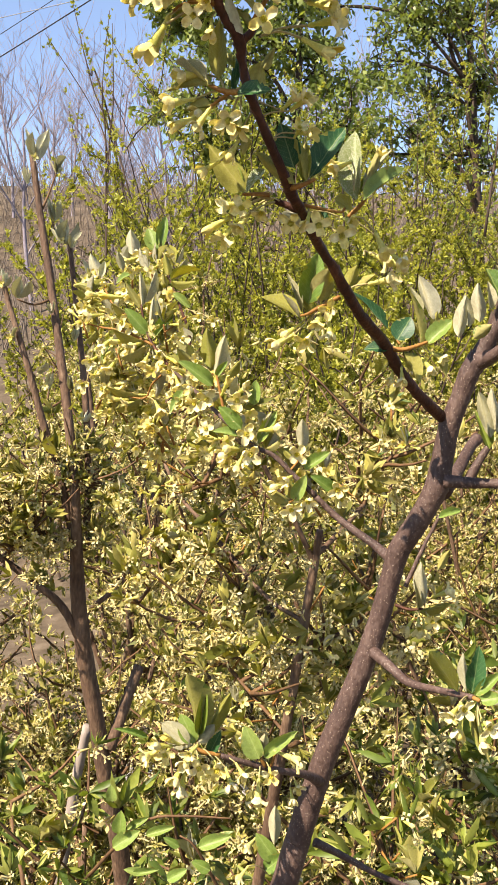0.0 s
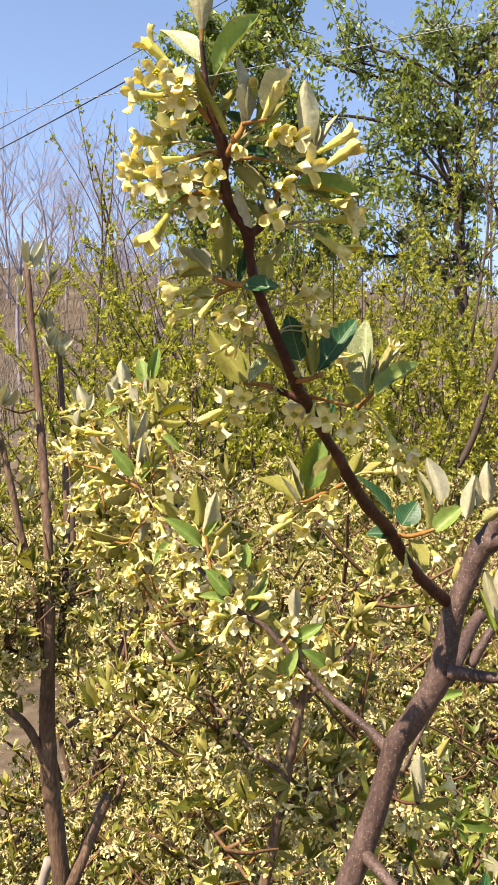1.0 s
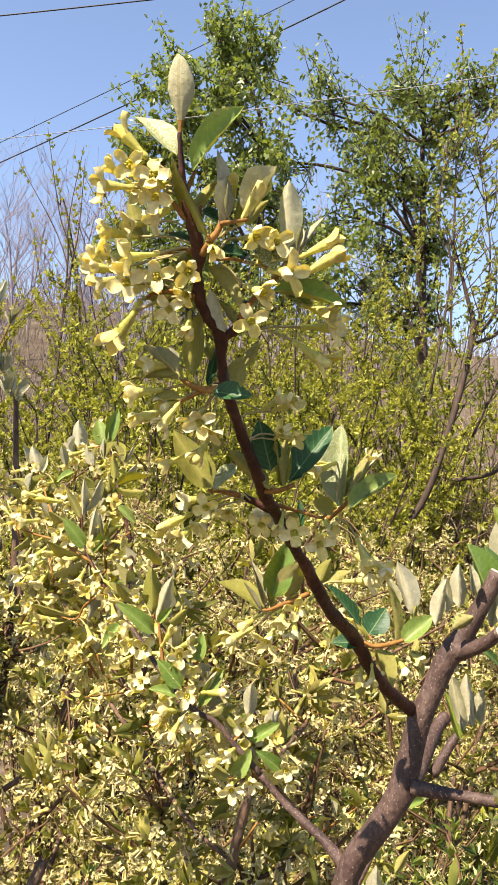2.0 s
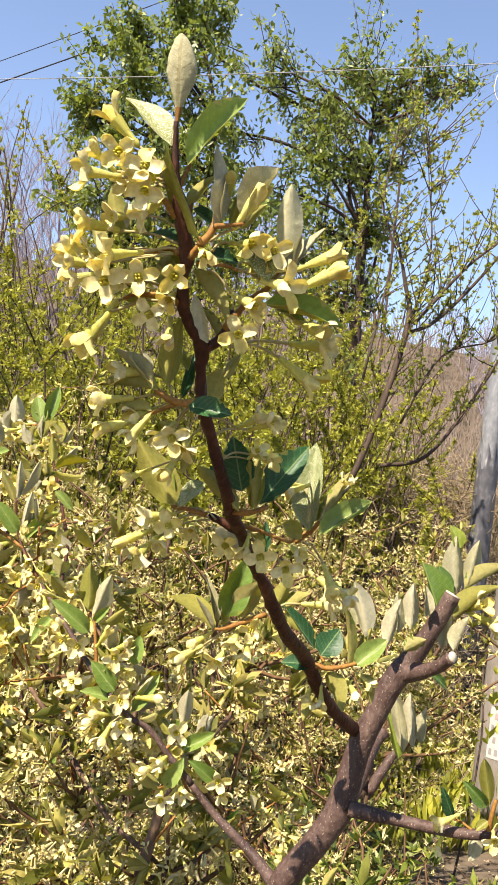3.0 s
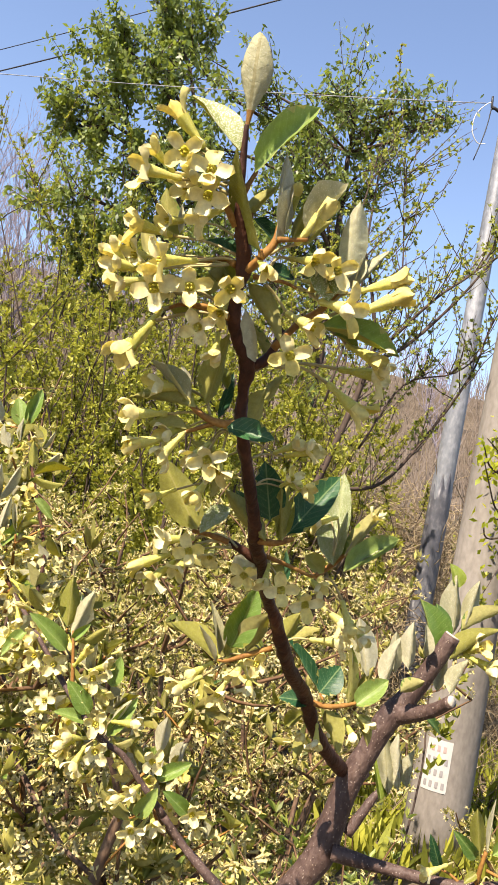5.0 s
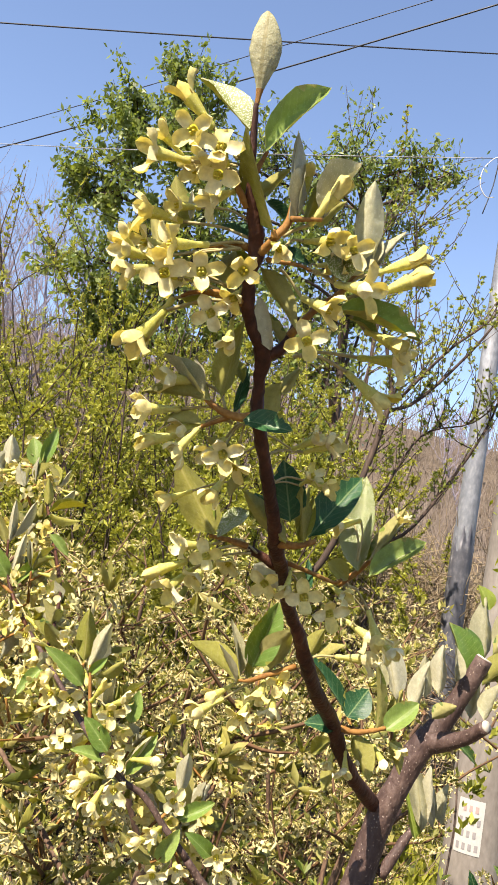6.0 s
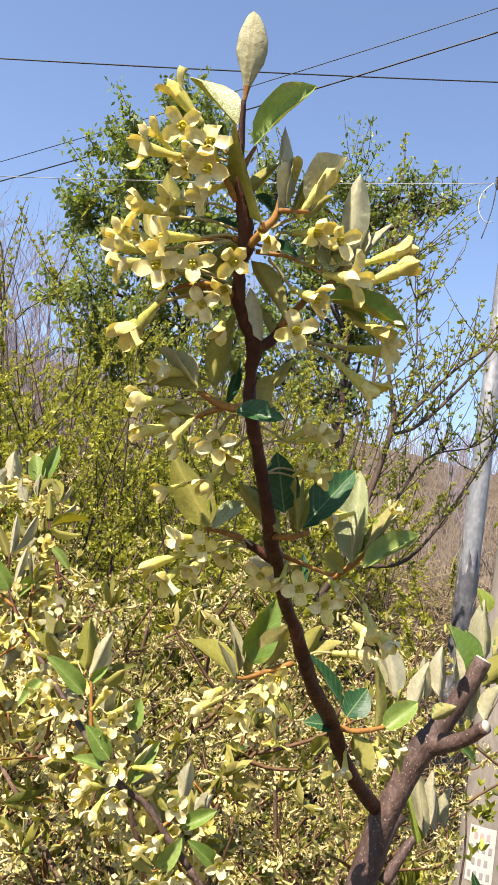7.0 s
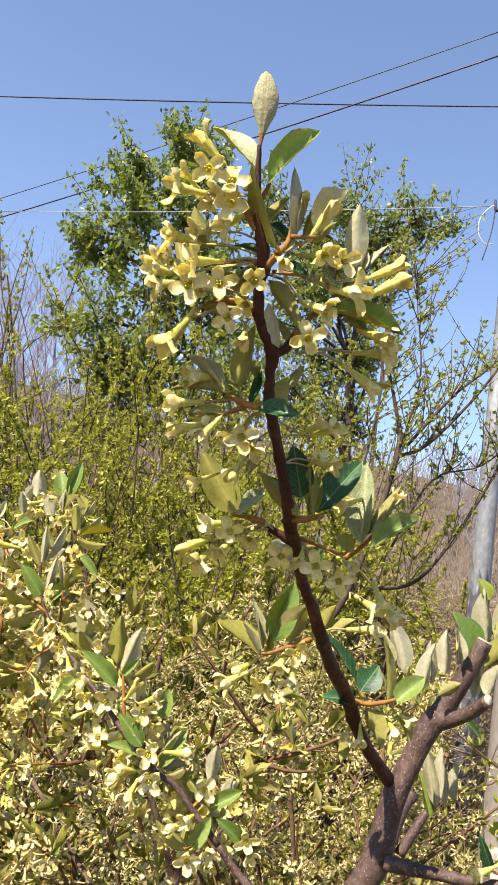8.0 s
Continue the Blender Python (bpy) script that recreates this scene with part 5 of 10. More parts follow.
limb("shoot", [(0.0133, 0.3880, 1.5871, 0.0008), (0.0216, 0.3887, 1.5855, 0.0007), (0.0292, 0.3865, 1.5837, 0.0006), (0.0306, 0.3841, 1.5849, 0.0005)], M_SHOOT, near, 8, 5, 0.06)
limb("shoot", [(0.0333, 0.3967, 1.5836, 0.0011), (0.0387, 0.3952, 1.5887, 0.0009), (0.0426, 0.3929, 1.5943, 0.0006)], M_SHOOT, near, 8, 5, 0.06)
limb("shoot", [(0.0327, 0.4316, 1.5531, 0.0011), (0.0244, 0.4325, 1.5489, 0.0010), (0.0178, 0.4341, 1.5454, 0.0008), (0.0139, 0.4359, 1.5444, 0.0006)], M_SHOOT, near, 8, 5, 0.06)
limb("shoot", [(0.0611, 0.4659, 1.5300, 0.0014), (0.0689, 0.4635, 1.5297, 0.0012), (0.0755, 0.4621, 1.5316, 0.0010), (0.0802, 0.4621, 1.5333, 0.0008)], M_SHOOT, near, 8, 5, 0.06)
limb("shoot", [(0.0662, 0.4629, 1.5322, 0.0007), (0.0646, 0.4640, 1.5345, 0.0004)], M_SHOOT, near, 8, 5, 0.06)
leaf(near, "bud", (-0.0296, 0.3152, 1.6926), (-0.0315, 0.3111, 1.7154), 0.0074, (0.10, 0.90, 0.42))
leaf(near, "scaly", (-0.0301, 0.3159, 1.6864), (-0.0439, 0.3210, 1.7005), 0.0089, (0.20, -0.90, 0.40))
leaf(near, "fresh", (-0.0250, 0.3166, 1.6825), (-0.0120, 0.3180, 1.7060), 0.0067, (-0.19, -0.85, 0.49))
leaf(near, "fold", (-0.0191, 0.3193, 1.6637), (-0.0318, 0.3123, 1.6847), 0.0051, (-0.22, 0.89, 0.41))
leaf(near, "young", (-0.0233, 0.3257, 1.6750), (-0.0169, 0.3276, 1.6850), 0.0036, (0.19, 0.74, 0.64))
leaf(near, "silver", (-0.0158, 0.3188, 1.6676), (-0.0187, 0.3140, 1.6889), 0.0040, (0.35, 0.82, 0.46))
leaf(near, "silver", (-0.0138, 0.3202, 1.6697), (-0.0140, 0.3189, 1.6827), 0.0028, (-0.49, -0.81, 0.32))
leaf(near, "young", (-0.0111, 0.3218, 1.6698), (-0.0084, 0.3219, 1.6833), 0.0032, (0.27, 0.85, 0.45))
leaf(near, "silver", (-0.0073, 0.3210, 1.6706), (0.0012, 0.3218, 1.6875), 0.0053, (-0.62, -0.71, 0.33))
leaf(near, "flat", (-0.0081, 0.3233, 1.6699), (-0.0017, 0.3243, 1.6783), 0.0036, (0.26, 0.72, 0.65))
leaf(near, "dark", (-0.0216, 0.3253, 1.6737), (-0.0133, 0.3282, 1.6706), 0.0045, (-0.18, -0.87, 0.46))
leaf(near, "dark", (-0.0218, 0.3287, 1.6643), (-0.0326, 0.3334, 1.6679), 0.0051, (-0.35, -0.80, 0.49))
leaf(near, "dark", (-0.0152, 0.3301, 1.6631), (-0.0061, 0.3325, 1.6632), 0.0046, (-0.10, -0.87, 0.47))
leaf(near, "young", (-0.0189, 0.3324, 1.6586), (-0.0057, 0.3355, 1.6460), 0.0061, (0.32, 0.79, 0.53))
leaf(near, "pale", (-0.0114, 0.3387, 1.6394), (-0.0170, 0.3363, 1.6526), 0.0043, (-0.63, -0.75, 0.20))
leaf(near, "curl", (-0.0078, 0.3410, 1.6406), (-0.0140, 0.3430, 1.6519), 0.0041, (0.46, 0.71, 0.53))
leaf(near, "pale", (0.0056, 0.3246, 1.6641), (0.0039, 0.3188, 1.6836), 0.0071, (0.39, 0.80, 0.46))
leaf(near, "scaly", (0.0021, 0.3240, 1.6568), (-0.0015, 0.3272, 1.6716), 0.0081, (-0.42, -0.83, 0.38))
leaf(near, "silver", (0.0081, 0.3255, 1.6610), (0.0164, 0.3237, 1.6744), 0.0033, (0.11, 0.77, 0.63))
leaf(near, "silver", (0.0085, 0.3252, 1.6634), (0.0097, 0.3262, 1.6719), 0.0024, (0.01, -0.94, 0.35))
leaf(near, "silver", (0.0064, 0.3268, 1.6617), (0.0145, 0.3264, 1.6708), 0.0030, (0.09, 0.73, 0.68))
leaf(near, "fresh", (0.0020, 0.3283, 1.6510), (0.0260, 0.3282, 1.6496), 0.0058, (-0.20, -0.80, 0.57))
leaf(near, "flat", (0.0063, 0.3327, 1.6510), (0.0165, 0.3351, 1.6494), 0.0031, (-0.10, -0.87, 0.47))
leaf(near, "fresh", (-0.0410, 0.3359, 1.6655), (-0.0449, 0.3382, 1.6797), 0.0067, (0.16, 0.85, 0.51))
leaf(near, "pale", (-0.0393, 0.3343, 1.6677), (-0.0403, 0.3357, 1.6759), 0.0021, (0.03, -0.96, 0.27))
leaf(near, "young", (-0.0462, 0.3383, 1.6613), (-0.0490, 0.3409, 1.6707), 0.0043, (0.27, 0.85, 0.45))
leaf(near, "young", (-0.0292, 0.3368, 1.6541), (-0.0233, 0.3377, 1.6652), 0.0049, (0.22, 0.78, 0.58))
leaf(near, "young", (-0.0246, 0.3376, 1.6579), (-0.0304, 0.3412, 1.6630), 0.0040, (-0.27, -0.85, 0.45))
leaf(near, "young", (-0.0210, 0.3470, 1.6259), (-0.0203, 0.3407, 1.6459), 0.0072, (-0.10, 0.89, 0.45))
leaf(near, "young", (-0.0371, 0.3428, 1.6490), (-0.0300, 0.3415, 1.6485), 0.0040, (0.01, 0.75, 0.67))
leaf(near, "silver", (-0.0251, 0.3518, 1.6258), (-0.0384, 0.3563, 1.6353), 0.0045, (-0.02, -0.88, 0.48))
leaf(near, "tender", (-0.0237, 0.3496, 1.6249), (-0.0412, 0.3567, 1.6269), 0.0048, (-0.00, 0.71, 0.71))
leaf(near, "silver", (-0.0276, 0.3519, 1.6289), (-0.0302, 0.3536, 1.6368), 0.0019, (0.43, 0.78, 0.46))
leaf(near, "dark", (-0.0158, 0.3565, 1.6240), (-0.0136, 0.3576, 1.6390), 0.0033, (0.12, -0.95, 0.28))
leaf(near, "young", (-0.0244, 0.3548, 1.6189), (-0.0352, 0.3598, 1.6189), 0.0039, (-0.00, 0.71, 0.71))
leaf(near, "dark", (-0.0139, 0.3485, 1.6212), (-0.0013, 0.3412, 1.6202), 0.0070, (-0.23, -0.84, 0.48))
leaf(near, "young", (-0.0066, 0.3530, 1.6249), (-0.0047, 0.3547, 1.6352), 0.0076, (-0.10, 0.89, 0.45))
leaf(near, "flat", (-0.0039, 0.3538, 1.6322), (0.0004, 0.3562, 1.6407), 0.0037, (0.29, 0.75, 0.59))
leaf(near, "young", (-0.0152, 0.3544, 1.6327), (-0.0193, 0.3574, 1.6407), 0.0036, (-0.09, -0.91, 0.41))
leaf(near, "young", (-0.0120, 0.3798, 1.5911), (-0.0268, 0.3835, 1.6110), 0.0114, (-0.19, 0.87, 0.46))
leaf(near, "flat", (-0.0122, 0.3848, 1.5920), (-0.0175, 0.3874, 1.6061), 0.0055, (-0.49, -0.81, 0.32))
leaf(near, "scaly", (-0.0030, 0.3783, 1.5999), (-0.0114, 0.3777, 1.5906), 0.0071, (-0.42, -0.78, 0.47))
leaf(near, "young", (0.0086, 0.3712, 1.5920), (-0.0070, 0.3706, 1.6051), 0.0059, (-0.20, 0.83, 0.52))
leaf(near, "dark", (0.0068, 0.3767, 1.5957), (-0.0022, 0.3793, 1.6059), 0.0057, (-0.53, -0.82, 0.23))
leaf(near, "dark", (0.0087, 0.3710, 1.5984), (0.0028, 0.3672, 1.6156), 0.0108, (-0.34, -0.88, 0.33))
leaf(near, "flat", (0.0113, 0.3766, 1.5992), (0.0141, 0.3779, 1.6108), 0.0040, (0.35, 0.82, 0.46))
leaf(near, "young", (0.0136, 0.3702, 1.5931), (0.0090, 0.3663, 1.6092), 0.0052, (0.19, 0.88, 0.43))
leaf(near, "young", (0.0128, 0.3733, 1.5933), (0.0145, 0.3706, 1.6071), 0.0046, (-0.07, -0.94, 0.34))
leaf(near, "dark", (0.0155, 0.3737, 1.5951), (0.0301, 0.3769, 1.6175), 0.0108, (-0.19, -0.85, 0.49))
leaf(near, "scaly", (0.0359, 0.3858, 1.5885), (0.0348, 0.3910, 1.6200), 0.0110, (-0.60, -0.78, 0.21))
leaf(near, "curl", (0.0387, 0.3808, 1.5925), (0.0459, 0.3818, 1.6101), 0.0041, (0.22, 0.78, 0.58))
leaf(near, "silver", (0.0406, 0.3821, 1.5966), (0.0508, 0.3831, 1.6090), 0.0026, (0.22, 0.78, 0.58))
leaf(near, "flat", (0.0376, 0.3872, 1.5919), (0.0436, 0.3892, 1.6016), 0.0034, (-0.10, -0.87, 0.47))
leaf(near, "fresh", (0.0383, 0.3814, 1.5874), (0.0557, 0.3829, 1.6024), 0.0071, (-0.20, -0.78, 0.59))
leaf(near, "scaly", (0.0415, 0.3826, 1.5901), (0.0534, 0.3855, 1.6007), 0.0041, (-0.21, -0.76, 0.61))
leaf(near, "young", (0.0264, 0.3879, 1.5897), (0.0345, 0.3889, 1.5855), 0.0064, (-0.18, -0.87, 0.46))
leaf(near, "pale", (0.0041, 0.3930, 1.5850), (0.0126, 0.3921, 1.5782), 0.0075, (0.03, 0.79, 0.62))
leaf(near, "tender", (0.0205, 0.3931, 1.5767), (0.0166, 0.3936, 1.5887), 0.0049, (0.27, 0.85, 0.45))
leaf(near, "dark", (0.0229, 0.3956, 1.5779), (0.0222, 0.3965, 1.5902), 0.0034, (-0.06, -0.96, 0.26))
leaf(near, "tender", (0.0405, 0.4311, 1.5558), (0.0488, 0.4328, 1.5639), 0.0039, (0.16, 0.71, 0.69))
leaf(near, "dark", (0.0585, 0.4501, 1.5389), (0.0408, 0.4493, 1.5583), 0.0059, (0.15, -0.89, 0.43))
leaf(near, "silver", (0.0831, 0.4626, 1.5449), (0.0756, 0.4647, 1.5680), 0.0086, (0.35, 0.82, 0.46))
leaf(near, "silver", (0.0763, 0.4638, 1.5454), (0.0714, 0.4661, 1.5613), 0.0043, (0.12, -0.95, 0.28))
leaf(near, "fresh", (0.0177, 0.4351, 1.5498), (0.0221, 0.4288, 1.5736), 0.0114, (-0.05, -0.91, 0.42))
leaf(near, "young", (0.0236, 0.4320, 1.5505), (0.0271, 0.4255, 1.5669), 0.0118, (-0.10, 0.89, 0.45))
leaf(near, "young", (0.0141, 0.4377, 1.5437), (-0.0043, 0.4439, 1.5554), 0.0077, (0.09, 0.73, 0.68))
leaf(near, "silver", (0.0144, 0.4374, 1.5463), (0.0070, 0.4388, 1.5650), 0.0039, (0.03, -0.96, 0.27))
leaf(near, "silver", (0.0135, 0.4378, 1.5435), (0.0048, 0.4402, 1.5554), 0.0019, (-0.01, -0.91, 0.42))
leaf(near, "tender", (0.0175, 0.4389, 1.5455), (0.0141, 0.4394, 1.5567), 0.0047, (0.24, 0.82, 0.52))
leaf(near, "young", (0.0366, 0.4307, 1.5577), (0.0405, 0.4320, 1.5679), 0.0064, (0.22, 0.78, 0.58))
leaf(near, "dark", (0.0609, 0.4638, 1.5304), (0.0478, 0.4641, 1.5303), 0.0079, (-0.27, -0.82, 0.50))
leaf(near, "dark", (0.0651, 0.4657, 1.5342), (0.0723, 0.4662, 1.5467), 0.0123, (-0.18, -0.87, 0.46))
leaf(near, "flat", (0.0685, 0.4672, 1.5435), (0.0769, 0.4693, 1.5385), 0.0062, (0.22, 0.78, 0.58))
leaf(near, "fresh", (0.0800, 0.4622, 1.5322), (0.0927, 0.4627, 1.5451), 0.0090, (-0.16, -0.80, 0.57))
leaf(near, "curl", (0.0770, 0.4618, 1.5314), (0.0733, 0.4606, 1.5601), 0.0056, (0.43, 0.78, 0.46))
leaf(near, "young", (0.0829, 0.4635, 1.5348), (0.0855, 0.4646, 1.5492), 0.0052, (0.22, 0.78, 0.58))
leaf(near, "flat", (0.0686, 0.4647, 1.5280), (0.0775, 0.4626, 1.5127), 0.0094, (0.22, 0.78, 0.58))
leaf(near, "tender", (0.0621, 0.4710, 1.5245), (0.0550, 0.4761, 1.5167), 0.0057, (-0.35, -0.80, 0.49))
leaf(near, "young", (0.0681, 0.4807, 1.5140), (0.0646, 0.4825, 1.5021), 0.0054, (0.05, 0.83, 0.56))
leaf(near, "young", (0.0855, 0.4674, 1.5284), (0.0918, 0.4696, 1.5158), 0.0057, (0.24, 0.82, 0.52))
leaf(near, "tender", (-0.0259, 0.3362, 1.6628), (-0.0204, 0.3369, 1.6564), 0.0037, (-0.09, -0.91, 0.41))
leaf(near, "young", (-0.0140, 0.3569, 1.6112), (-0.0215, 0.3597, 1.6165), 0.0043, (0.11, 0.77, 0.63))
leaf(near, "tender", (-0.0093, 0.3597, 1.6072), (-0.0126, 0.3619, 1.6015), 0.0040, (0.05, 0.83, 0.56))
flower(near, "shut", (-0.0458, 0.3180, 1.6917), (-0.76, -0.01, 0.65), 0.0095, 79, (-0.0305, 0.3190, 1.6799))
flower(near, "open", (-0.0436, 0.3145, 1.6819), (-0.43, -0.78, -0.46), 0.0080, 32, (-0.0313, 0.3192, 1.6797))
flower(near, "loose", (-0.0511, 0.3228, 1.6779), (-0.99, -0.15, -0.08), 0.0090, 45, (-0.0301, 0.3206, 1.6765))
flower(near, "wide", (-0.0362, 0.3131, 1.6787), (-0.35, -0.93, 0.06), 0.0082, 88, (-0.0295, 0.3196, 1.6785))
flower(near, "open", (-0.0354, 0.3167, 1.6734), (-0.27, -0.85, -0.45), 0.0080, 83, (-0.0284, 0.3208, 1.6759))
flower(near, "half", (-0.0347, 0.3223, 1.6698), (-0.74, -0.25, -0.63), 0.0076, 67, (-0.0262, 0.3233, 1.6703))
flower(near, "half", (-0.0383, 0.3236, 1.6794), (-0.78, -0.48, -0.39), 0.0078, 3, (-0.0285, 0.3206, 1.6762))
flower(near, "half", (-0.0494, 0.3323, 1.6665), (-0.98, -0.19, 0.00), 0.0086, 59, (-0.0242, 0.3265, 1.6635))
flower(near, "loose", (-0.0422, 0.3267, 1.6573), (-0.92, -0.26, -0.31), 0.0096, 31, (-0.0224, 0.3273, 1.6617))
flower(near, "half", (-0.0532, 0.3351, 1.6557), (-0.89, -0.44, -0.12), 0.0080, 83, (-0.0260, 0.3282, 1.6607))
flower(near, "loose", (-0.0547, 0.3370, 1.6593), (-0.81, -0.27, 0.53), 0.0070, 6, (-0.0260, 0.3282, 1.6607))
flower(near, "wide", (-0.0431, 0.3294, 1.6504), (-0.38, -0.89, -0.24), 0.0086, 20, (-0.0217, 0.3344, 1.6491))
flower(near, "open", (-0.0340, 0.3302, 1.6532), (-0.12, -0.98, -0.14), 0.0082, 14, (-0.0215, 0.3340, 1.6497))
flower(near, "half", (-0.0510, 0.3358, 1.6514), (-0.87, -0.24, -0.43), 0.0080, 47, (-0.0228, 0.3333, 1.6510))
flower(near, "loose", (-0.0242, 0.3229, 1.6533), (-0.04, -0.96, -0.27), 0.0080, 60, (-0.0214, 0.3284, 1.6594))
flower(near, "wide", (-0.0295, 0.3325, 1.6437), (-0.24, -0.88, -0.40), 0.0072, 31, (-0.0203, 0.3350, 1.6480))
flower(near, "half", (-0.0459, 0.3399, 1.6360), (-0.51, -0.20, -0.84), 0.0105, 48, (-0.0208, 0.3346, 1.6486))
flower(near, "shut", (-0.0430, 0.3426, 1.6407), (-0.43, -0.03, -0.90), 0.0090, 69, (-0.0213, 0.3343, 1.6492))
flower(near, "half", (-0.0231, 0.3356, 1.6392), (0.01, -0.40, -0.92), 0.0064, 13, (-0.0193, 0.3357, 1.6468))
flower(near, "half", (-0.0169, 0.3199, 1.6600), (0.39, -0.72, -0.57), 0.0060, 73, (-0.0195, 0.3268, 1.6620))
flower(near, "shut", (-0.0057, 0.3183, 1.6762), (0.46, -0.44, 0.77), 0.0095, 31, (-0.0157, 0.3248, 1.6653))
flower(near, "half", (-0.0124, 0.3229, 1.6818), (-0.07, -0.37, 0.93), 0.0060, 1, (-0.0155, 0.3246, 1.6656))
flower(near, "wide", (-0.0037, 0.3311, 1.6418), (-0.10, -0.97, -0.23), 0.0080, 27, (-0.0104, 0.3423, 1.6385))
flower(near, "loose", (-0.0045, 0.3212, 1.6654), (0.64, -0.76, -0.14), 0.0082, 52, (-0.0146, 0.3259, 1.6630))
flower(near, "open", (0.0021, 0.3208, 1.6645), (0.15, -0.96, -0.22), 0.0070, 35, (-0.0005, 0.3276, 1.6577))
flower(near, "loose", (0.0061, 0.3207, 1.6551), (0.62, -0.75, -0.24), 0.0095, 23, (-0.0072, 0.3273, 1.6591))
flower(near, "shut", (0.0174, 0.3226, 1.6656), (0.84, -0.34, 0.41), 0.0095, 49, (0.0043, 0.3274, 1.6573))
flower(near, "shut", (0.0183, 0.3224, 1.6607), (0.80, -0.34, 0.49), 0.0100, 20, (0.0045, 0.3290, 1.6546))
flower(near, "half", (-0.0012, 0.3264, 1.6498), (0.64, -0.66, -0.39), 0.0090, 9, (-0.0146, 0.3284, 1.6582))
flower(near, "half", (0.0194, 0.3321, 1.6467), (0.79, -0.50, -0.36), 0.0090, 17, (0.0068, 0.3314, 1.6509))
flower(near, "half", (0.0219, 0.3375, 1.6435), (0.89, -0.45, -0.02), 0.0100, 79, (-0.0047, 0.3412, 1.6397))
flower(near, "shut", (0.0187, 0.3401, 1.6336), (0.81, -0.19, -0.55), 0.0100, 79, (-0.0032, 0.3408, 1.6400))
flower(near, "half", (-0.0342, 0.3518, 1.6290), (-0.96, -0.23, -0.13), 0.0090, 56, (-0.0190, 0.3511, 1.6239))
flower(near, "half", (-0.0390, 0.3561, 1.6203), (-0.96, -0.18, -0.22), 0.0090, 16, (-0.0187, 0.3516, 1.6229))
flower(near, "shut", (-0.0364, 0.3564, 1.6123), (-0.93, 0.01, -0.36), 0.0090, 16, (-0.0169, 0.3524, 1.6212))
flower(near, "loose", (-0.0292, 0.3535, 1.6111), (-0.55, -0.20, -0.81), 0.0080, 0, (-0.0160, 0.3527, 1.6206))
flower(near, "half", (-0.0287, 0.3573, 1.6168), (-0.78, -0.40, -0.49), 0.0075, 0, (-0.0170, 0.3522, 1.6217))
flower(near, "open", (-0.0175, 0.3495, 1.6110), (-0.11, -0.92, -0.38), 0.0080, 26, (-0.0134, 0.3524, 1.6208))
flower(near, "loose", (-0.0133, 0.3521, 1.6089), (-0.07, -0.36, -0.93), 0.0072, 27, (-0.0125, 0.3522, 1.6210))
flower(near, "half", (-0.0203, 0.3551, 1.6118), (-0.52, -0.48, -0.70), 0.0074, 21, (-0.0137, 0.3524, 1.6207))
flower(near, "half", (-0.0167, 0.3596, 1.6015), (-0.42, -0.35, -0.84), 0.0072, 21, (-0.0085, 0.3551, 1.6157))
flower(near, "half", (-0.0275, 0.3717, 1.5984), (-0.86, -0.10, -0.51), 0.0070, 37, (-0.0086, 0.3619, 1.6057))
flower(near, "half", (0.0145, 0.3599, 1.6092), (0.75, -0.63, -0.18), 0.0070, 40, (-0.0005, 0.3603, 1.6074))
flower(near, "loose", (0.0105, 0.3614, 1.6118), (0.33, -0.81, 0.49), 0.0060, 25, (-0.0005, 0.3603, 1.6074))
flower(near, "half", (0.0121, 0.3545, 1.6202), (0.70, -0.64, 0.31), 0.0080, 69, (-0.0039, 0.3554, 1.6147))
flower(near, "half", (0.0078, 0.3556, 1.6210), (0.72, -0.52, 0.47), 0.0070, 86, (-0.0063, 0.3527, 1.6194))
flower(near, "half", (0.0275, 0.3819, 1.6014), (-0.89, -0.20, -0.41), 0.0070, 80, (0.0342, 0.3822, 1.5916))
flower(near, "shut", (0.0264, 0.3839, 1.6036), (-0.93, -0.36, -0.02), 0.0060, 26, (0.0342, 0.3822, 1.5916))
flower(near, "half", (0.0449, 0.3804, 1.6060), (0.34, -0.44, 0.83), 0.0060, 23, (0.0378, 0.3815, 1.5923))
flower(near, "shut", (-0.0256, 0.3858, 1.5776), (-0.88, 0.02, -0.48), 0.0090, 88, (-0.0019, 0.3808, 1.5895))
flower(near, "open", (-0.0132, 0.3789, 1.5841), (-0.25, -0.94, -0.22), 0.0076, 25, (-0.0008, 0.3818, 1.5889))
flower(near, "loose", (-0.0209, 0.3878, 1.5737), (-0.65, -0.27, -0.71), 0.0088, 49, (0.0009, 0.3840, 1.5877))
flower(near, "half", (-0.0192, 0.3842, 1.5863), (-0.95, -0.22, -0.22), 0.0086, 38, (-0.0024, 0.3792, 1.5906))
flower(near, "half", (-0.0139, 0.3866, 1.5782), (-0.48, -0.39, -0.78), 0.0076, 2, (0.0001, 0.3825, 1.5885))
flower(near, "half", (-0.0049, 0.3870, 1.5836), (-0.20, -0.65, -0.74), 0.0070, 46, (0.0027, 0.3836, 1.5881))
flower(near, "open", (0.0077, 0.3888, 1.5794), (-0.17, -0.86, -0.47), 0.0078, 53, (0.0094, 0.3883, 1.5858))
flower(near, "open", (0.0195, 0.3830, 1.5774), (-0.08, -0.96, -0.28), 0.0084, 21, (0.0147, 0.3918, 1.5843))
flower(near, "open", (0.0298, 0.3883, 1.5739), (0.06, -0.97, -0.25), 0.0082, 18, (0.0171, 0.3954, 1.5826))
flower(near, "half", (0.0148, 0.3877, 1.5794), (-0.16, -0.60, -0.79), 0.0070, 33, (0.0151, 0.3917, 1.5844))
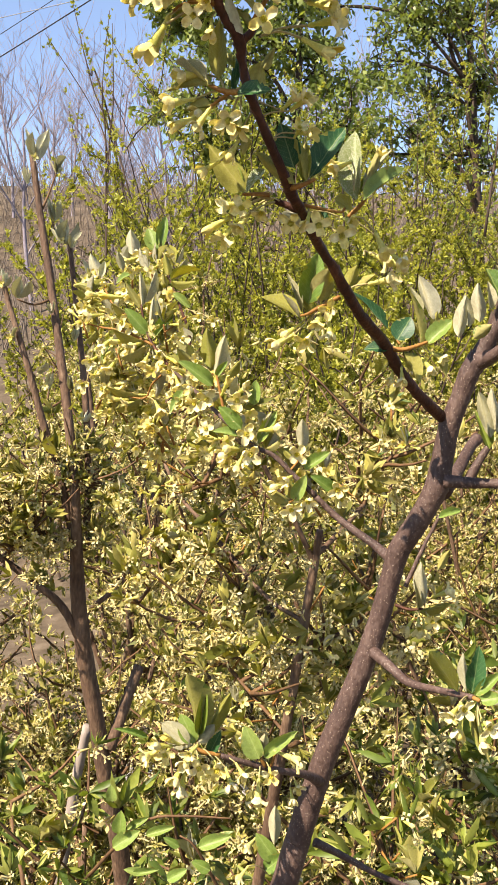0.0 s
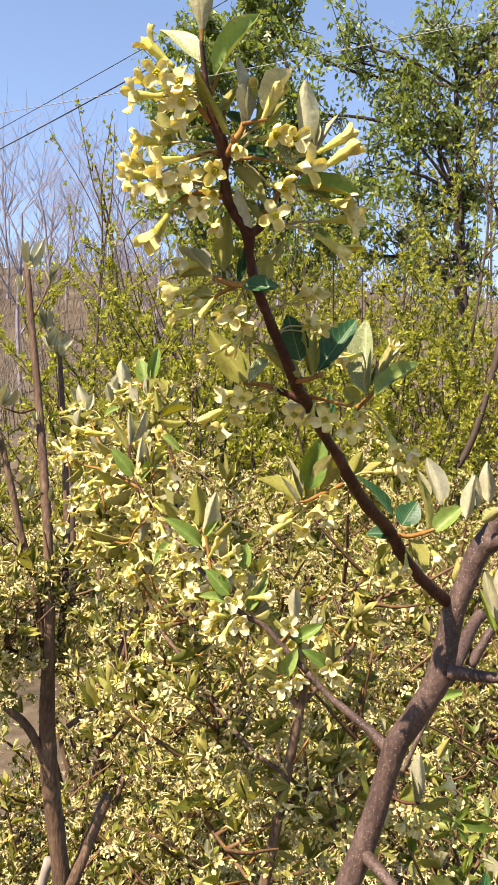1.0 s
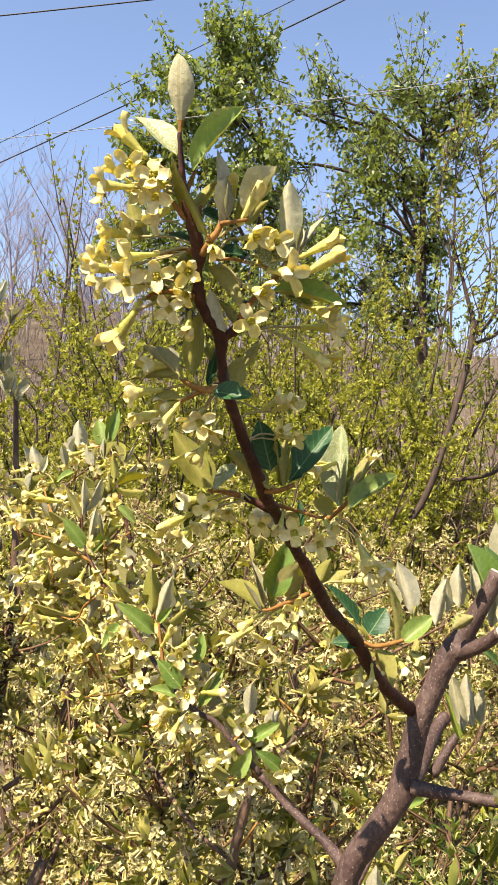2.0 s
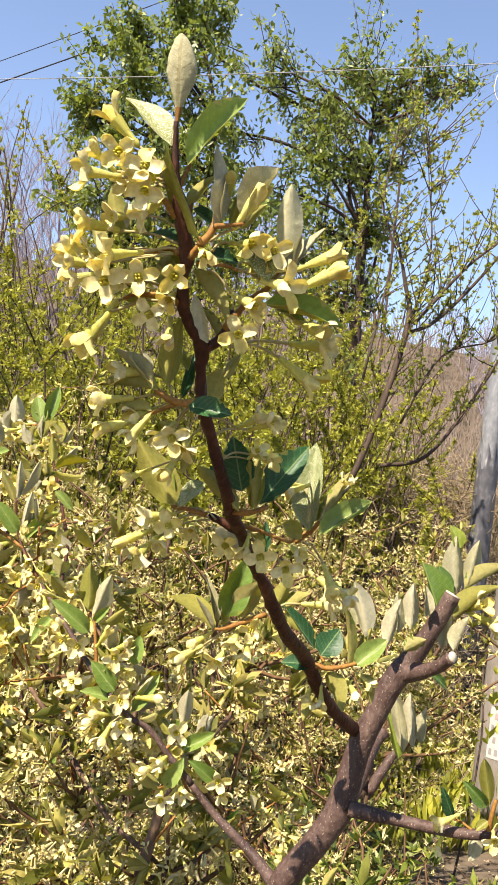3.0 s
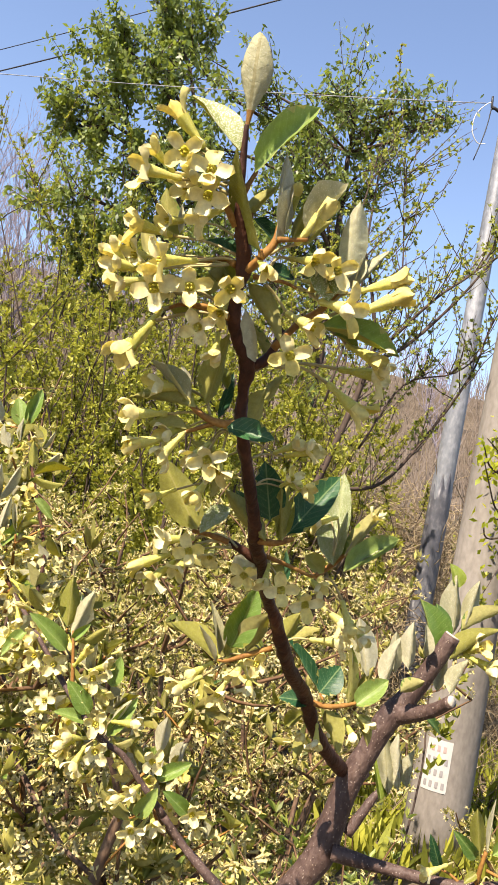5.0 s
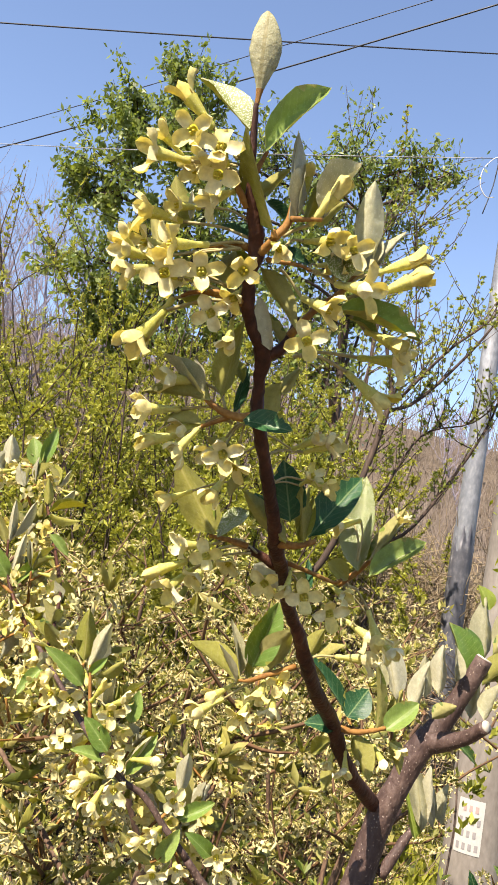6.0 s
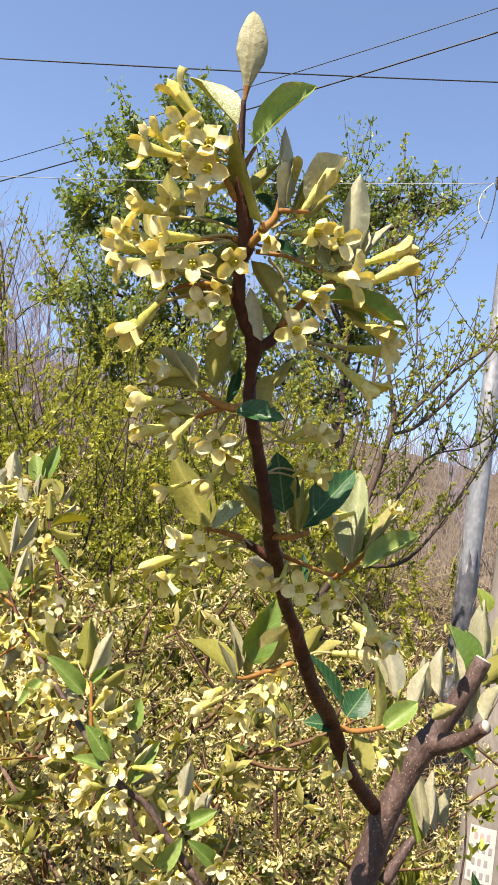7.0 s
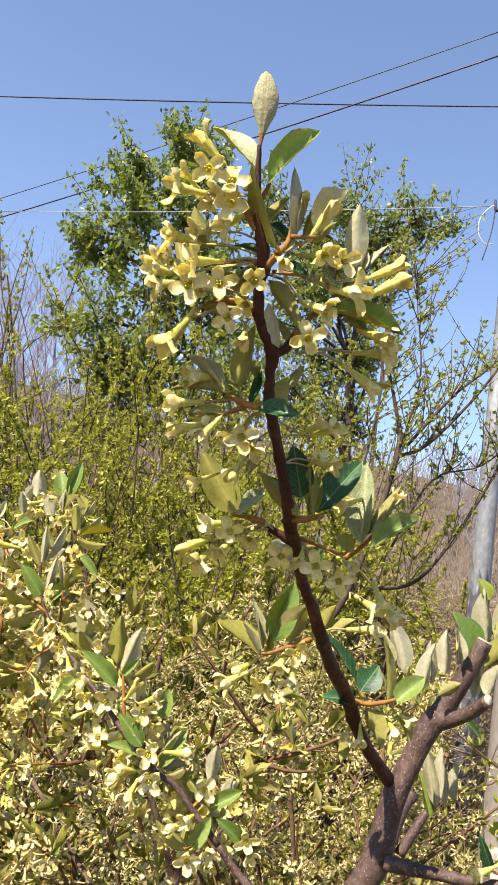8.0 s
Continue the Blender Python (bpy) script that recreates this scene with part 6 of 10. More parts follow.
flower(near, "half", (0.0334, 0.3904, 1.5804), (0.53, -0.74, -0.42), 0.0070, 8, (0.0165, 0.3914, 1.5847))
flower(near, "half", (0.0483, 0.3952, 1.5695), (0.35, -0.34, -0.87), 0.0090, 42, (0.0364, 0.3964, 1.5838))
flower(near, "half", (0.0583, 0.4158, 1.5663), (0.80, -0.49, -0.34), 0.0095, 38, (0.0454, 0.4162, 1.5708))
flower(near, "half", (0.0546, 0.4255, 1.5600), (0.88, -0.46, 0.12), 0.0100, 77, (0.0358, 0.4299, 1.5552))
flower(near, "half", (0.0521, 0.4188, 1.5686), (0.81, -0.39, -0.44), 0.0085, 75, (0.0425, 0.4168, 1.5702))
flower(near, "half", (0.0563, 0.4031, 1.5655), (0.53, -0.50, -0.68), 0.0075, 0, (0.0374, 0.4002, 1.5821))
flower(near, "open", (0.0272, 0.4286, 1.5467), (-0.20, -0.90, -0.39), 0.0078, 76, (0.0306, 0.4331, 1.5520))
flower(near, "half", (0.0220, 0.4347, 1.5417), (-0.25, -0.32, -0.91), 0.0080, 86, (0.0291, 0.4339, 1.5512))
flower(near, "loose", (0.0168, 0.4362, 1.5321), (-0.44, -0.58, -0.68), 0.0084, 43, (0.0277, 0.4360, 1.5493))
flower(near, "half", (0.0033, 0.4423, 1.5315), (-0.83, -0.28, -0.49), 0.0095, 8, (0.0255, 0.4370, 1.5483))
flower(near, "half", (0.0281, 0.4379, 1.5368), (0.06, -0.20, -0.98), 0.0075, 39, (0.0303, 0.4346, 1.5506))
flower(near, "half", (0.0081, 0.4459, 1.5372), (-0.80, -0.18, -0.57), 0.0080, 45, (0.0234, 0.4374, 1.5479))
flower(near, "half", (0.0680, 0.4671, 1.5146), (-0.03, -0.52, -0.86), 0.0074, 39, (0.0651, 0.4690, 1.5269))
flower(near, "half", (0.0817, 0.4648, 1.5202), (0.46, -0.51, -0.73), 0.0074, 61, (0.0721, 0.4660, 1.5301))
flower(near, "half", (0.0751, 0.4695, 1.5203), (0.22, -0.36, -0.91), 0.0070, 89, (0.0678, 0.4674, 1.5286))
flower(near, "half", (0.0634, 0.4735, 1.5151), (-0.29, -0.35, -0.89), 0.0066, 40, (0.0644, 0.4696, 1.5262))
flower(near, "half", (0.0874, 0.4653, 1.5252), (0.73, -0.49, -0.48), 0.0070, 23, (0.0766, 0.4651, 1.5310))
flower(near, "loose", (-0.0494, 0.3371, 1.6598), (-0.82, -0.49, -0.31), 0.0074, 61, (-0.0255, 0.3280, 1.6608))
flower(near, "half", (-0.0385, 0.3403, 1.6539), (-0.63, -0.62, -0.47), 0.0070, 60, (-0.0218, 0.3342, 1.6494))
flower(near, "half", (-0.0245, 0.3313, 1.6486), (-0.37, -0.62, -0.69), 0.0066, 22, (-0.0211, 0.3329, 1.6514))
flower(near, "half", (-0.0499, 0.3262, 1.6845), (-0.81, -0.42, 0.42), 0.0070, 7, (-0.0309, 0.3199, 1.6783))
flower(near, "half", (-0.0405, 0.3282, 1.6786), (-0.71, -0.51, -0.49), 0.0074, 32, (-0.0288, 0.3207, 1.6761))
flower(near, "half", (-0.0428, 0.3321, 1.6698), (-0.82, -0.48, -0.32), 0.0070, 2, (-0.0257, 0.3246, 1.6675))
flower(near, "half", (0.0026, 0.3272, 1.6616), (0.35, -0.90, 0.25), 0.0070, 45, (-0.0056, 0.3274, 1.6588))
flower(near, "half", (-0.0013, 0.3285, 1.6625), (0.40, -0.90, -0.18), 0.0066, 51, (-0.0072, 0.3273, 1.6591))
# side shoots of the pruned stem
limb("stub", [(0.1157, 0.5052, 1.5250, 0.0058), (0.1231, 0.5028, 1.5392, 0.0048), (0.1292, 0.5004, 1.5525, 0.0043), (0.1341, 0.4980, 1.5654, 0.0040)], M_BARK, near, 14, 5, 0.02, "pruned stub")
limb("stub", [(0.1157, 0.5052, 1.5250, 0.0058), (0.1221, 0.4964, 1.5277, 0.0040), (0.1268, 0.4875, 1.5322, 0.0032), (0.1299, 0.4784, 1.5385, 0.0029)], M_BARK, near, 14, 5, 0.02, "pruned stub")
limb("cut_face", [(0.1340, 0.4980, 1.5652, 0.0038), (0.1343, 0.4979, 1.5659, 0.0036)], M_CUT, near, 14, 1, 0, "pale freshly cut wood")
limb("cut_face", [(0.1298, 0.4786, 1.5384, 0.0027), (0.1302, 0.4779, 1.5387, 0.0025)], M_CUT, near, 14, 1, 0, "pale freshly cut wood")
limb("twig", [(0.1021, 0.5305, 1.4490, 0.0054), (0.1147, 0.5512, 1.4593, 0.0042), (0.1279, 0.5719, 1.4740, 0.0036), (0.1338, 0.5772, 1.4792, 0.0040)], M_BARK, near, 10, 5, 0.03)
limb("twig", [(0.0985, 0.5079, 1.4575, 0.0041), (0.1197, 0.5001, 1.4568, 0.0029), (0.1511, 0.4831, 1.4589, 0.0026), (0.1785, 0.4698, 1.4678, 0.0024), (0.2052, 0.4567, 1.4767, 0.0021), (0.2343, 0.4432, 1.4827, 0.0018)], M_BARK, near, 12, 6, 0.02)
leaf(near, "silver", (0.1101, 0.5003, 1.5440), (0.1073, 0.4996, 1.5623), 0.0066, (0.42, 0.92, 0.11))
leaf(near, "silver", (0.1158, 0.4987, 1.5466), (0.1145, 0.4975, 1.5683), 0.0083, (0.23, 0.97, 0.07))
leaf(near, "silver", (0.1217, 0.4969, 1.5535), (0.1187, 0.4965, 1.5687), 0.0055, (-0.04, -1.02, -0.03))
leaf(near, "fold", (0.1332, 0.5139, 1.5568), (0.1235, 0.5145, 1.5790), 0.0139, (0.01, -1.05, 0.19))
leaf(near, "flat", (0.1406, 0.5217, 1.5636), (0.1345, 0.5221, 1.5780), 0.0089, (-0.27, -0.98, 0.12))
leaf(near, "silver", (0.1449, 0.5205, 1.5651), (0.1417, 0.5193, 1.5937), 0.0112, (0.23, 0.97, 0.07))
leaf(near, "flat", (0.1457, 0.5237, 1.5882), (0.1394, 0.5244, 1.5992), 0.0078, (-0.08, -1.02, 0.17))
leaf(near, "silver", (0.1496, 0.5192, 1.5691), (0.1526, 0.5167, 1.5932), 0.0083, (0.42, 0.92, 0.11))
leaf(near, "flat", (0.1481, 0.5196, 1.5672), (0.1677, 0.5138, 1.5844), 0.0106, (0.02, 0.99, 0.54))
leaf(near, "flat", (0.1415, 0.5122, 1.5530), (0.1599, 0.5065, 1.5735), 0.0121, (0.04, 0.99, 0.44))
leaf(near, "silver", (0.1346, 0.5050, 1.5378), (0.1360, 0.5031, 1.5591), 0.0073, (0.32, 0.95, 0.09))
leaf(near, "silver", (0.1365, 0.4945, 1.5391), (0.1419, 0.4921, 1.5559), 0.0083, (0.09, 0.99, 0.24))
leaf(near, "curl", (0.1107, 0.4907, 1.5368), (0.1193, 0.4882, 1.5446), 0.0070, (0.11, 0.96, 0.56))
leaf(near, "curl", (0.1293, 0.5020, 1.5266), (0.1390, 0.5003, 1.5199), 0.0050, (-0.13, -1.03, 0.36))
leaf(near, "silver", (0.1027, 0.4925, 1.5376), (0.1066, 0.4899, 1.5605), 0.0076, (0.18, 0.97, 0.27))
leaf(near, "silver", (0.1302, 0.5301, 1.4812), (0.1227, 0.5298, 1.5085), 0.0094, (0.39, 0.92, 0.21))
leaf(near, "silver", (0.1356, 0.5307, 1.4832), (0.1310, 0.5298, 1.5104), 0.0089, (0.11, 0.99, 0.15))
leaf(near, "silver", (0.1405, 0.5323, 1.4849), (0.1411, 0.5309, 1.5036), 0.0084, (0.01, 1.02, 0.12))
leaf(near, "flat", (0.1335, 0.5452, 1.4738), (0.1250, 0.5454, 1.4976), 0.0077, (0.04, -1.04, 0.09))
flower(near, "half", (0.1530, 0.5079, 1.5615), (0.25, -0.80, 0.35), 0.0119, 20, (0.1441, 0.5107, 1.5523))
flower(near, "half", (0.1591, 0.5072, 1.5535), (0.76, -0.57, -0.25), 0.0130, 20, (0.1434, 0.5111, 1.5493))
limb("twig", [(0.1215, 0.5536, 1.4523, 0.0033), (0.1276, 0.5535, 1.4634, 0.0027), (0.1321, 0.5550, 1.4704, 0.0024), (0.1358, 0.5558, 1.4752, 0.0018)], M_BARK, near, 8, 5, 0.03)
# shoots along the level twig
limb("shoot", [(0.1571, 0.4801, 1.4598, 0.0013), (0.1565, 0.4771, 1.4697, 0.0011), (0.1572, 0.4760, 1.4774, 0.0009)], M_SHOOT, near, 8, 4, 0.04)
limb("shoot", [(0.1589, 0.4760, 1.4696, 0.0008), (0.1621, 0.4713, 1.4692, 0.0006), (0.1643, 0.4693, 1.4681, 0.0006)], M_SHOOT, near, 8, 4, 0.04)
limb("shoot", [(0.1877, 0.4653, 1.4707, 0.0013), (0.1891, 0.4601, 1.4812, 0.0011), (0.1895, 0.4597, 1.4940, 0.0009)], M_SHOOT, near, 8, 4, 0.04)
limb("shoot", [(0.1891, 0.4601, 1.4812, 0.0009), (0.1932, 0.4575, 1.4879, 0.0007), (0.1951, 0.4591, 1.4970, 0.0007)], M_SHOOT, near, 8, 4, 0.04)
limb("shoot", [(0.1883, 0.4621, 1.4762, 0.0008), (0.1835, 0.4610, 1.4657, 0.0006), (0.1806, 0.4607, 1.4593, 0.0006)], M_SHOOT, near, 8, 4, 0.04)
limb("shoot", [(0.1834, 0.4632, 1.4663, 0.0008), (0.1800, 0.4654, 1.4604, 0.0006), (0.1786, 0.4664, 1.4567, 0.0006)], M_SHOOT, near, 8, 4, 0.04)
limb("shoot", [(0.1517, 0.4827, 1.4598, 0.0008), (0.1469, 0.4848, 1.4628, 0.0006), (0.1440, 0.4885, 1.4631, 0.0006)], M_SHOOT, near, 8, 4, 0.04)
limb("shoot", [(0.2098, 0.4545, 1.4779, 0.0012), (0.2141, 0.4522, 1.4818, 0.0010)], M_SHOOT, near, 8, 4, 0.04)
limb("shoot", [(0.2304, 0.4446, 1.4853, 0.0012), (0.2330, 0.4433, 1.4874, 0.0010)], M_SHOOT, near, 8, 4, 0.04)
leaf(near, "young", (0.1543, 0.4753, 1.4744), (0.1481, 0.4738, 1.4966), 0.0066, (0.43, 0.88, -0.19))
leaf(near, "silver", (0.1589, 0.4776, 1.4759), (0.1582, 0.4761, 1.4996), 0.0027, (0.38, 0.89, -0.25))
leaf(near, "fresh", (0.1588, 0.4730, 1.4771), (0.1714, 0.4686, 1.4915), 0.0063, (-0.49, -0.81, 0.32))
leaf(near, "flat", (0.1541, 0.4778, 1.4737), (0.1410, 0.4758, 1.4840), 0.0061, (-0.57, -0.76, 0.29))
leaf(near, "dark", (0.1438, 0.4887, 1.4631), (0.1340, 0.4842, 1.4786), 0.0051, (-0.61, -0.75, 0.23))
leaf(near, "young", (0.1543, 0.4761, 1.4678), (0.1488, 0.4752, 1.4633), 0.0042, (-0.53, -0.81, 0.26))
leaf(near, "silver", (0.1566, 0.4898, 1.4559), (0.1526, 0.4880, 1.4449), 0.0068, (0.48, 0.86, -0.18))
leaf(near, "young", (0.1905, 0.4614, 1.4945), (0.1851, 0.4628, 1.5155), 0.0116, (0.43, 0.88, -0.19))
leaf(near, "silver", (0.1962, 0.4608, 1.4970), (0.1998, 0.4588, 1.5161), 0.0063, (0.38, 0.90, -0.20))
leaf(near, "young", (0.1893, 0.4557, 1.4896), (0.1975, 0.4523, 1.4975), 0.0088, (0.49, 0.83, -0.28))
leaf(near, "tender", (0.1880, 0.4569, 1.4844), (0.1798, 0.4579, 1.4877), 0.0047, (0.53, 0.81, -0.26))
leaf(near, "fresh", (0.1808, 0.4606, 1.4594), (0.1860, 0.4578, 1.4794), 0.0099, (-0.49, -0.83, 0.28))
leaf(near, "fresh", (0.1913, 0.4577, 1.4834), (0.2020, 0.4497, 1.4861), 0.0073, (-0.53, -0.75, 0.39))
leaf(near, "curl", (0.1789, 0.4663, 1.4567), (0.1704, 0.4654, 1.4740), 0.0031, (0.43, 0.88, -0.19))
leaf(near, "fresh", (0.1912, 0.4659, 1.4920), (0.1770, 0.4647, 1.4986), 0.0040, (-0.53, -0.79, 0.31))
leaf(near, "young", (0.2104, 0.4540, 1.4807), (0.2150, 0.4540, 1.4943), 0.0078, (0.44, 0.87, -0.24))
leaf(near, "fresh", (0.2133, 0.4529, 1.4783), (0.2206, 0.4446, 1.4881), 0.0068, (-0.53, -0.77, 0.35))
leaf(near, "silver", (0.2174, 0.4554, 1.4809), (0.2199, 0.4548, 1.4999), 0.0058, (0.43, 0.88, -0.19))
leaf(near, "dark", (0.2189, 0.4532, 1.4742), (0.2280, 0.4453, 1.4706), 0.0073, (-0.49, -0.83, 0.28))
leaf(near, "young", (0.2312, 0.4441, 1.4869), (0.2379, 0.4414, 1.5029), 0.0078, (0.44, 0.87, -0.24))
leaf(near, "fresh", (0.2340, 0.4431, 1.4850), (0.2458, 0.4363, 1.4915), 0.0067, (-0.53, -0.77, 0.35))
flower(near, "half", (0.1357, 0.4816, 1.4639), (-0.90, -0.14, -0.41), 0.0090, 51, (0.1473, 0.4841, 1.4663))
flower(near, "half", (0.1368, 0.4872, 1.4506), (-0.40, -0.32, -0.86), 0.0070, 11, (0.1414, 0.4931, 1.4562))
flower(near, "open", (0.1545, 0.4677, 1.4617), (-0.28, -0.89, -0.36), 0.0076, 2, (0.1596, 0.4737, 1.4669))
flower(near, "half", (0.1649, 0.4651, 1.4637), (0.20, -0.61, -0.76), 0.0086, 7, (0.1632, 0.4743, 1.4681))
flower(near, "open", (0.1701, 0.4636, 1.4557), (-0.06, -0.90, -0.43), 0.0076, 84, (0.1651, 0.4734, 1.4682))
flower(near, "loose", (0.1700, 0.4679, 1.4578), (-0.22, -0.61, -0.76), 0.0074, 65, (0.1667, 0.4773, 1.4668))
flower(near, "half", (0.1697, 0.4632, 1.4825), (-0.90, -0.01, -0.44), 0.0100, 28, (0.1860, 0.4639, 1.4910))
flower(near, "shut", (0.1706, 0.4655, 1.4787), (-0.95, 0.08, -0.31), 0.0095, 11, (0.1884, 0.4662, 1.4809))
flower(near, "open", (0.1857, 0.4514, 1.4816), (-0.31, -0.91, -0.27), 0.0076, 54, (0.1900, 0.4581, 1.4852))
flower(near, "half", (0.2005, 0.4506, 1.4682), (0.19, -0.41, -0.89), 0.0086, 56, (0.1995, 0.4592, 1.4775))
flower(near, "loose", (0.2135, 0.4438, 1.4774), (0.09, -0.85, -0.52), 0.0080, 14, (0.2140, 0.4524, 1.4804))
flower(near, "half", (0.2096, 0.4510, 1.4689), (-0.10, -0.32, -0.94), 0.0080, 84, (0.2148, 0.4568, 1.4785))
flower(near, "open", (0.2348, 0.4349, 1.4808), (-0.19, -0.92, -0.34), 0.0080, 54, (0.2340, 0.4431, 1.4850))
# flowering side branch and the shoots low on the stem
limb("twig", [(0.0760, 0.5430, 1.4041, 0.0039), (0.0654, 0.5583, 1.4128, 0.0028), (0.0534, 0.5654, 1.4211, 0.0024), (0.0409, 0.5706, 1.4305, 0.0021), (0.0294, 0.5719, 1.4420, 0.0019)], M_BARK, near, 12, 5, 0.04)
limb("twig", [(0.0294, 0.5724, 1.4420, 0.0019), (0.0150, 0.5743, 1.4557, 0.0017), (0.0026, 0.5759, 1.4680, 0.0016), (-0.0098, 0.5772, 1.4739, 0.0016), (-0.0283, 0.5847, 1.4898, 0.0015), (-0.0529, 0.6306, 1.5113, 0.0014), (-0.0761, 0.6810, 1.5302, 0.0013)], M_BARK, near, 12, 5, 0.04)
limb("twig", [(-0.0761, 0.6810, 1.5302, 0.0013), (-0.0909, 0.6966, 1.5484, 0.0012), (-0.0978, 0.7029, 1.5648, 0.0010), (-0.1005, 0.7046, 1.5800, 0.0008)], M_TWIG, near, 8, 5, 0.06)
limb("twig", [(-0.0603, 0.6474, 1.5181, 0.0013), (-0.0606, 0.6822, 1.5517, 0.0012), (-0.0702, 0.7232, 1.5765, 0.0012), (-0.0845, 0.7743, 1.6070, 0.0011), (-0.0957, 0.8055, 1.6385, 0.0009)], M_TWIG, near, 8, 5, 0.06)
limb("shoot", [(-0.0291, 0.5851, 1.4906, 0.0011), (-0.0321, 0.5871, 1.5058, 0.0010), (-0.0358, 0.5896, 1.5244, 0.0008)], M_SHOOT, near, 8, 5, 0.06)
limb("shoot", [(-0.0899, 0.6956, 1.5475, 0.0011), (-0.1138, 0.7086, 1.5592, 0.0010), (-0.1340, 0.7161, 1.5634, 0.0008), (-0.1487, 0.7215, 1.5676, 0.0007)], M_SHOOT, near, 8, 5, 0.06)
limb("shoot", [(-0.0996, 0.7037, 1.5667, 0.0009), (-0.1219, 0.7124, 1.5787, 0.0008), (-0.1449, 0.7727, 1.6100, 0.0007)], M_SHOOT, near, 8, 5, 0.06)
limb("shoot", [(-0.0952, 0.8012, 1.6367, 0.0009), (-0.1086, 0.8106, 1.6374, 0.0008), (-0.1219, 0.8110, 1.6355, 0.0007)], M_SHOOT, near, 8, 5, 0.06)
limb("shoot", [(-0.0761, 0.6810, 1.5293, 0.0009), (-0.0910, 0.6953, 1.5177, 0.0008), (-0.0988, 0.7007, 1.5063, 0.0007), (-0.1245, 0.7104, 1.5118, 0.0007)], M_SHOOT, near, 8, 5, 0.06)
limb("shoot", [(0.0121, 0.5746, 1.4579, 0.0009), (0.0186, 0.5744, 1.4655, 0.0008), (0.0223, 0.5743, 1.4710, 0.0008)], M_SHOOT, near, 8, 5, 0.06)
limb("shoot", [(0.0222, 0.5734, 1.4499, 0.0009), (0.0171, 0.5735, 1.4419, 0.0008), (0.0120, 0.5738, 1.4382, 0.0008)], M_SHOOT, near, 8, 5, 0.06)
limb("shoot", [(-0.0649, 0.7030, 1.5700, 0.0008), (-0.0815, 0.6921, 1.5568, 0.0007)], M_SHOOT, near, 8, 5, 0.06)
limb("shoot", [(-0.0856, 0.7843, 1.6074, 0.0007), (-0.0866, 0.7845, 1.6114, 0.0006)], M_SHOOT, near, 8, 5, 0.06)
limb("twig", [(0.0294, 0.5365, 1.2712, 0.0036), (0.0198, 0.5217, 1.2816, 0.0024), (0.0061, 0.5068, 1.2898, 0.0020), (-0.0133, 0.4969, 1.2984, 0.0017), (-0.0290, 0.4919, 1.3049, 0.0014)], M_BARK, near, 12, 5, 0.04)
limb("shoot", [(-0.0290, 0.4919, 1.3049, 0.0014), (-0.0410, 0.4908, 1.3085, 0.0012), (-0.0416, 0.4921, 1.3157, 0.0010)], M_SHOOT, near, 8, 5, 0.06)
limb("shoot", [(-0.0037, 0.4999, 1.2953, 0.0012), (-0.0066, 0.4981, 1.3012, 0.0010)], M_SHOOT, near, 8, 5, 0.06)
limb("shoot", [(-0.0005, 0.5000, 1.2953, 0.0009), (0.0021, 0.4984, 1.3038, 0.0007)], M_SHOOT, near, 8, 5, 0.06)
limb("twig", [(0.0283, 0.5642, 1.2192, 0.0030), (0.0439, 0.5691, 1.2093, 0.0022), (0.0666, 0.5738, 1.1945, 0.0019), (0.0925, 0.5738, 1.1833, 0.0019)], M_BARK, near, 12, 5, 0.04)
limb("twig", [(0.0182, 0.5667, 1.2112, 0.0016), (0.0090, 0.5683, 1.2058, 0.0013), (0.0021, 0.5682, 1.2065, 0.0011)], M_TWIG, near, 8, 5, 0.06)
limb("twig", [(0.0608, 0.5306, 1.3532, 0.0039), (0.0695, 0.5155, 1.3481, 0.0029), (0.0775, 0.5034, 1.3432, 0.0025), (0.0874, 0.4876, 1.3445, 0.0021), (0.0975, 0.4709, 1.3472, 0.0018), (0.1043, 0.4590, 1.3490, 0.0016)], M_BARK, near, 12, 5, 0.04)
limb("shoot", [(0.1043, 0.4590, 1.3490, 0.0012), (0.1071, 0.4561, 1.3482, 0.0010)], M_SHOOT, near, 8, 5, 0.06)
limb("twig", [(0.0869, 0.5724, 1.3835, 0.0015), (0.0957, 0.5734, 1.4031, 0.0013), (0.1030, 0.5741, 1.4176, 0.0012), (0.1090, 0.5718, 1.4303, 0.0010)], M_BARK, near, 12, 5, 0.04)
limb("twig", [(0.0796, 0.5668, 1.3730, 0.0012), (0.0878, 0.5618, 1.3712, 0.0010), (0.0951, 0.5570, 1.3730, 0.0008)], M_TWIG, near, 8, 5, 0.06)
leaf(near, "fresh", (0.0157, 0.5735, 1.4390), (0.0224, 0.5690, 1.4558), 0.0087, (-0.10, -0.90, 0.42))
leaf(near, "blunt", (0.0131, 0.5738, 1.4404), (0.0111, 0.5779, 1.4543), 0.0073, (0.31, 0.88, -0.36))
leaf(near, "fresh", (0.0410, 0.5715, 1.4450), (0.0261, 0.5653, 1.4564), 0.0080, (-0.20, -0.86, 0.46))
leaf(near, "flat", (0.0135, 0.5736, 1.4375), (-0.0062, 0.5743, 1.4499), 0.0073, (0.20, 0.84, -0.50))
leaf(near, "silver", (0.0205, 0.5745, 1.4710), (0.0206, 0.5684, 1.4915), 0.0080, (0.10, 0.92, -0.38))
leaf(near, "fresh", (0.0222, 0.5738, 1.4594), (0.0372, 0.5695, 1.4712), 0.0080, (-0.15, -0.85, 0.51))
leaf(near, "young", (0.0157, 0.5747, 1.4666), (0.0071, 0.5788, 1.4737), 0.0051, (0.20, 0.86, -0.46))
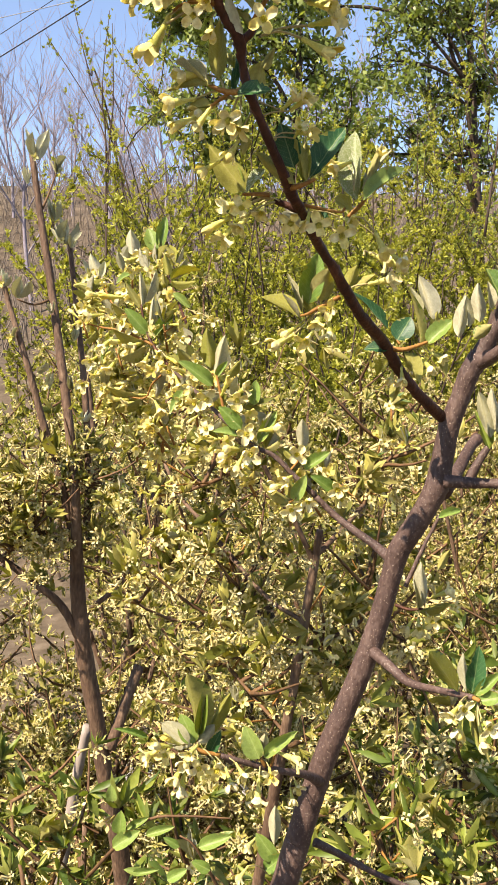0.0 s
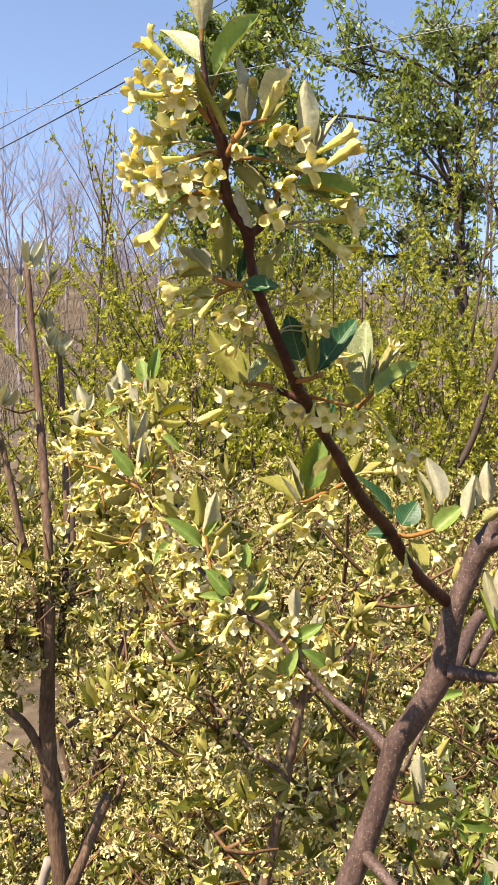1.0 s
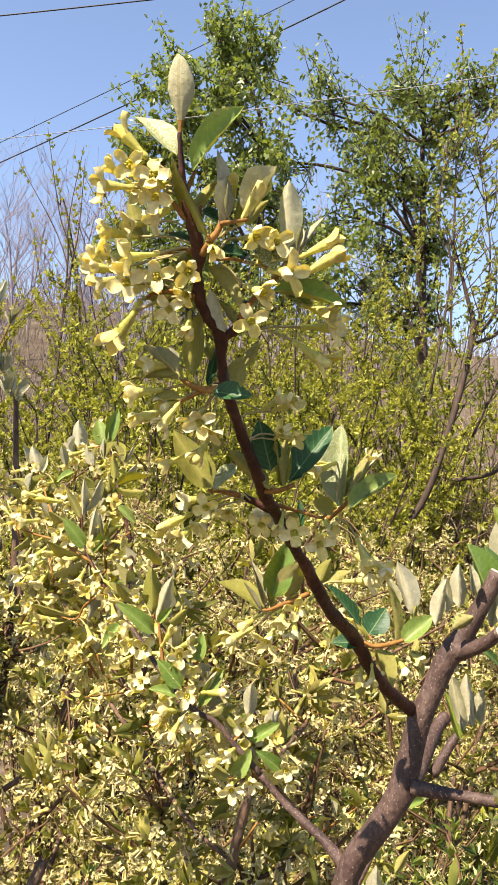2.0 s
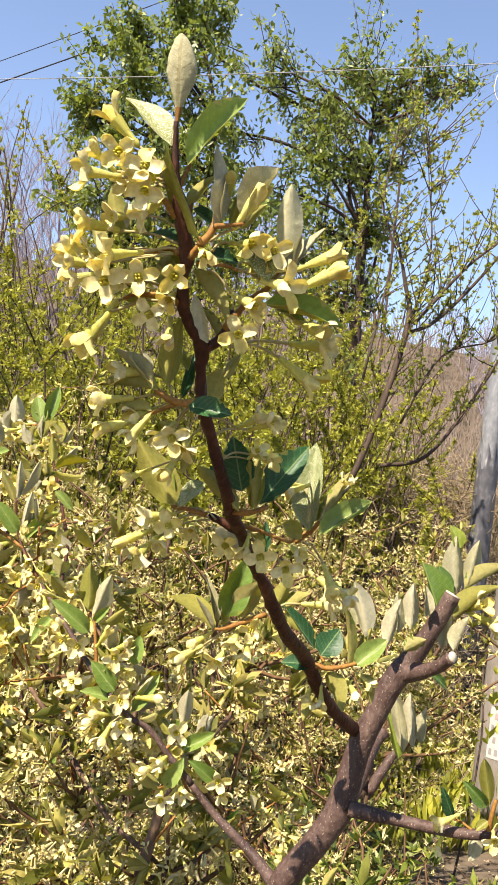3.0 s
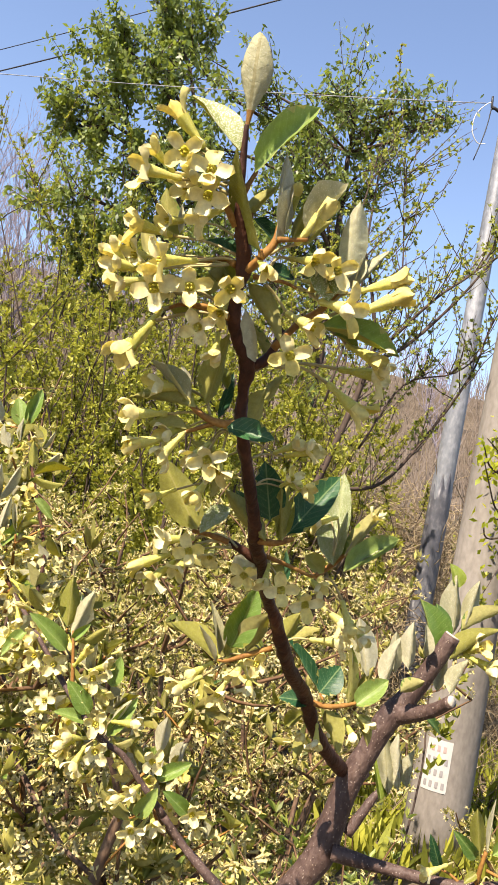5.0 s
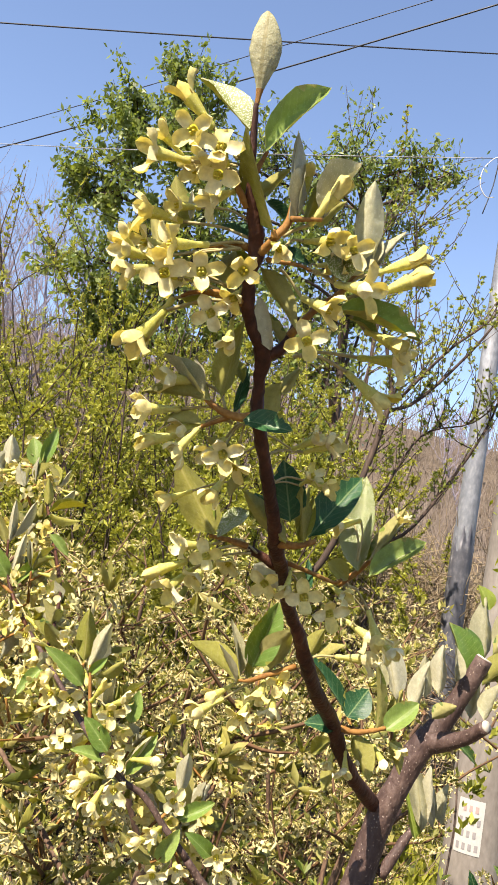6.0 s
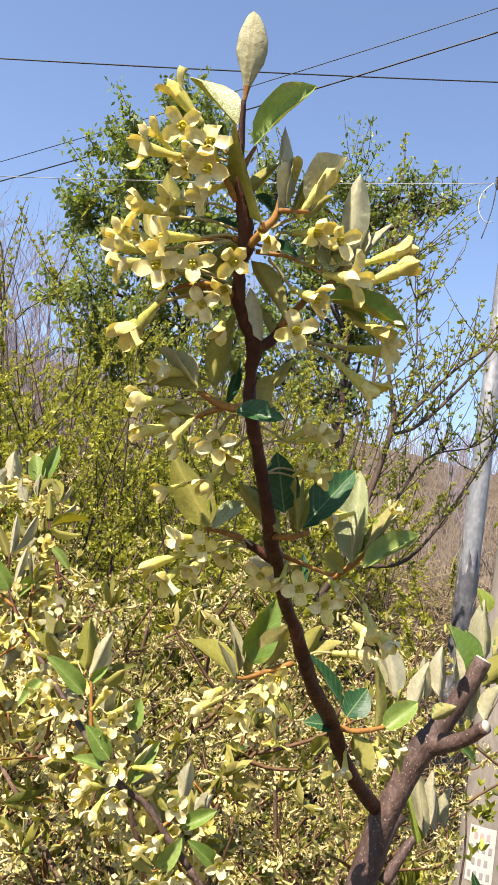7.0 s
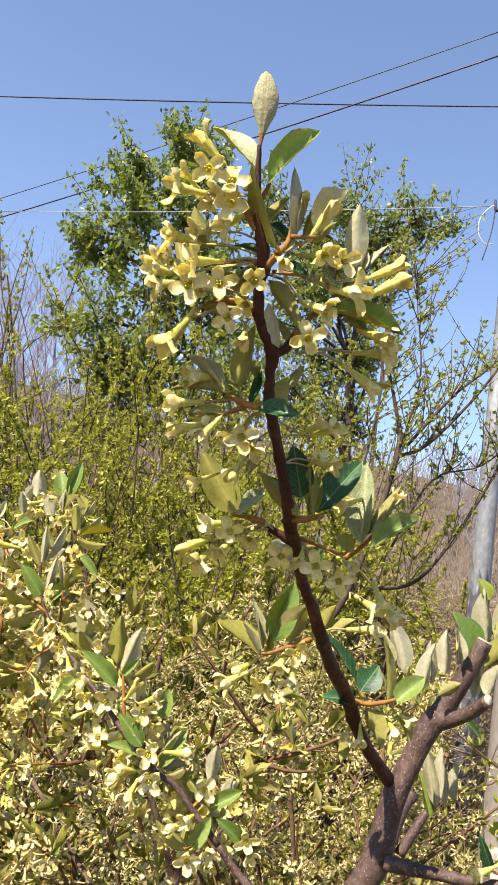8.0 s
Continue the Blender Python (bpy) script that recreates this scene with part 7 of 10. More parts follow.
leaf(near, "silver", (-0.0090, 0.5772, 1.4753), (0.0005, 0.5728, 1.4965), 0.0062, (0.05, 0.92, -0.38))
leaf(near, "fresh", (-0.0076, 0.5771, 1.4761), (0.0042, 0.5779, 1.4972), 0.0073, (0.01, -0.93, 0.38))
leaf(near, "fresh", (-0.0186, 0.5801, 1.4855), (-0.0331, 0.5780, 1.5002), 0.0096, (-0.31, -0.86, 0.41))
leaf(near, "fresh", (-0.0178, 0.5796, 1.4811), (-0.0368, 0.5768, 1.4849), 0.0073, (-0.24, -0.81, 0.53))
leaf(near, "tender", (-0.0032, 0.5766, 1.4728), (0.0077, 0.5749, 1.4783), 0.0051, (0.15, 0.85, -0.51))
leaf(near, "silver", (-0.0362, 0.5896, 1.5211), (-0.0292, 0.5852, 1.5467), 0.0082, (-0.01, 0.94, -0.33))
leaf(near, "young", (-0.0393, 0.5912, 1.5256), (-0.0420, 0.5943, 1.5519), 0.0105, (0.10, 0.92, -0.38))
leaf(near, "young", (-0.0317, 0.5875, 1.5195), (-0.0185, 0.5813, 1.5295), 0.0059, (0.15, 0.85, -0.51))
leaf(near, "tender", (-0.0493, 0.6209, 1.5268), (-0.0645, 0.6160, 1.5399), 0.0071, (0.20, 0.84, -0.50))
leaf(near, "fresh", (-0.0374, 0.5898, 1.5136), (-0.0590, 0.5824, 1.5305), 0.0097, (-0.25, -0.83, 0.50))
leaf(near, "fresh", (-0.0351, 0.5891, 1.5196), (-0.0282, 0.5848, 1.5297), 0.0045, (-0.05, -0.90, 0.43))
leaf(near, "fresh", (-0.0104, 0.5784, 1.5009), (-0.0093, 0.5760, 1.5169), 0.0080, (-0.10, -0.92, 0.38))
leaf(near, "fresh", (-0.0909, 0.6968, 1.5520), (-0.0722, 0.7010, 1.5764), 0.0075, (-0.05, -0.88, 0.47))
leaf(near, "silver", (-0.0934, 0.6993, 1.5548), (-0.0898, 0.6973, 1.5861), 0.0062, (-0.01, 0.94, -0.33))
leaf(near, "fresh", (-0.0949, 0.7009, 1.5567), (-0.1115, 0.6948, 1.5764), 0.0106, (-0.30, -0.84, 0.45))
leaf(near, "tender", (-0.0949, 0.7006, 1.5505), (-0.1224, 0.6956, 1.5581), 0.0071, (0.19, 0.82, -0.54))
leaf(near, "silver", (-0.0869, 0.6921, 1.5351), (-0.0892, 0.6947, 1.5062), 0.0096, (0.11, 0.96, -0.27))
leaf(near, "tender", (-0.0969, 0.7018, 1.5479), (-0.1153, 0.6937, 1.5352), 0.0062, (0.20, 0.86, -0.46))
leaf(near, "silver", (-0.0996, 0.7042, 1.5791), (-0.1012, 0.7048, 1.6065), 0.0053, (0.05, 0.94, -0.33))
leaf(near, "silver", (-0.0984, 0.7084, 1.5822), (-0.0889, 0.7062, 1.6075), 0.0054, (0.05, 0.92, -0.38))
leaf(near, "young", (-0.1006, 0.7045, 1.5774), (-0.1129, 0.7051, 1.5978), 0.0062, (0.25, 0.85, -0.45))
leaf(near, "tender", (-0.1062, 0.7063, 1.5714), (-0.1242, 0.7025, 1.5799), 0.0062, (0.19, 0.82, -0.54))
leaf(near, "silver", (-0.1463, 0.7755, 1.6114), (-0.1542, 0.7766, 1.6330), 0.0108, (0.11, 0.94, -0.33))
leaf(near, "pale", (-0.1443, 0.7748, 1.6113), (-0.1409, 0.7734, 1.6256), 0.0059, (-0.05, -0.94, 0.33))
leaf(near, "fresh", (-0.0966, 0.8090, 1.6411), (-0.0924, 0.8101, 1.6715), 0.0102, (-0.05, -0.94, 0.33))
leaf(near, "fresh", (-0.1012, 0.8086, 1.6390), (-0.1086, 0.8122, 1.6609), 0.0132, (-0.16, -0.89, 0.42))
leaf(near, "silver", (-0.1223, 0.8134, 1.6369), (-0.1246, 0.8133, 1.6603), 0.0123, (0.11, 0.94, -0.33))
leaf(near, "silver", (-0.1268, 0.7826, 1.6182), (-0.1307, 0.7770, 1.6339), 0.0069, (0.10, 0.90, -0.42))
leaf(near, "fresh", (-0.1185, 0.7730, 1.6138), (-0.1300, 0.7652, 1.6060), 0.0068, (-0.20, -0.84, 0.50))
leaf(near, "tender", (-0.0803, 0.7340, 1.6034), (-0.0574, 0.7383, 1.6158), 0.0060, (-0.15, -0.83, 0.54))
leaf(near, "tender", (-0.0801, 0.7316, 1.6021), (-0.0587, 0.7297, 1.5990), 0.0055, (0.19, 0.82, -0.54))
leaf(near, "silver", (-0.0817, 0.7386, 1.6049), (-0.0672, 0.7339, 1.6216), 0.0056, (0.05, 0.90, -0.43))
leaf(near, "young", (-0.0835, 0.7469, 1.6089), (-0.0867, 0.7510, 1.6273), 0.0066, (0.16, 0.91, -0.37))
leaf(near, "fresh", (-0.0751, 0.7006, 1.5882), (-0.0610, 0.6993, 1.5770), 0.0062, (-0.15, -0.85, 0.51))
leaf(near, "tender", (-0.1389, 0.7177, 1.5614), (-0.1481, 0.7178, 1.5501), 0.0054, (0.20, 0.84, -0.50))
leaf(near, "fresh", (-0.1244, 0.7122, 1.5541), (-0.1348, 0.7138, 1.5363), 0.0072, (-0.31, -0.86, 0.41))
leaf(near, "young", (-0.0761, 0.6812, 1.5345), (-0.0602, 0.6775, 1.5470), 0.0069, (0.15, 0.87, -0.47))
leaf(near, "fresh", (-0.0603, 0.6472, 1.5124), (-0.0723, 0.6425, 1.4961), 0.0074, (-0.20, -0.86, 0.46))
leaf(near, "tender", (-0.1007, 0.7015, 1.5090), (-0.1278, 0.7038, 1.5135), 0.0062, (0.20, 0.84, -0.50))
leaf(near, "tender", (-0.1007, 0.7014, 1.5067), (-0.1197, 0.6943, 1.4958), 0.0044, (0.20, 0.84, -0.50))
leaf(near, "young", (-0.0215, 0.5818, 1.4928), (-0.0260, 0.5835, 1.5076), 0.0052, (0.26, 0.89, -0.36))
leaf(near, "flat", (-0.0410, 0.4921, 1.3157), (-0.0451, 0.4869, 1.3551), 0.0146, (0.44, 0.83, -0.34))
leaf(near, "fold", (-0.0404, 0.4922, 1.3164), (-0.0372, 0.4937, 1.3441), 0.0063, (0.01, -0.94, 0.33))
leaf(near, "fresh", (-0.0428, 0.4900, 1.3127), (-0.0510, 0.4909, 1.3283), 0.0107, (-0.31, -0.86, 0.41))
leaf(near, "silver", (-0.0458, 0.4889, 1.3112), (-0.0619, 0.4925, 1.3232), 0.0126, (-0.30, -0.84, 0.45))
leaf(near, "silver", (-0.0407, 0.4880, 1.3135), (-0.0320, 0.4907, 1.3227), 0.0075, (0.10, 0.90, -0.42))
leaf(near, "young", (-0.0387, 0.4950, 1.3121), (-0.0220, 0.4946, 1.3406), 0.0064, (0.10, 0.90, -0.42))
leaf(near, "dark", (-0.0349, 0.4948, 1.3050), (-0.0288, 0.4899, 1.3192), 0.0070, (-0.10, -0.92, 0.38))
leaf(near, "fresh", (-0.0695, 0.4916, 1.3152), (-0.0868, 0.4854, 1.3226), 0.0038, (-0.19, -0.82, 0.54))
leaf(near, "fresh", (-0.0069, 0.4971, 1.3010), (-0.0154, 0.4961, 1.3195), 0.0115, (-0.35, -0.85, 0.40))
leaf(near, "silver", (-0.0062, 0.4991, 1.3008), (-0.0036, 0.4978, 1.3144), 0.0058, (0.05, 0.94, -0.33))
leaf(near, "fresh", (-0.0043, 0.4972, 1.3016), (0.0134, 0.4911, 1.3189), 0.0070, (-0.15, -0.85, 0.51))
leaf(near, "curl", (-0.0095, 0.4989, 1.2976), (-0.0211, 0.5010, 1.2849), 0.0026, (0.21, 0.88, -0.42))
leaf(near, "fresh", (0.0028, 0.5682, 1.2058), (-0.0096, 0.5668, 1.2229), 0.0110, (-0.31, -0.86, 0.41))
leaf(near, "silver", (0.0021, 0.5686, 1.2146), (0.0029, 0.5701, 1.2394), 0.0081, (0.05, 0.94, -0.33))
leaf(near, "fresh", (-0.0038, 0.5678, 1.1985), (0.0093, 0.5632, 1.2114), 0.0110, (-0.15, -0.83, 0.54))
leaf(near, "young", (0.0073, 0.5731, 1.2025), (0.0117, 0.5691, 1.2249), 0.0059, (0.10, 0.92, -0.38))
leaf(near, "flat", (0.0977, 0.4640, 1.3503), (0.0804, 0.4569, 1.3756), 0.0101, (0.36, 0.86, -0.35))
leaf(near, "dark", (0.1044, 0.4621, 1.3504), (0.1076, 0.4594, 1.3756), 0.0100, (-0.11, -0.94, 0.33))
leaf(near, "silver", (0.1017, 0.4631, 1.3506), (0.0995, 0.4591, 1.3715), 0.0053, (0.10, 0.92, -0.38))
leaf(near, "fresh", (0.1057, 0.4601, 1.3498), (0.1179, 0.4579, 1.3624), 0.0059, (-0.15, -0.85, 0.51))
leaf(near, "fresh", (0.1075, 0.4580, 1.3475), (0.1183, 0.4549, 1.3510), 0.0076, (-0.19, -0.80, 0.57))
leaf(near, "fold", (0.1061, 0.4578, 1.3417), (0.1127, 0.4587, 1.3152), 0.0053, (-0.01, 0.94, -0.33))
leaf(near, "curl", (0.1045, 0.4597, 1.3410), (0.1080, 0.4616, 1.3200), 0.0047, (0.10, 0.92, -0.38))
leaf(near, "silver", (0.0966, 0.5572, 1.3752), (0.0942, 0.5524, 1.4024), 0.0092, (0.05, 0.94, -0.33))
leaf(near, "young", (0.0930, 0.5569, 1.3709), (0.1122, 0.5542, 1.3766), 0.0057, (0.19, 0.82, -0.54))
leaf(near, "silver", (0.0935, 0.5600, 1.3724), (0.0890, 0.5548, 1.3928), 0.0043, (-0.10, -0.92, 0.38))
leaf(near, "young", (0.1061, 0.5632, 1.3962), (0.1133, 0.5639, 1.4090), 0.0050, (0.10, 0.92, -0.38))
leaf(near, "fresh", (0.1072, 0.5697, 1.4284), (0.1231, 0.5739, 1.4337), 0.0054, (-0.19, -0.80, 0.57))
leaf(near, "tender", (0.0840, 0.5964, 1.3624), (0.0794, 0.5914, 1.3772), 0.0061, (-0.31, -0.86, 0.41))
flower(near, "open", (0.0423, 0.5655, 1.4470), (0.11, -0.96, -0.24), 0.0098, 20, (0.0387, 0.5755, 1.4398))
flower(near, "loose", (0.0451, 0.5651, 1.4409), (0.38, -0.76, -0.53), 0.0085, 38, (0.0387, 0.5755, 1.4398))
flower(near, "open", (0.0133, 0.5674, 1.4339), (-0.08, -0.94, -0.33), 0.0100, 14, (0.0121, 0.5778, 1.4385))
flower(near, "loose", (0.0241, 0.5667, 1.4390), (0.19, -0.90, -0.40), 0.0092, 1, (0.0151, 0.5776, 1.4396))
flower(near, "wide", (0.0170, 0.5687, 1.4692), (0.12, -0.99, -0.06), 0.0098, 48, (0.0224, 0.5780, 1.4627))
flower(near, "half", (0.0105, 0.5685, 1.4533), (-0.54, -0.79, -0.29), 0.0098, 43, (0.0151, 0.5778, 1.4451))
flower(near, "half", (0.0040, 0.5689, 1.4489), (-0.82, -0.54, -0.18), 0.0098, 21, (0.0096, 0.5783, 1.4451))
flower(near, "open", (-0.0151, 0.5724, 1.4821), (0.02, -1.00, -0.06), 0.0105, 72, (-0.0098, 0.5812, 1.4751))
flower(near, "open", (-0.0126, 0.5712, 1.4691), (0.02, -0.97, -0.25), 0.0107, 55, (-0.0087, 0.5811, 1.4737))
flower(near, "half", (-0.0289, 0.5781, 1.4687), (-0.80, -0.53, -0.28), 0.0110, 29, (-0.0105, 0.5812, 1.4726))
flower(near, "open", (-0.0427, 0.5939, 1.4852), (-0.27, -0.96, 0.04), 0.0093, 17, (-0.0338, 0.5912, 1.4920))
flower(near, "half", (-0.0214, 0.5744, 1.4609), (-0.38, -0.53, -0.76), 0.0105, 52, (-0.0105, 0.5811, 1.4715))
flower(near, "half", (0.0026, 0.5706, 1.4857), (0.92, -0.38, 0.12), 0.0110, 72, (-0.0069, 0.5810, 1.4759))
flower(near, "half", (-0.0259, 0.5770, 1.4728), (-0.91, -0.42, 0.02), 0.0098, 57, (-0.0113, 0.5813, 1.4744))
flower(near, "open", (-0.0421, 0.5933, 1.5047), (-0.08, -0.98, -0.15), 0.0110, 52, (-0.0345, 0.5922, 1.5084))
flower(near, "loose", (-0.0529, 0.6253, 1.5017), (-0.49, -0.83, -0.27), 0.0102, 53, (-0.0353, 0.5926, 1.5084))
flower(near, "open", (-0.0213, 0.5763, 1.5039), (0.21, -0.97, -0.15), 0.0105, 10, (-0.0322, 0.5912, 1.5084))
flower(near, "half", (-0.0169, 0.5745, 1.5111), (0.75, -0.50, 0.44), 0.0098, 75, (-0.0315, 0.5909, 1.5092))
flower(near, "shut", (-0.0280, 0.5798, 1.5149), (0.42, -0.37, 0.83), 0.0098, 8, (-0.0322, 0.5913, 1.5092))
flower(near, "half", (-0.0549, 0.6301, 1.5113), (-0.84, -0.54, 0.03), 0.0102, 36, (-0.0353, 0.5927, 1.5099))
flower(near, "half", (-0.0509, 0.6210, 1.5315), (-0.29, -0.90, 0.34), 0.0085, 12, (-0.0399, 0.5953, 1.5228))
flower(near, "loose", (-0.0561, 0.7172, 1.5713), (0.02, -0.99, -0.15), 0.0077, 4, (-0.0676, 0.7354, 1.5796))
flower(near, "open", (-0.0453, 0.7173, 1.5685), (0.11, -0.98, -0.15), 0.0077, 10, (-0.0630, 0.7354, 1.5786))
flower(near, "open", (-0.0755, 0.6749, 1.5257), (0.11, -0.96, -0.24), 0.0105, 84, (-0.0854, 0.6943, 1.5395))
flower(near, "half", (-0.0842, 0.6843, 1.5398), (0.42, -0.83, -0.37), 0.0093, 13, (-0.0914, 0.7006, 1.5496))
flower(near, "half", (-0.0970, 0.6956, 1.5344), (-0.30, -0.54, -0.78), 0.0098, 66, (-0.0924, 0.7016, 1.5488))
flower(near, "half", (-0.1045, 0.6990, 1.5478), (-0.77, -0.52, -0.37), 0.0102, 67, (-0.0944, 0.7036, 1.5507))
flower(near, "loose", (-0.1110, 0.7013, 1.5453), (-0.76, -0.60, -0.26), 0.0102, 46, (-0.0954, 0.7047, 1.5517))
flower(near, "shut", (-0.1196, 0.7047, 1.5509), (-0.95, -0.24, -0.20), 0.0110, 19, (-0.0974, 0.7060, 1.5527))
flower(near, "open", (-0.1162, 0.7041, 1.5659), (-0.18, -0.97, -0.15), 0.0105, 64, (-0.1030, 0.7085, 1.5604))
flower(near, "open", (-0.1082, 0.7010, 1.5620), (0.11, -0.96, -0.24), 0.0095, 62, (-0.1030, 0.7084, 1.5591))
flower(near, "half", (-0.0670, 0.6568, 1.5159), (0.30, -0.60, -0.74), 0.0093, 19, (-0.0785, 0.6870, 1.5304))
flower(near, "shut", (-0.0701, 0.6642, 1.5337), (0.73, -0.60, -0.33), 0.0098, 77, (-0.0864, 0.6955, 1.5449))
flower(near, "open", (-0.1191, 0.7354, 1.5955), (-0.08, -1.00, -0.06), 0.0105, 8, (-0.1020, 0.7089, 1.5783))
flower(near, "half", (-0.1099, 0.7138, 1.5856), (-0.19, -0.94, -0.27), 0.0090, 24, (-0.1011, 0.7085, 1.5769))
flower(near, "shut", (-0.1300, 0.7256, 1.5889), (-0.98, -0.21, 0.01), 0.0122, 2, (-0.1030, 0.7091, 1.5752))
flower(near, "half", (-0.1447, 0.7353, 1.5919), (-0.95, -0.30, 0.11), 0.0110, 17, (-0.1250, 0.7173, 1.5793))
flower(near, "half", (-0.1416, 0.7136, 1.5722), (-0.89, -0.42, -0.18), 0.0110, 43, (-0.1250, 0.7166, 1.5635))
flower(near, "loose", (-0.1474, 0.7160, 1.5793), (-0.59, -0.81, 0.04), 0.0098, 49, (-0.1367, 0.7210, 1.5684))
flower(near, "half", (-0.1306, 0.7086, 1.5485), (-0.57, -0.51, -0.64), 0.0105, 84, (-0.1221, 0.7154, 1.5597))
flower(near, "loose", (-0.1427, 0.7124, 1.5362), (-0.49, -0.73, -0.47), 0.0105, 73, (-0.1348, 0.7197, 1.5547))
flower(near, "open", (-0.1494, 0.7133, 1.5174), (-0.17, -0.96, -0.24), 0.0098, 15, (-0.1421, 0.7219, 1.5458))
flower(near, "half", (-0.1253, 0.7059, 1.5305), (-0.38, -0.53, -0.76), 0.0102, 38, (-0.1193, 0.7141, 1.5542))
flower(near, "loose", (-0.1361, 0.7504, 1.6012), (-0.49, -0.83, -0.27), 0.0098, 44, (-0.1450, 0.7788, 1.6119))
flower(near, "open", (-0.1497, 0.7777, 1.6147), (-0.27, -0.96, -0.05), 0.0073, 41, (-0.1456, 0.7767, 1.6106))
flower(near, "open", (-0.1108, 0.8292, 1.6602), (-0.08, -0.99, 0.14), 0.0090, 46, (-0.0994, 0.8106, 1.6394))
flower(near, "open", (-0.1067, 0.8123, 1.6417), (-0.08, -0.97, -0.24), 0.0102, 0, (-0.0980, 0.8072, 1.6378))
flower(near, "loose", (-0.1150, 0.8053, 1.6355), (-0.61, -0.75, -0.28), 0.0100, 82, (-0.0999, 0.8068, 1.6367))
flower(near, "half", (-0.1216, 0.8236, 1.6458), (-0.77, -0.59, 0.22), 0.0098, 63, (-0.1025, 0.8112, 1.6385))
flower(near, "open", (-0.0877, 0.7781, 1.6280), (0.31, -0.89, -0.35), 0.0095, 26, (-0.0957, 0.8052, 1.6374))
flower(near, "half", (-0.1239, 0.7966, 1.6292), (-0.77, -0.52, -0.37), 0.0098, 7, (-0.1049, 0.8056, 1.6340))
flower(near, "half", (-0.0739, 0.6860, 1.5520), (0.65, -0.72, 0.24), 0.0079, 79, (-0.0828, 0.7042, 1.5578))
flower(near, "half", (-0.0670, 0.6861, 1.5502), (0.66, -0.75, -0.08), 0.0077, 4, (-0.0828, 0.7041, 1.5569))
flower(near, "half", (-0.0903, 0.6878, 1.4844), (0.01, -0.83, -0.56), 0.0102, 74, (-0.0985, 0.7043, 1.5036))
flower(near, "loose", (-0.0943, 0.6920, 1.4904), (-0.28, -0.90, -0.35), 0.0100, 22, (-0.0994, 0.7046, 1.5045))
flower(near, "half", (-0.1111, 0.6994, 1.5019), (-0.89, -0.42, -0.18), 0.0102, 22, (-0.0994, 0.7048, 1.5072))
flower(near, "shut", (-0.1216, 0.7034, 1.5055), (-0.98, -0.21, 0.01), 0.0110, 43, (-0.1013, 0.7055, 1.5081))
flower(near, "half", (-0.0843, 0.6825, 1.4975), (0.43, -0.55, -0.72), 0.0098, 55, (-0.0984, 0.7044, 1.5063))
flower(near, "open", (-0.1330, 0.7079, 1.5136), (-0.29, -0.92, -0.26), 0.0093, 56, (-0.1252, 0.7144, 1.5119))
flower(near, "wide", (-0.0582, 0.4756, 1.3113), (-0.18, -0.98, -0.05), 0.0089, 15, (-0.0466, 0.4937, 1.3083))
flower(near, "half", (-0.0671, 0.4775, 1.3106), (-0.83, -0.49, -0.26), 0.0094, 10, (-0.0499, 0.4956, 1.3076))
flower(near, "open", (-0.0397, 0.4737, 1.3047), (0.11, -0.96, -0.24), 0.0089, 25, (-0.0432, 0.4918, 1.3091))
flower(near, "open", (-0.0301, 0.4757, 1.3027), (0.20, -0.95, -0.24), 0.0092, 77, (-0.0412, 0.4938, 1.3083))
flower(near, "half", (-0.0523, 0.4772, 1.2982), (-0.38, -0.53, -0.76), 0.0094, 28, (-0.0452, 0.4957, 1.3066))
flower(near, "half", (-0.0496, 0.4799, 1.2914), (-0.18, -0.41, -0.90), 0.0094, 63, (-0.0441, 0.4986, 1.3054))
flower(near, "half", (-0.0229, 0.4795, 1.2942), (0.31, -0.53, -0.79), 0.0089, 60, (-0.0389, 0.4977, 1.3052))
flower(near, "shut", (-0.0558, 0.4761, 1.3199), (-0.64, -0.53, 0.56), 0.0087, 19, (-0.0456, 0.4938, 1.3093))
flower(near, "half", (-0.0462, 0.4707, 1.3090), (-0.38, -0.81, -0.45), 0.0089, 48, (-0.0440, 0.4888, 1.3099))
flower(near, "half", (-0.0609, 0.4728, 1.3174), (-0.77, -0.59, 0.22), 0.0089, 15, (-0.0473, 0.4908, 1.3098))
flower(near, "loose", (-0.0162, 0.4838, 1.2975), (0.52, -0.63, -0.58), 0.0079, 13, (-0.0344, 0.5017, 1.3030))
flower(near, "half", (-0.0439, 0.4661, 1.3161), (-0.49, -0.83, -0.27), 0.0079, 74, (-0.0423, 0.4840, 1.3131))
flower(near, "open", (-0.0006, 0.4859, 1.2953), (0.11, -0.96, -0.24), 0.0083, 57, (-0.0056, 0.5040, 1.2975))
flower(near, "half", (-0.0081, 0.4873, 1.2832), (-0.09, -0.41, -0.91), 0.0099, 82, (-0.0063, 0.5059, 1.2961))
flower(near, "shut", (0.0105, 0.4915, 1.3039), (0.93, -0.20, -0.30), 0.0098, 16, (0.0022, 0.5092, 1.2995))
flower(near, "half", (0.0141, 0.4934, 1.3000), (0.79, -0.49, -0.37), 0.0089, 56, (0.0029, 0.5111, 1.2980))
flower(near, "half", (0.0122, 0.5151, 1.2695), (0.20, -0.62, -0.76), 0.0069, 65, (0.0135, 0.5333, 1.2739))
flower(near, "open", (0.0155, 0.5154, 1.2761), (0.31, -0.89, -0.35), 0.0062, 11, (0.0135, 0.5333, 1.2745))
flower(near, "half", (-0.0147, 0.5624, 1.2176), (-0.61, -0.75, -0.28), 0.0083, 60, (0.0014, 0.5800, 1.2004))
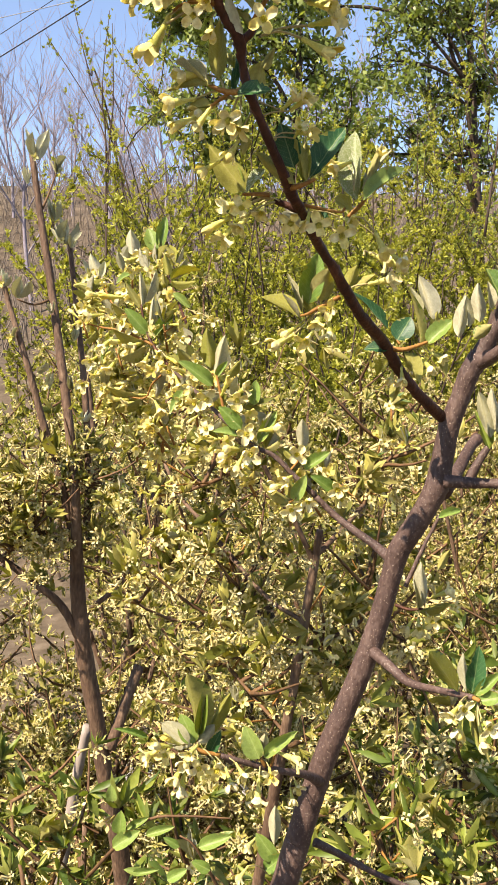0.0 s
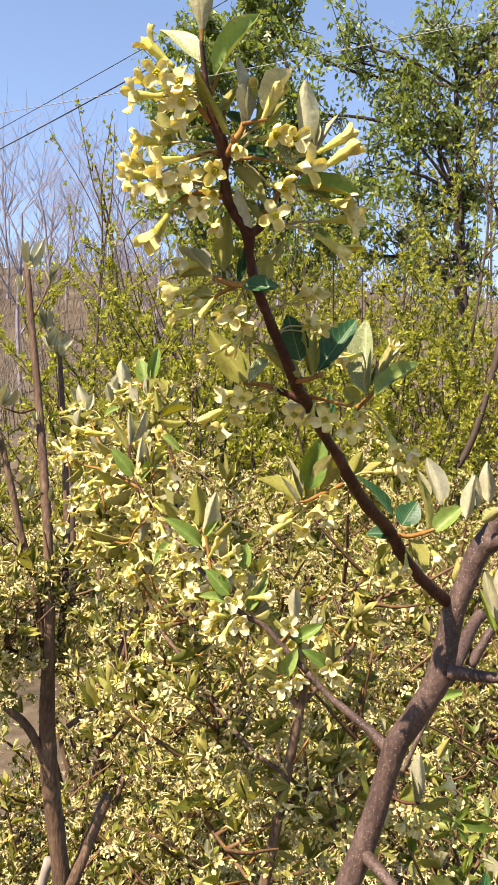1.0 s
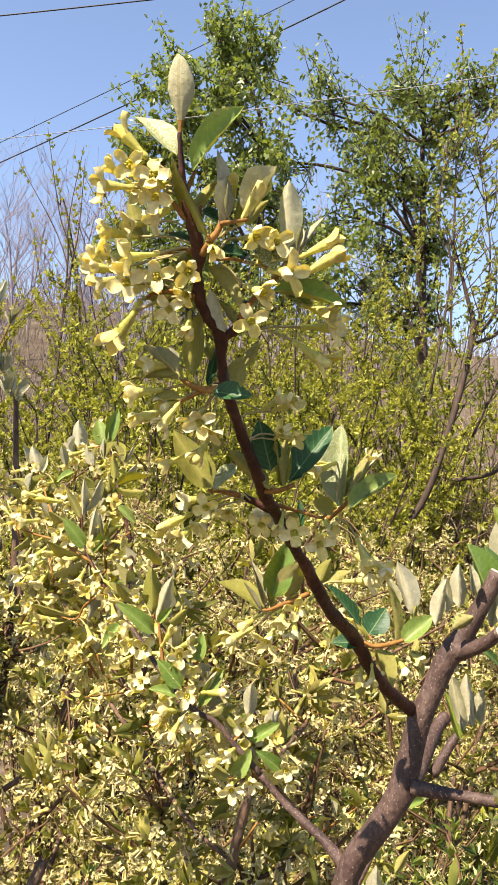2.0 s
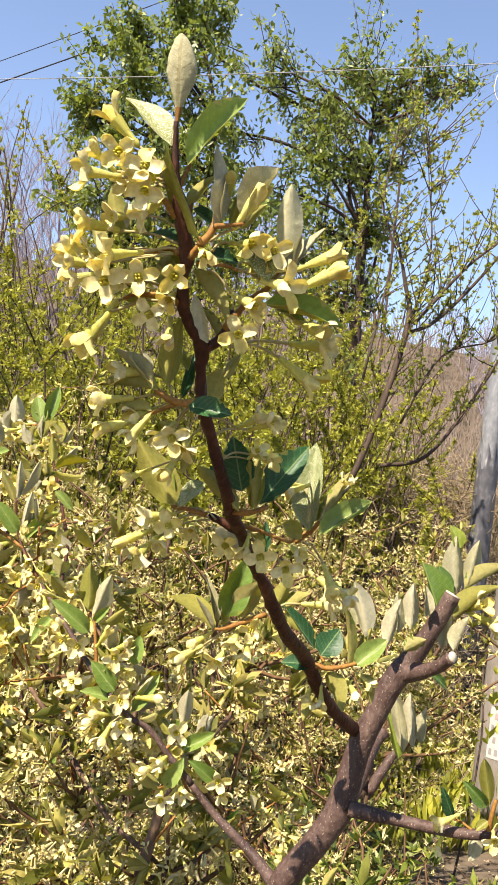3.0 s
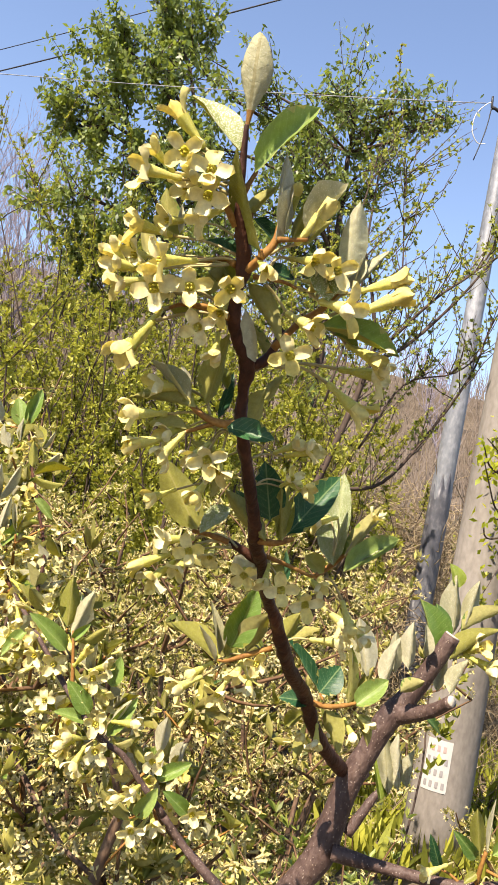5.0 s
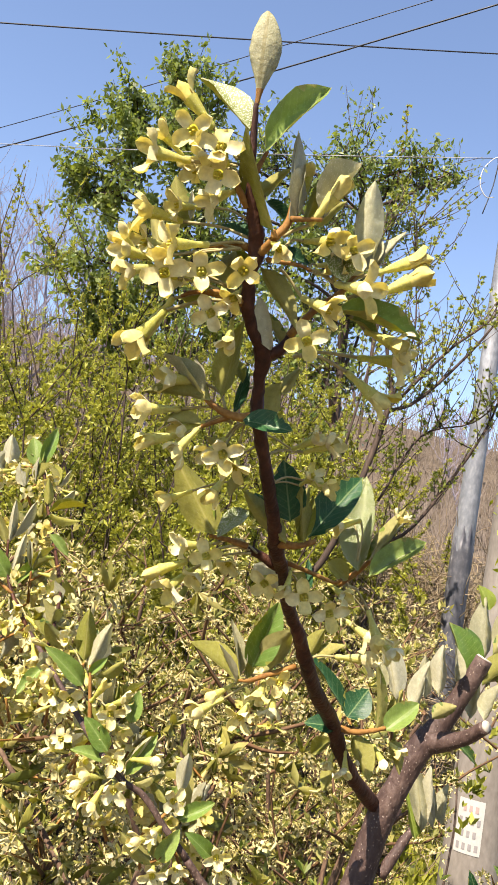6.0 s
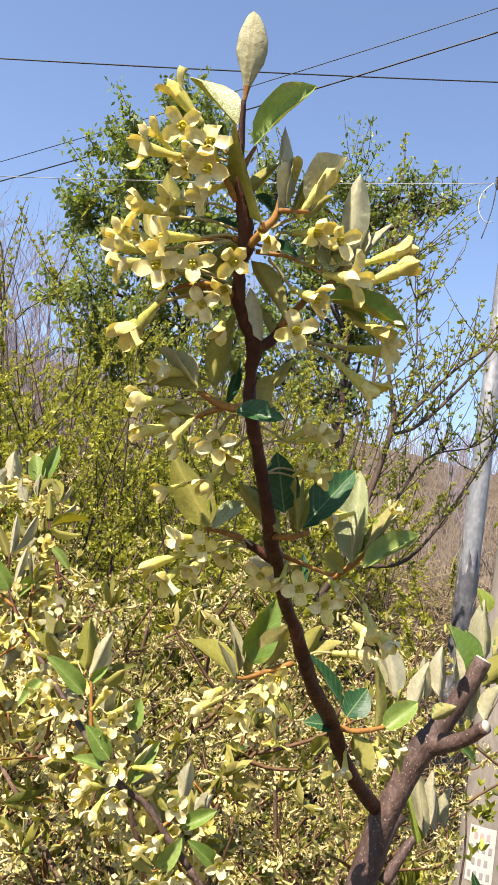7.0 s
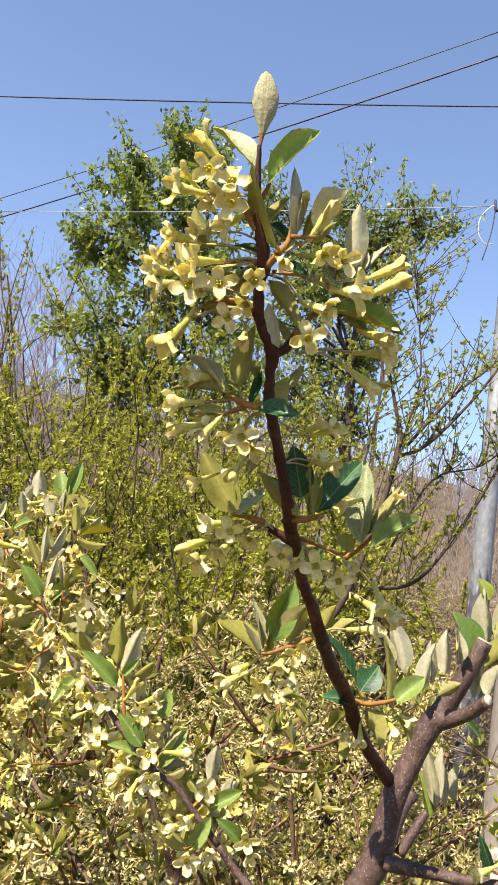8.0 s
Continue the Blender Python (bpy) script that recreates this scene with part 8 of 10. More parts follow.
flower(near, "half", (-0.0198, 0.5615, 1.1980), (-0.60, -0.64, -0.48), 0.0083, 72, (-0.0038, 0.5795, 1.1911))
flower(near, "loose", (0.0143, 0.5620, 1.1957), (0.52, -0.63, -0.58), 0.0083, 50, (0.0055, 0.5798, 1.1948))
flower(near, "open", (0.0967, 0.4448, 1.3474), (0.07, -0.99, -0.15), 0.0083, 46, (0.1046, 0.4630, 1.3477))
flower(near, "half", (0.0908, 0.4476, 1.3441), (-0.66, -0.60, -0.45), 0.0083, 58, (0.1041, 0.4659, 1.3461))
flower(near, "open", (0.1095, 0.4447, 1.3382), (0.29, -0.93, -0.24), 0.0087, 28, (0.1073, 0.4629, 1.3453))
flower(near, "half", (0.1068, 0.4472, 1.3297), (0.11, -0.63, -0.77), 0.0092, 6, (0.1080, 0.4659, 1.3437))
flower(near, "half", (0.0957, 0.4513, 1.3346), (-0.26, -0.40, -0.88), 0.0094, 25, (0.1062, 0.4699, 1.3436))
flower(near, "half", (0.1088, 0.5518, 1.3842), (0.85, -0.35, 0.39), 0.0098, 6, (0.0987, 0.5691, 1.3717))
flower(near, "open", (0.0994, 0.5459, 1.3672), (0.21, -0.91, -0.36), 0.0083, 57, (0.0957, 0.5639, 1.3700))
flower(near, "loose", (0.0914, 0.5475, 1.3626), (-0.09, -0.82, -0.56), 0.0087, 14, (0.0946, 0.5659, 1.3688))
flower(near, "half", (0.0849, 0.5504, 1.3625), (-0.57, -0.61, -0.55), 0.0083, 13, (0.0936, 0.5688, 1.3688))
flower(near, "half", (0.0954, 0.5505, 1.3597), (0.01, -0.52, -0.85), 0.0083, 27, (0.0958, 0.5689, 1.3681))
flower(near, "open", (0.1144, 0.5515, 1.3754), (0.75, -0.64, -0.16), 0.0069, 0, (0.1052, 0.5691, 1.3703))
node(near, (-0.1294, 0.7431, 1.5751), (0.15, -0.15, 0.8), leaves=4, flowers=4, leaf_len=0.017, flower_len=0.0074, seed=700, silver=0.3, lean_most=75, slim=0.62)
node(near, (-0.1395, 0.7457, 1.5566), (-0.67, -0.37, 0.8), leaves=4, flowers=4, leaf_len=0.017, flower_len=0.0074, seed=701, silver=0.3, lean_most=75, slim=0.62)
node(near, (-0.1136, 0.7359, 1.5372), (-0.18, -0.62, 0.8), leaves=4, flowers=4, leaf_len=0.017, flower_len=0.0074, seed=702, silver=0.3, lean_most=75, slim=0.62)
node(near, (-0.1246, 0.7387, 1.5141), (0.46, -0.02, 0.8), leaves=4, flowers=4, leaf_len=0.017, flower_len=0.0074, seed=703, silver=0.3, lean_most=75, slim=0.62)
node(near, (-0.1048, 0.7323, 1.5278), (-0.10, -0.07, 0.8), leaves=4, flowers=4, leaf_len=0.017, flower_len=0.0074, seed=704, silver=0.3, lean_most=75, slim=0.62)
node(near, (-0.0793, 0.7121, 1.5539), (-0.46, -0.49, 0.8), leaves=4, flowers=4, leaf_len=0.017, flower_len=0.0074, seed=705, silver=0.3, lean_most=75, slim=0.62)
node(near, (-0.0629, 0.6781, 1.5343), (-0.07, -0.03, 0.8), leaves=4, flowers=4, leaf_len=0.017, flower_len=0.0074, seed=706, silver=0.3, lean_most=75, slim=0.62)
node(near, (-0.0794, 0.7101, 1.5090), (0.08, -0.69, 0.8), leaves=4, flowers=4, leaf_len=0.017, flower_len=0.0074, seed=707, silver=0.3, lean_most=75, slim=0.62)
node(near, (-0.0225, 0.6111, 1.4769), (0.04, 0.12, 0.8), leaves=4, flowers=4, leaf_len=0.017, flower_len=0.0074, seed=708, silver=0.3, lean_most=75, slim=0.62)
node(near, (-0.0475, 0.6378, 1.4961), (0.19, 0.13, 0.8), leaves=4, flowers=4, leaf_len=0.017, flower_len=0.0074, seed=709, silver=0.3, lean_most=75, slim=0.62)
node(near, (-0.0630, 0.6766, 1.5000), (0.48, -0.50, 0.8), leaves=4, flowers=4, leaf_len=0.017, flower_len=0.0074, seed=710, silver=0.3, lean_most=75, slim=0.62)
node(near, (-0.1269, 0.8228, 1.6292), (-0.34, -0.21, 0.8), leaves=4, flowers=4, leaf_len=0.017, flower_len=0.0074, seed=711, silver=0.3, lean_most=75, slim=0.62)
node(near, (-0.0895, 0.7448, 1.5937), (0.47, -0.37, 0.8), leaves=4, flowers=4, leaf_len=0.017, flower_len=0.0074, seed=712, silver=0.3, lean_most=75, slim=0.62)
node(near, (0.0312, 0.6025, 1.4427), (0.43, 0.07, 0.8), leaves=4, flowers=4, leaf_len=0.017, flower_len=0.0074, seed=713, silver=0.3, lean_most=75, slim=0.62)
node(near, (0.0045, 0.6053, 1.4579), (-0.08, -0.14, 0.8), leaves=4, flowers=4, leaf_len=0.017, flower_len=0.0074, seed=714, silver=0.3, lean_most=75, slim=0.62)
node(near, (-0.0032, 0.6065, 1.4693), (0.45, 0.00, 0.8), leaves=4, flowers=4, leaf_len=0.017, flower_len=0.0074, seed=715, silver=0.3, lean_most=75, slim=0.62)
node(near, (-0.1496, 0.7503, 1.5829), (-0.35, 0.06, 0.8), leaves=4, flowers=4, leaf_len=0.017, flower_len=0.0074, seed=716, silver=0.3, lean_most=75, slim=0.62)
node(near, (-0.1421, 0.7456, 1.5331), (-0.47, -0.37, 0.8), leaves=4, flowers=4, leaf_len=0.017, flower_len=0.0074, seed=717, silver=0.3, lean_most=75, slim=0.62)
node(near, (-0.1271, 0.7386, 1.4930), (0.45, 0.06, 0.8), leaves=4, flowers=4, leaf_len=0.017, flower_len=0.0074, seed=718, silver=0.3, lean_most=75, slim=0.62)
node(near, (-0.1049, 0.7307, 1.4907), (-0.33, -0.44, 0.8), leaves=4, flowers=4, leaf_len=0.017, flower_len=0.0074, seed=719, silver=0.3, lean_most=75, slim=0.62)
node(near, (0.0236, 0.6031, 1.4426), (0.04, 0.06, 0.8), leaves=4, flowers=4, leaf_len=0.017, flower_len=0.0074, seed=720, silver=0.3, lean_most=75, slim=0.62)
node(near, (-0.0818, 0.7867, 1.6234), (0.12, 0.14, 0.8), leaves=4, flowers=4, leaf_len=0.017, flower_len=0.0074, seed=721, silver=0.3, lean_most=75, slim=0.62)
limb("spur", [(-0.0952, 0.7467, 1.5675, 0.0011), (-0.0919, 0.7381, 1.5844, 0.0008)], M_SHOOT, near, 5, 2)
node(near, (-0.0919, 0.7381, 1.5844), (-0.02, 0.07, 0.9), leaves=4, flowers=5, leaf_len=0.018, flower_len=0.0078, seed=800, silver=0.3, stalks=False, lean_most=60, slim=0.62)
limb("spur", [(-0.1083, 0.8210, 1.6103, 0.0011), (-0.0991, 0.8044, 1.6250, 0.0008)], M_SHOOT, near, 5, 2)
node(near, (-0.0991, 0.8044, 1.6250), (-0.28, 0.04, 0.9), leaves=4, flowers=5, leaf_len=0.018, flower_len=0.0078, seed=801, silver=0.3, stalks=False, lean_most=60, slim=0.62)
limb("spur", [(-0.1300, 0.8574, 1.6101, 0.0011), (-0.1279, 0.8502, 1.6317, 0.0008)], M_SHOOT, near, 5, 2)
node(near, (-0.1279, 0.8502, 1.6317), (0.27, -0.00, 0.9), leaves=4, flowers=5, leaf_len=0.018, flower_len=0.0078, seed=802, silver=0.3, stalks=False, lean_most=60, slim=0.62)
limb("spur", [(-0.1303, 0.7677, 1.5677, 0.0011), (-0.1383, 0.7603, 1.5875, 0.0008)], M_SHOOT, near, 5, 2)
node(near, (-0.1383, 0.7603, 1.5875), (0.27, -0.29, 0.9), leaves=4, flowers=5, leaf_len=0.018, flower_len=0.0078, seed=803, silver=0.3, stalks=False, lean_most=60, slim=0.62)
limb("spur", [(-0.0935, 0.7939, 1.5779, 0.0011), (-0.1035, 0.7782, 1.5913, 0.0008)], M_SHOOT, near, 5, 2)
node(near, (-0.1035, 0.7782, 1.5913), (0.07, -0.05, 0.9), leaves=4, flowers=5, leaf_len=0.018, flower_len=0.0078, seed=804, silver=0.3, stalks=False, lean_most=60, slim=0.62)
limb("spur", [(-0.1580, 0.8541, 1.6052, 0.0011), (-0.1677, 0.8356, 1.6181, 0.0008)], M_SHOOT, near, 5, 2)
node(near, (-0.1677, 0.8356, 1.6181), (0.07, 0.09, 0.9), leaves=4, flowers=5, leaf_len=0.018, flower_len=0.0078, seed=805, silver=0.3, stalks=False, lean_most=60, slim=0.62)
limb("spur", [(-0.0934, 0.7952, 1.5996, 0.0011), (-0.1035, 0.7780, 1.6181, 0.0008)], M_SHOOT, near, 5, 2)
node(near, (-0.1035, 0.7780, 1.6181), (-0.20, 0.06, 0.9), leaves=4, flowers=5, leaf_len=0.018, flower_len=0.0078, seed=806, silver=0.3, stalks=False, lean_most=60, slim=0.62)
limb("spur", [(-0.0891, 0.7495, 1.5747, 0.0011), (-0.0848, 0.7435, 1.5903, 0.0008)], M_SHOOT, near, 5, 2)
node(near, (-0.0848, 0.7435, 1.5903), (-0.24, -0.18, 0.9), leaves=4, flowers=5, leaf_len=0.018, flower_len=0.0078, seed=807, silver=0.3, stalks=False, lean_most=60, slim=0.62)
limb("spur", [(-0.1589, 0.7658, 1.5770, 0.0011), (-0.1507, 0.7607, 1.5929, 0.0008)], M_SHOOT, near, 5, 2)
node(near, (-0.1507, 0.7607, 1.5929), (-0.13, 0.03, 0.9), leaves=4, flowers=5, leaf_len=0.018, flower_len=0.0078, seed=808, silver=0.3, stalks=False, lean_most=60, slim=0.62)
limb("spur", [(-0.0800, 0.7057, 1.5429, 0.0011), (-0.0814, 0.6910, 1.5631, 0.0008)], M_SHOOT, near, 5, 2)
node(near, (-0.0814, 0.6910, 1.5631), (0.02, -0.34, 0.9), leaves=4, flowers=5, leaf_len=0.018, flower_len=0.0078, seed=809, silver=0.3, stalks=False, lean_most=60, slim=0.62)
limb("spur", [(-0.0690, 0.7150, 1.5031, 0.0011), (-0.0706, 0.6963, 1.5251, 0.0008)], M_SHOOT, near, 5, 2)
node(near, (-0.0706, 0.6963, 1.5251), (0.42, -0.49, 0.9), leaves=4, flowers=5, leaf_len=0.018, flower_len=0.0078, seed=810, silver=0.3, stalks=False, lean_most=60, slim=0.62)
limb("spur", [(-0.1175, 0.7240, 1.5262, 0.0011), (-0.1238, 0.7228, 1.5471, 0.0008)], M_SHOOT, near, 5, 2)
node(near, (-0.1238, 0.7228, 1.5471), (0.04, -0.11, 0.9), leaves=4, flowers=5, leaf_len=0.018, flower_len=0.0078, seed=811, silver=0.3, stalks=False, lean_most=60, slim=0.62)
limb("spur", [(-0.1102, 0.7653, 1.4947, 0.0011), (-0.1198, 0.7469, 1.5137, 0.0008)], M_SHOOT, near, 5, 2)
node(near, (-0.1198, 0.7469, 1.5137), (0.48, -0.21, 0.9), leaves=4, flowers=5, leaf_len=0.018, flower_len=0.0078, seed=812, silver=0.3, stalks=False, lean_most=60, slim=0.62)
limb("spur", [(-0.1286, 0.7589, 1.5030, 0.0011), (-0.1240, 0.7453, 1.5198, 0.0008)], M_SHOOT, near, 5, 2)
node(near, (-0.1240, 0.7453, 1.5198), (-0.46, 0.07, 0.9), leaves=4, flowers=5, leaf_len=0.018, flower_len=0.0078, seed=813, silver=0.3, stalks=False, lean_most=60, slim=0.62)
limb("spur", [(-0.1003, 0.7465, 1.4971, 0.0011), (-0.1108, 0.7407, 1.5112, 0.0008)], M_SHOOT, near, 5, 2)
node(near, (-0.1108, 0.7407, 1.5112), (-0.02, 0.01, 0.9), leaves=4, flowers=5, leaf_len=0.018, flower_len=0.0078, seed=814, silver=0.3, stalks=False, lean_most=60, slim=0.62)
limb("spur", [(-0.0769, 0.6849, 1.5143, 0.0011), (-0.0743, 0.6842, 1.5300, 0.0008)], M_SHOOT, near, 5, 2)
node(near, (-0.0743, 0.6842, 1.5300), (0.44, -0.32, 0.9), leaves=4, flowers=5, leaf_len=0.018, flower_len=0.0078, seed=815, silver=0.3, stalks=False, lean_most=60, slim=0.62)
limb("spur", [(-0.0827, 0.7027, 1.5185, 0.0011), (-0.0872, 0.7011, 1.5324, 0.0008)], M_SHOOT, near, 5, 2)
node(near, (-0.0872, 0.7011, 1.5324), (0.04, -0.50, 0.9), leaves=4, flowers=5, leaf_len=0.018, flower_len=0.0078, seed=816, silver=0.3, stalks=False, lean_most=60, slim=0.62)
limb("spur", [(-0.0514, 0.6916, 1.5217, 0.0011), (-0.0626, 0.6894, 1.5437, 0.0008)], M_SHOOT, near, 5, 2)
node(near, (-0.0626, 0.6894, 1.5437), (-0.56, -0.12, 0.9), leaves=4, flowers=5, leaf_len=0.018, flower_len=0.0078, seed=817, silver=0.3, stalks=False, lean_most=60, slim=0.62)
limb("spur", [(-0.0828, 0.7324, 1.4933, 0.0011), (-0.0935, 0.7194, 1.5100, 0.0008)], M_SHOOT, near, 5, 2)
node(near, (-0.0935, 0.7194, 1.5100), (-0.41, -0.41, 0.9), leaves=4, flowers=5, leaf_len=0.018, flower_len=0.0078, seed=818, silver=0.3, stalks=False, lean_most=60, slim=0.62)
limb("spur", [(-0.1149, 0.7433, 1.5336, 0.0011), (-0.1223, 0.7358, 1.5519, 0.0008)], M_SHOOT, near, 5, 2)
node(near, (-0.1223, 0.7358, 1.5519), (-0.56, -0.49, 0.9), leaves=4, flowers=5, leaf_len=0.018, flower_len=0.0078, seed=819, silver=0.3, stalks=False, lean_most=60, slim=0.62)
limb("spur", [(-0.0988, 0.7158, 1.5003, 0.0011), (-0.0876, 0.7112, 1.5159, 0.0008)], M_SHOOT, near, 5, 2)
node(near, (-0.0876, 0.7112, 1.5159), (-0.20, -0.15, 0.9), leaves=4, flowers=5, leaf_len=0.018, flower_len=0.0078, seed=820, silver=0.3, stalks=False, lean_most=60, slim=0.62)
limb("spur", [(-0.1268, 0.7810, 1.5158, 0.0011), (-0.1336, 0.7662, 1.5336, 0.0008)], M_SHOOT, near, 5, 2)
node(near, (-0.1336, 0.7662, 1.5336), (-0.31, 0.07, 0.9), leaves=4, flowers=5, leaf_len=0.018, flower_len=0.0078, seed=821, silver=0.3, stalks=False, lean_most=60, slim=0.62)
limb("spur", [(-0.1277, 0.7522, 1.5001, 0.0011), (-0.1308, 0.7423, 1.5187, 0.0008)], M_SHOOT, near, 5, 2)
node(near, (-0.1308, 0.7423, 1.5187), (-0.22, -0.14, 0.9), leaves=4, flowers=5, leaf_len=0.018, flower_len=0.0078, seed=822, silver=0.3, stalks=False, lean_most=60, slim=0.62)
limb("spur", [(-0.0881, 0.7396, 1.5346, 0.0011), (-0.0871, 0.7302, 1.5504, 0.0008)], M_SHOOT, near, 5, 2)
node(near, (-0.0871, 0.7302, 1.5504), (0.00, -0.03, 0.9), leaves=4, flowers=5, leaf_len=0.018, flower_len=0.0078, seed=823, silver=0.3, stalks=False, lean_most=60, slim=0.62)
limb("spur", [(-0.1571, 0.7906, 1.5487, 0.0011), (-0.1473, 0.7747, 1.5683, 0.0008)], M_SHOOT, near, 5, 2)
node(near, (-0.1473, 0.7747, 1.5683), (-0.36, -0.09, 0.9), leaves=4, flowers=5, leaf_len=0.018, flower_len=0.0078, seed=824, silver=0.3, stalks=False, lean_most=60, slim=0.62)
limb("spur", [(-0.1406, 0.7267, 1.4977, 0.0011), (-0.1314, 0.7260, 1.5169, 0.0008)], M_SHOOT, near, 5, 2)
node(near, (-0.1314, 0.7260, 1.5169), (-0.37, -0.35, 0.9), leaves=4, flowers=5, leaf_len=0.018, flower_len=0.0078, seed=825, silver=0.3, stalks=False, lean_most=60, slim=0.62)
limb("spur", [(-0.0601, 0.7062, 1.5128, 0.0011), (-0.0619, 0.6934, 1.5249, 0.0008)], M_SHOOT, near, 5, 2)
node(near, (-0.0619, 0.6934, 1.5249), (0.29, -0.34, 0.9), leaves=4, flowers=5, leaf_len=0.018, flower_len=0.0078, seed=826, silver=0.3, stalks=False, lean_most=60, slim=0.62)
limb("spur", [(-0.0885, 0.7531, 1.5342, 0.0011), (-0.0765, 0.7335, 1.5471, 0.0008)], M_SHOOT, near, 5, 2)
node(near, (-0.0765, 0.7335, 1.5471), (-0.04, -0.21, 0.9), leaves=4, flowers=5, leaf_len=0.018, flower_len=0.0078, seed=827, silver=0.3, stalks=False, lean_most=60, slim=0.62)
limb("spur", [(-0.0526, 0.7170, 1.5132, 0.0011), (-0.0623, 0.7085, 1.5266, 0.0008)], M_SHOOT, near, 5, 2)
node(near, (-0.0623, 0.7085, 1.5266), (-0.44, -0.03, 0.9), leaves=4, flowers=5, leaf_len=0.018, flower_len=0.0078, seed=828, silver=0.3, stalks=False, lean_most=60, slim=0.62)
limb("spur", [(-0.0599, 0.6850, 1.5139, 0.0011), (-0.0623, 0.6718, 1.5284, 0.0008)], M_SHOOT, near, 5, 2)
node(near, (-0.0623, 0.6718, 1.5284), (0.16, -0.44, 0.9), leaves=4, flowers=5, leaf_len=0.018, flower_len=0.0078, seed=829, silver=0.3, stalks=False, lean_most=60, slim=0.62)
limb("spur", [(-0.1530, 0.7602, 1.5562, 0.0011), (-0.1577, 0.7557, 1.5722, 0.0008)], M_SHOOT, near, 5, 2)
node(near, (-0.1577, 0.7557, 1.5722), (0.16, -0.39, 0.9), leaves=4, flowers=5, leaf_len=0.018, flower_len=0.0078, seed=830, silver=0.3, stalks=False, lean_most=60, slim=0.62)
limb("spur", [(-0.1050, 0.7392, 1.4643, 0.0011), (-0.0980, 0.7253, 1.4833, 0.0008)], M_SHOOT, near, 5, 2)
node(near, (-0.0980, 0.7253, 1.4833), (-0.39, 0.05, 0.9), leaves=4, flowers=5, leaf_len=0.018, flower_len=0.0078, seed=831, silver=0.3, stalks=False, lean_most=60, slim=0.62)
limb("spur", [(-0.0901, 0.7547, 1.4541, 0.0011), (-0.0900, 0.7404, 1.4693, 0.0008)], M_SHOOT, near, 5, 2)
node(near, (-0.0900, 0.7404, 1.4693), (0.12, -0.53, 0.9), leaves=4, flowers=5, leaf_len=0.018, flower_len=0.0078, seed=832, silver=0.3, stalks=False, lean_most=60, slim=0.62)
limb("spur", [(-0.1124, 0.7832, 1.4668, 0.0011), (-0.1168, 0.7651, 1.4875, 0.0008)], M_SHOOT, near, 5, 2)
node(near, (-0.1168, 0.7651, 1.4875), (0.47, -0.11, 0.9), leaves=4, flowers=5, leaf_len=0.018, flower_len=0.0078, seed=833, silver=0.3, stalks=False, lean_most=60, slim=0.62)
limb("spur", [(-0.0814, 0.7175, 1.4768, 0.0011), (-0.0885, 0.7053, 1.4904, 0.0008)], M_SHOOT, near, 5, 2)
node(near, (-0.0885, 0.7053, 1.4904), (-0.34, -0.42, 0.9), leaves=4, flowers=5, leaf_len=0.018, flower_len=0.0078, seed=834, silver=0.3, stalks=False, lean_most=60, slim=0.62)
limb("spur", [(-0.0754, 0.7065, 1.4696, 0.0011), (-0.0799, 0.6953, 1.4843, 0.0008)], M_SHOOT, near, 5, 2)
node(near, (-0.0799, 0.6953, 1.4843), (-0.11, 0.19, 0.9), leaves=4, flowers=5, leaf_len=0.018, flower_len=0.0078, seed=835, silver=0.3, stalks=False, lean_most=60, slim=0.62)
limb("spur", [(-0.1221, 0.7694, 1.4859, 0.0011), (-0.1303, 0.7510, 1.5019, 0.0008)], M_SHOOT, near, 5, 2)
node(near, (-0.1303, 0.7510, 1.5019), (0.25, -0.51, 0.9), leaves=4, flowers=5, leaf_len=0.018, flower_len=0.0078, seed=836, silver=0.3, stalks=False, lean_most=60, slim=0.62)
limb("spur", [(-0.1126, 0.7597, 1.4526, 0.0011), (-0.1113, 0.7477, 1.4695, 0.0008)], M_SHOOT, near, 5, 2)
node(near, (-0.1113, 0.7477, 1.4695), (0.00, 0.11, 0.9), leaves=4, flowers=5, leaf_len=0.018, flower_len=0.0078, seed=837, silver=0.3, stalks=False, lean_most=60, slim=0.62)
limb("spur", [(-0.0510, 0.7050, 1.4865, 0.0011), (-0.0617, 0.6929, 1.5035, 0.0008)], M_SHOOT, near, 5, 2)
node(near, (-0.0617, 0.6929, 1.5035), (-0.19, -0.21, 0.9), leaves=4, flowers=5, leaf_len=0.018, flower_len=0.0078, seed=838, silver=0.3, stalks=False, lean_most=60, slim=0.62)
limb("spur", [(-0.0786, 0.7058, 1.4660, 0.0011), (-0.0906, 0.7003, 1.4835, 0.0008)], M_SHOOT, near, 5, 2)
node(near, (-0.0906, 0.7003, 1.4835), (-0.38, -0.09, 0.9), leaves=4, flowers=5, leaf_len=0.018, flower_len=0.0078, seed=839, silver=0.3, stalks=False, lean_most=60, slim=0.62)
limb("spur", [(-0.1376, 0.7477, 1.4833, 0.0011), (-0.1331, 0.7380, 1.4969, 0.0008)], M_SHOOT, near, 5, 2)
node(near, (-0.1331, 0.7380, 1.4969), (-0.06, 0.04, 0.9), leaves=4, flowers=5, leaf_len=0.018, flower_len=0.0078, seed=840, silver=0.3, stalks=False, lean_most=60, slim=0.62)
limb("spur", [(-0.0942, 0.7635, 1.4436, 0.0011), (-0.0937, 0.7541, 1.4632, 0.0008)], M_SHOOT, near, 5, 2)
node(near, (-0.0937, 0.7541, 1.4632), (0.37, -0.17, 0.9), leaves=4, flowers=5, leaf_len=0.018, flower_len=0.0078, seed=841, silver=0.3, stalks=False, lean_most=60, slim=0.62)
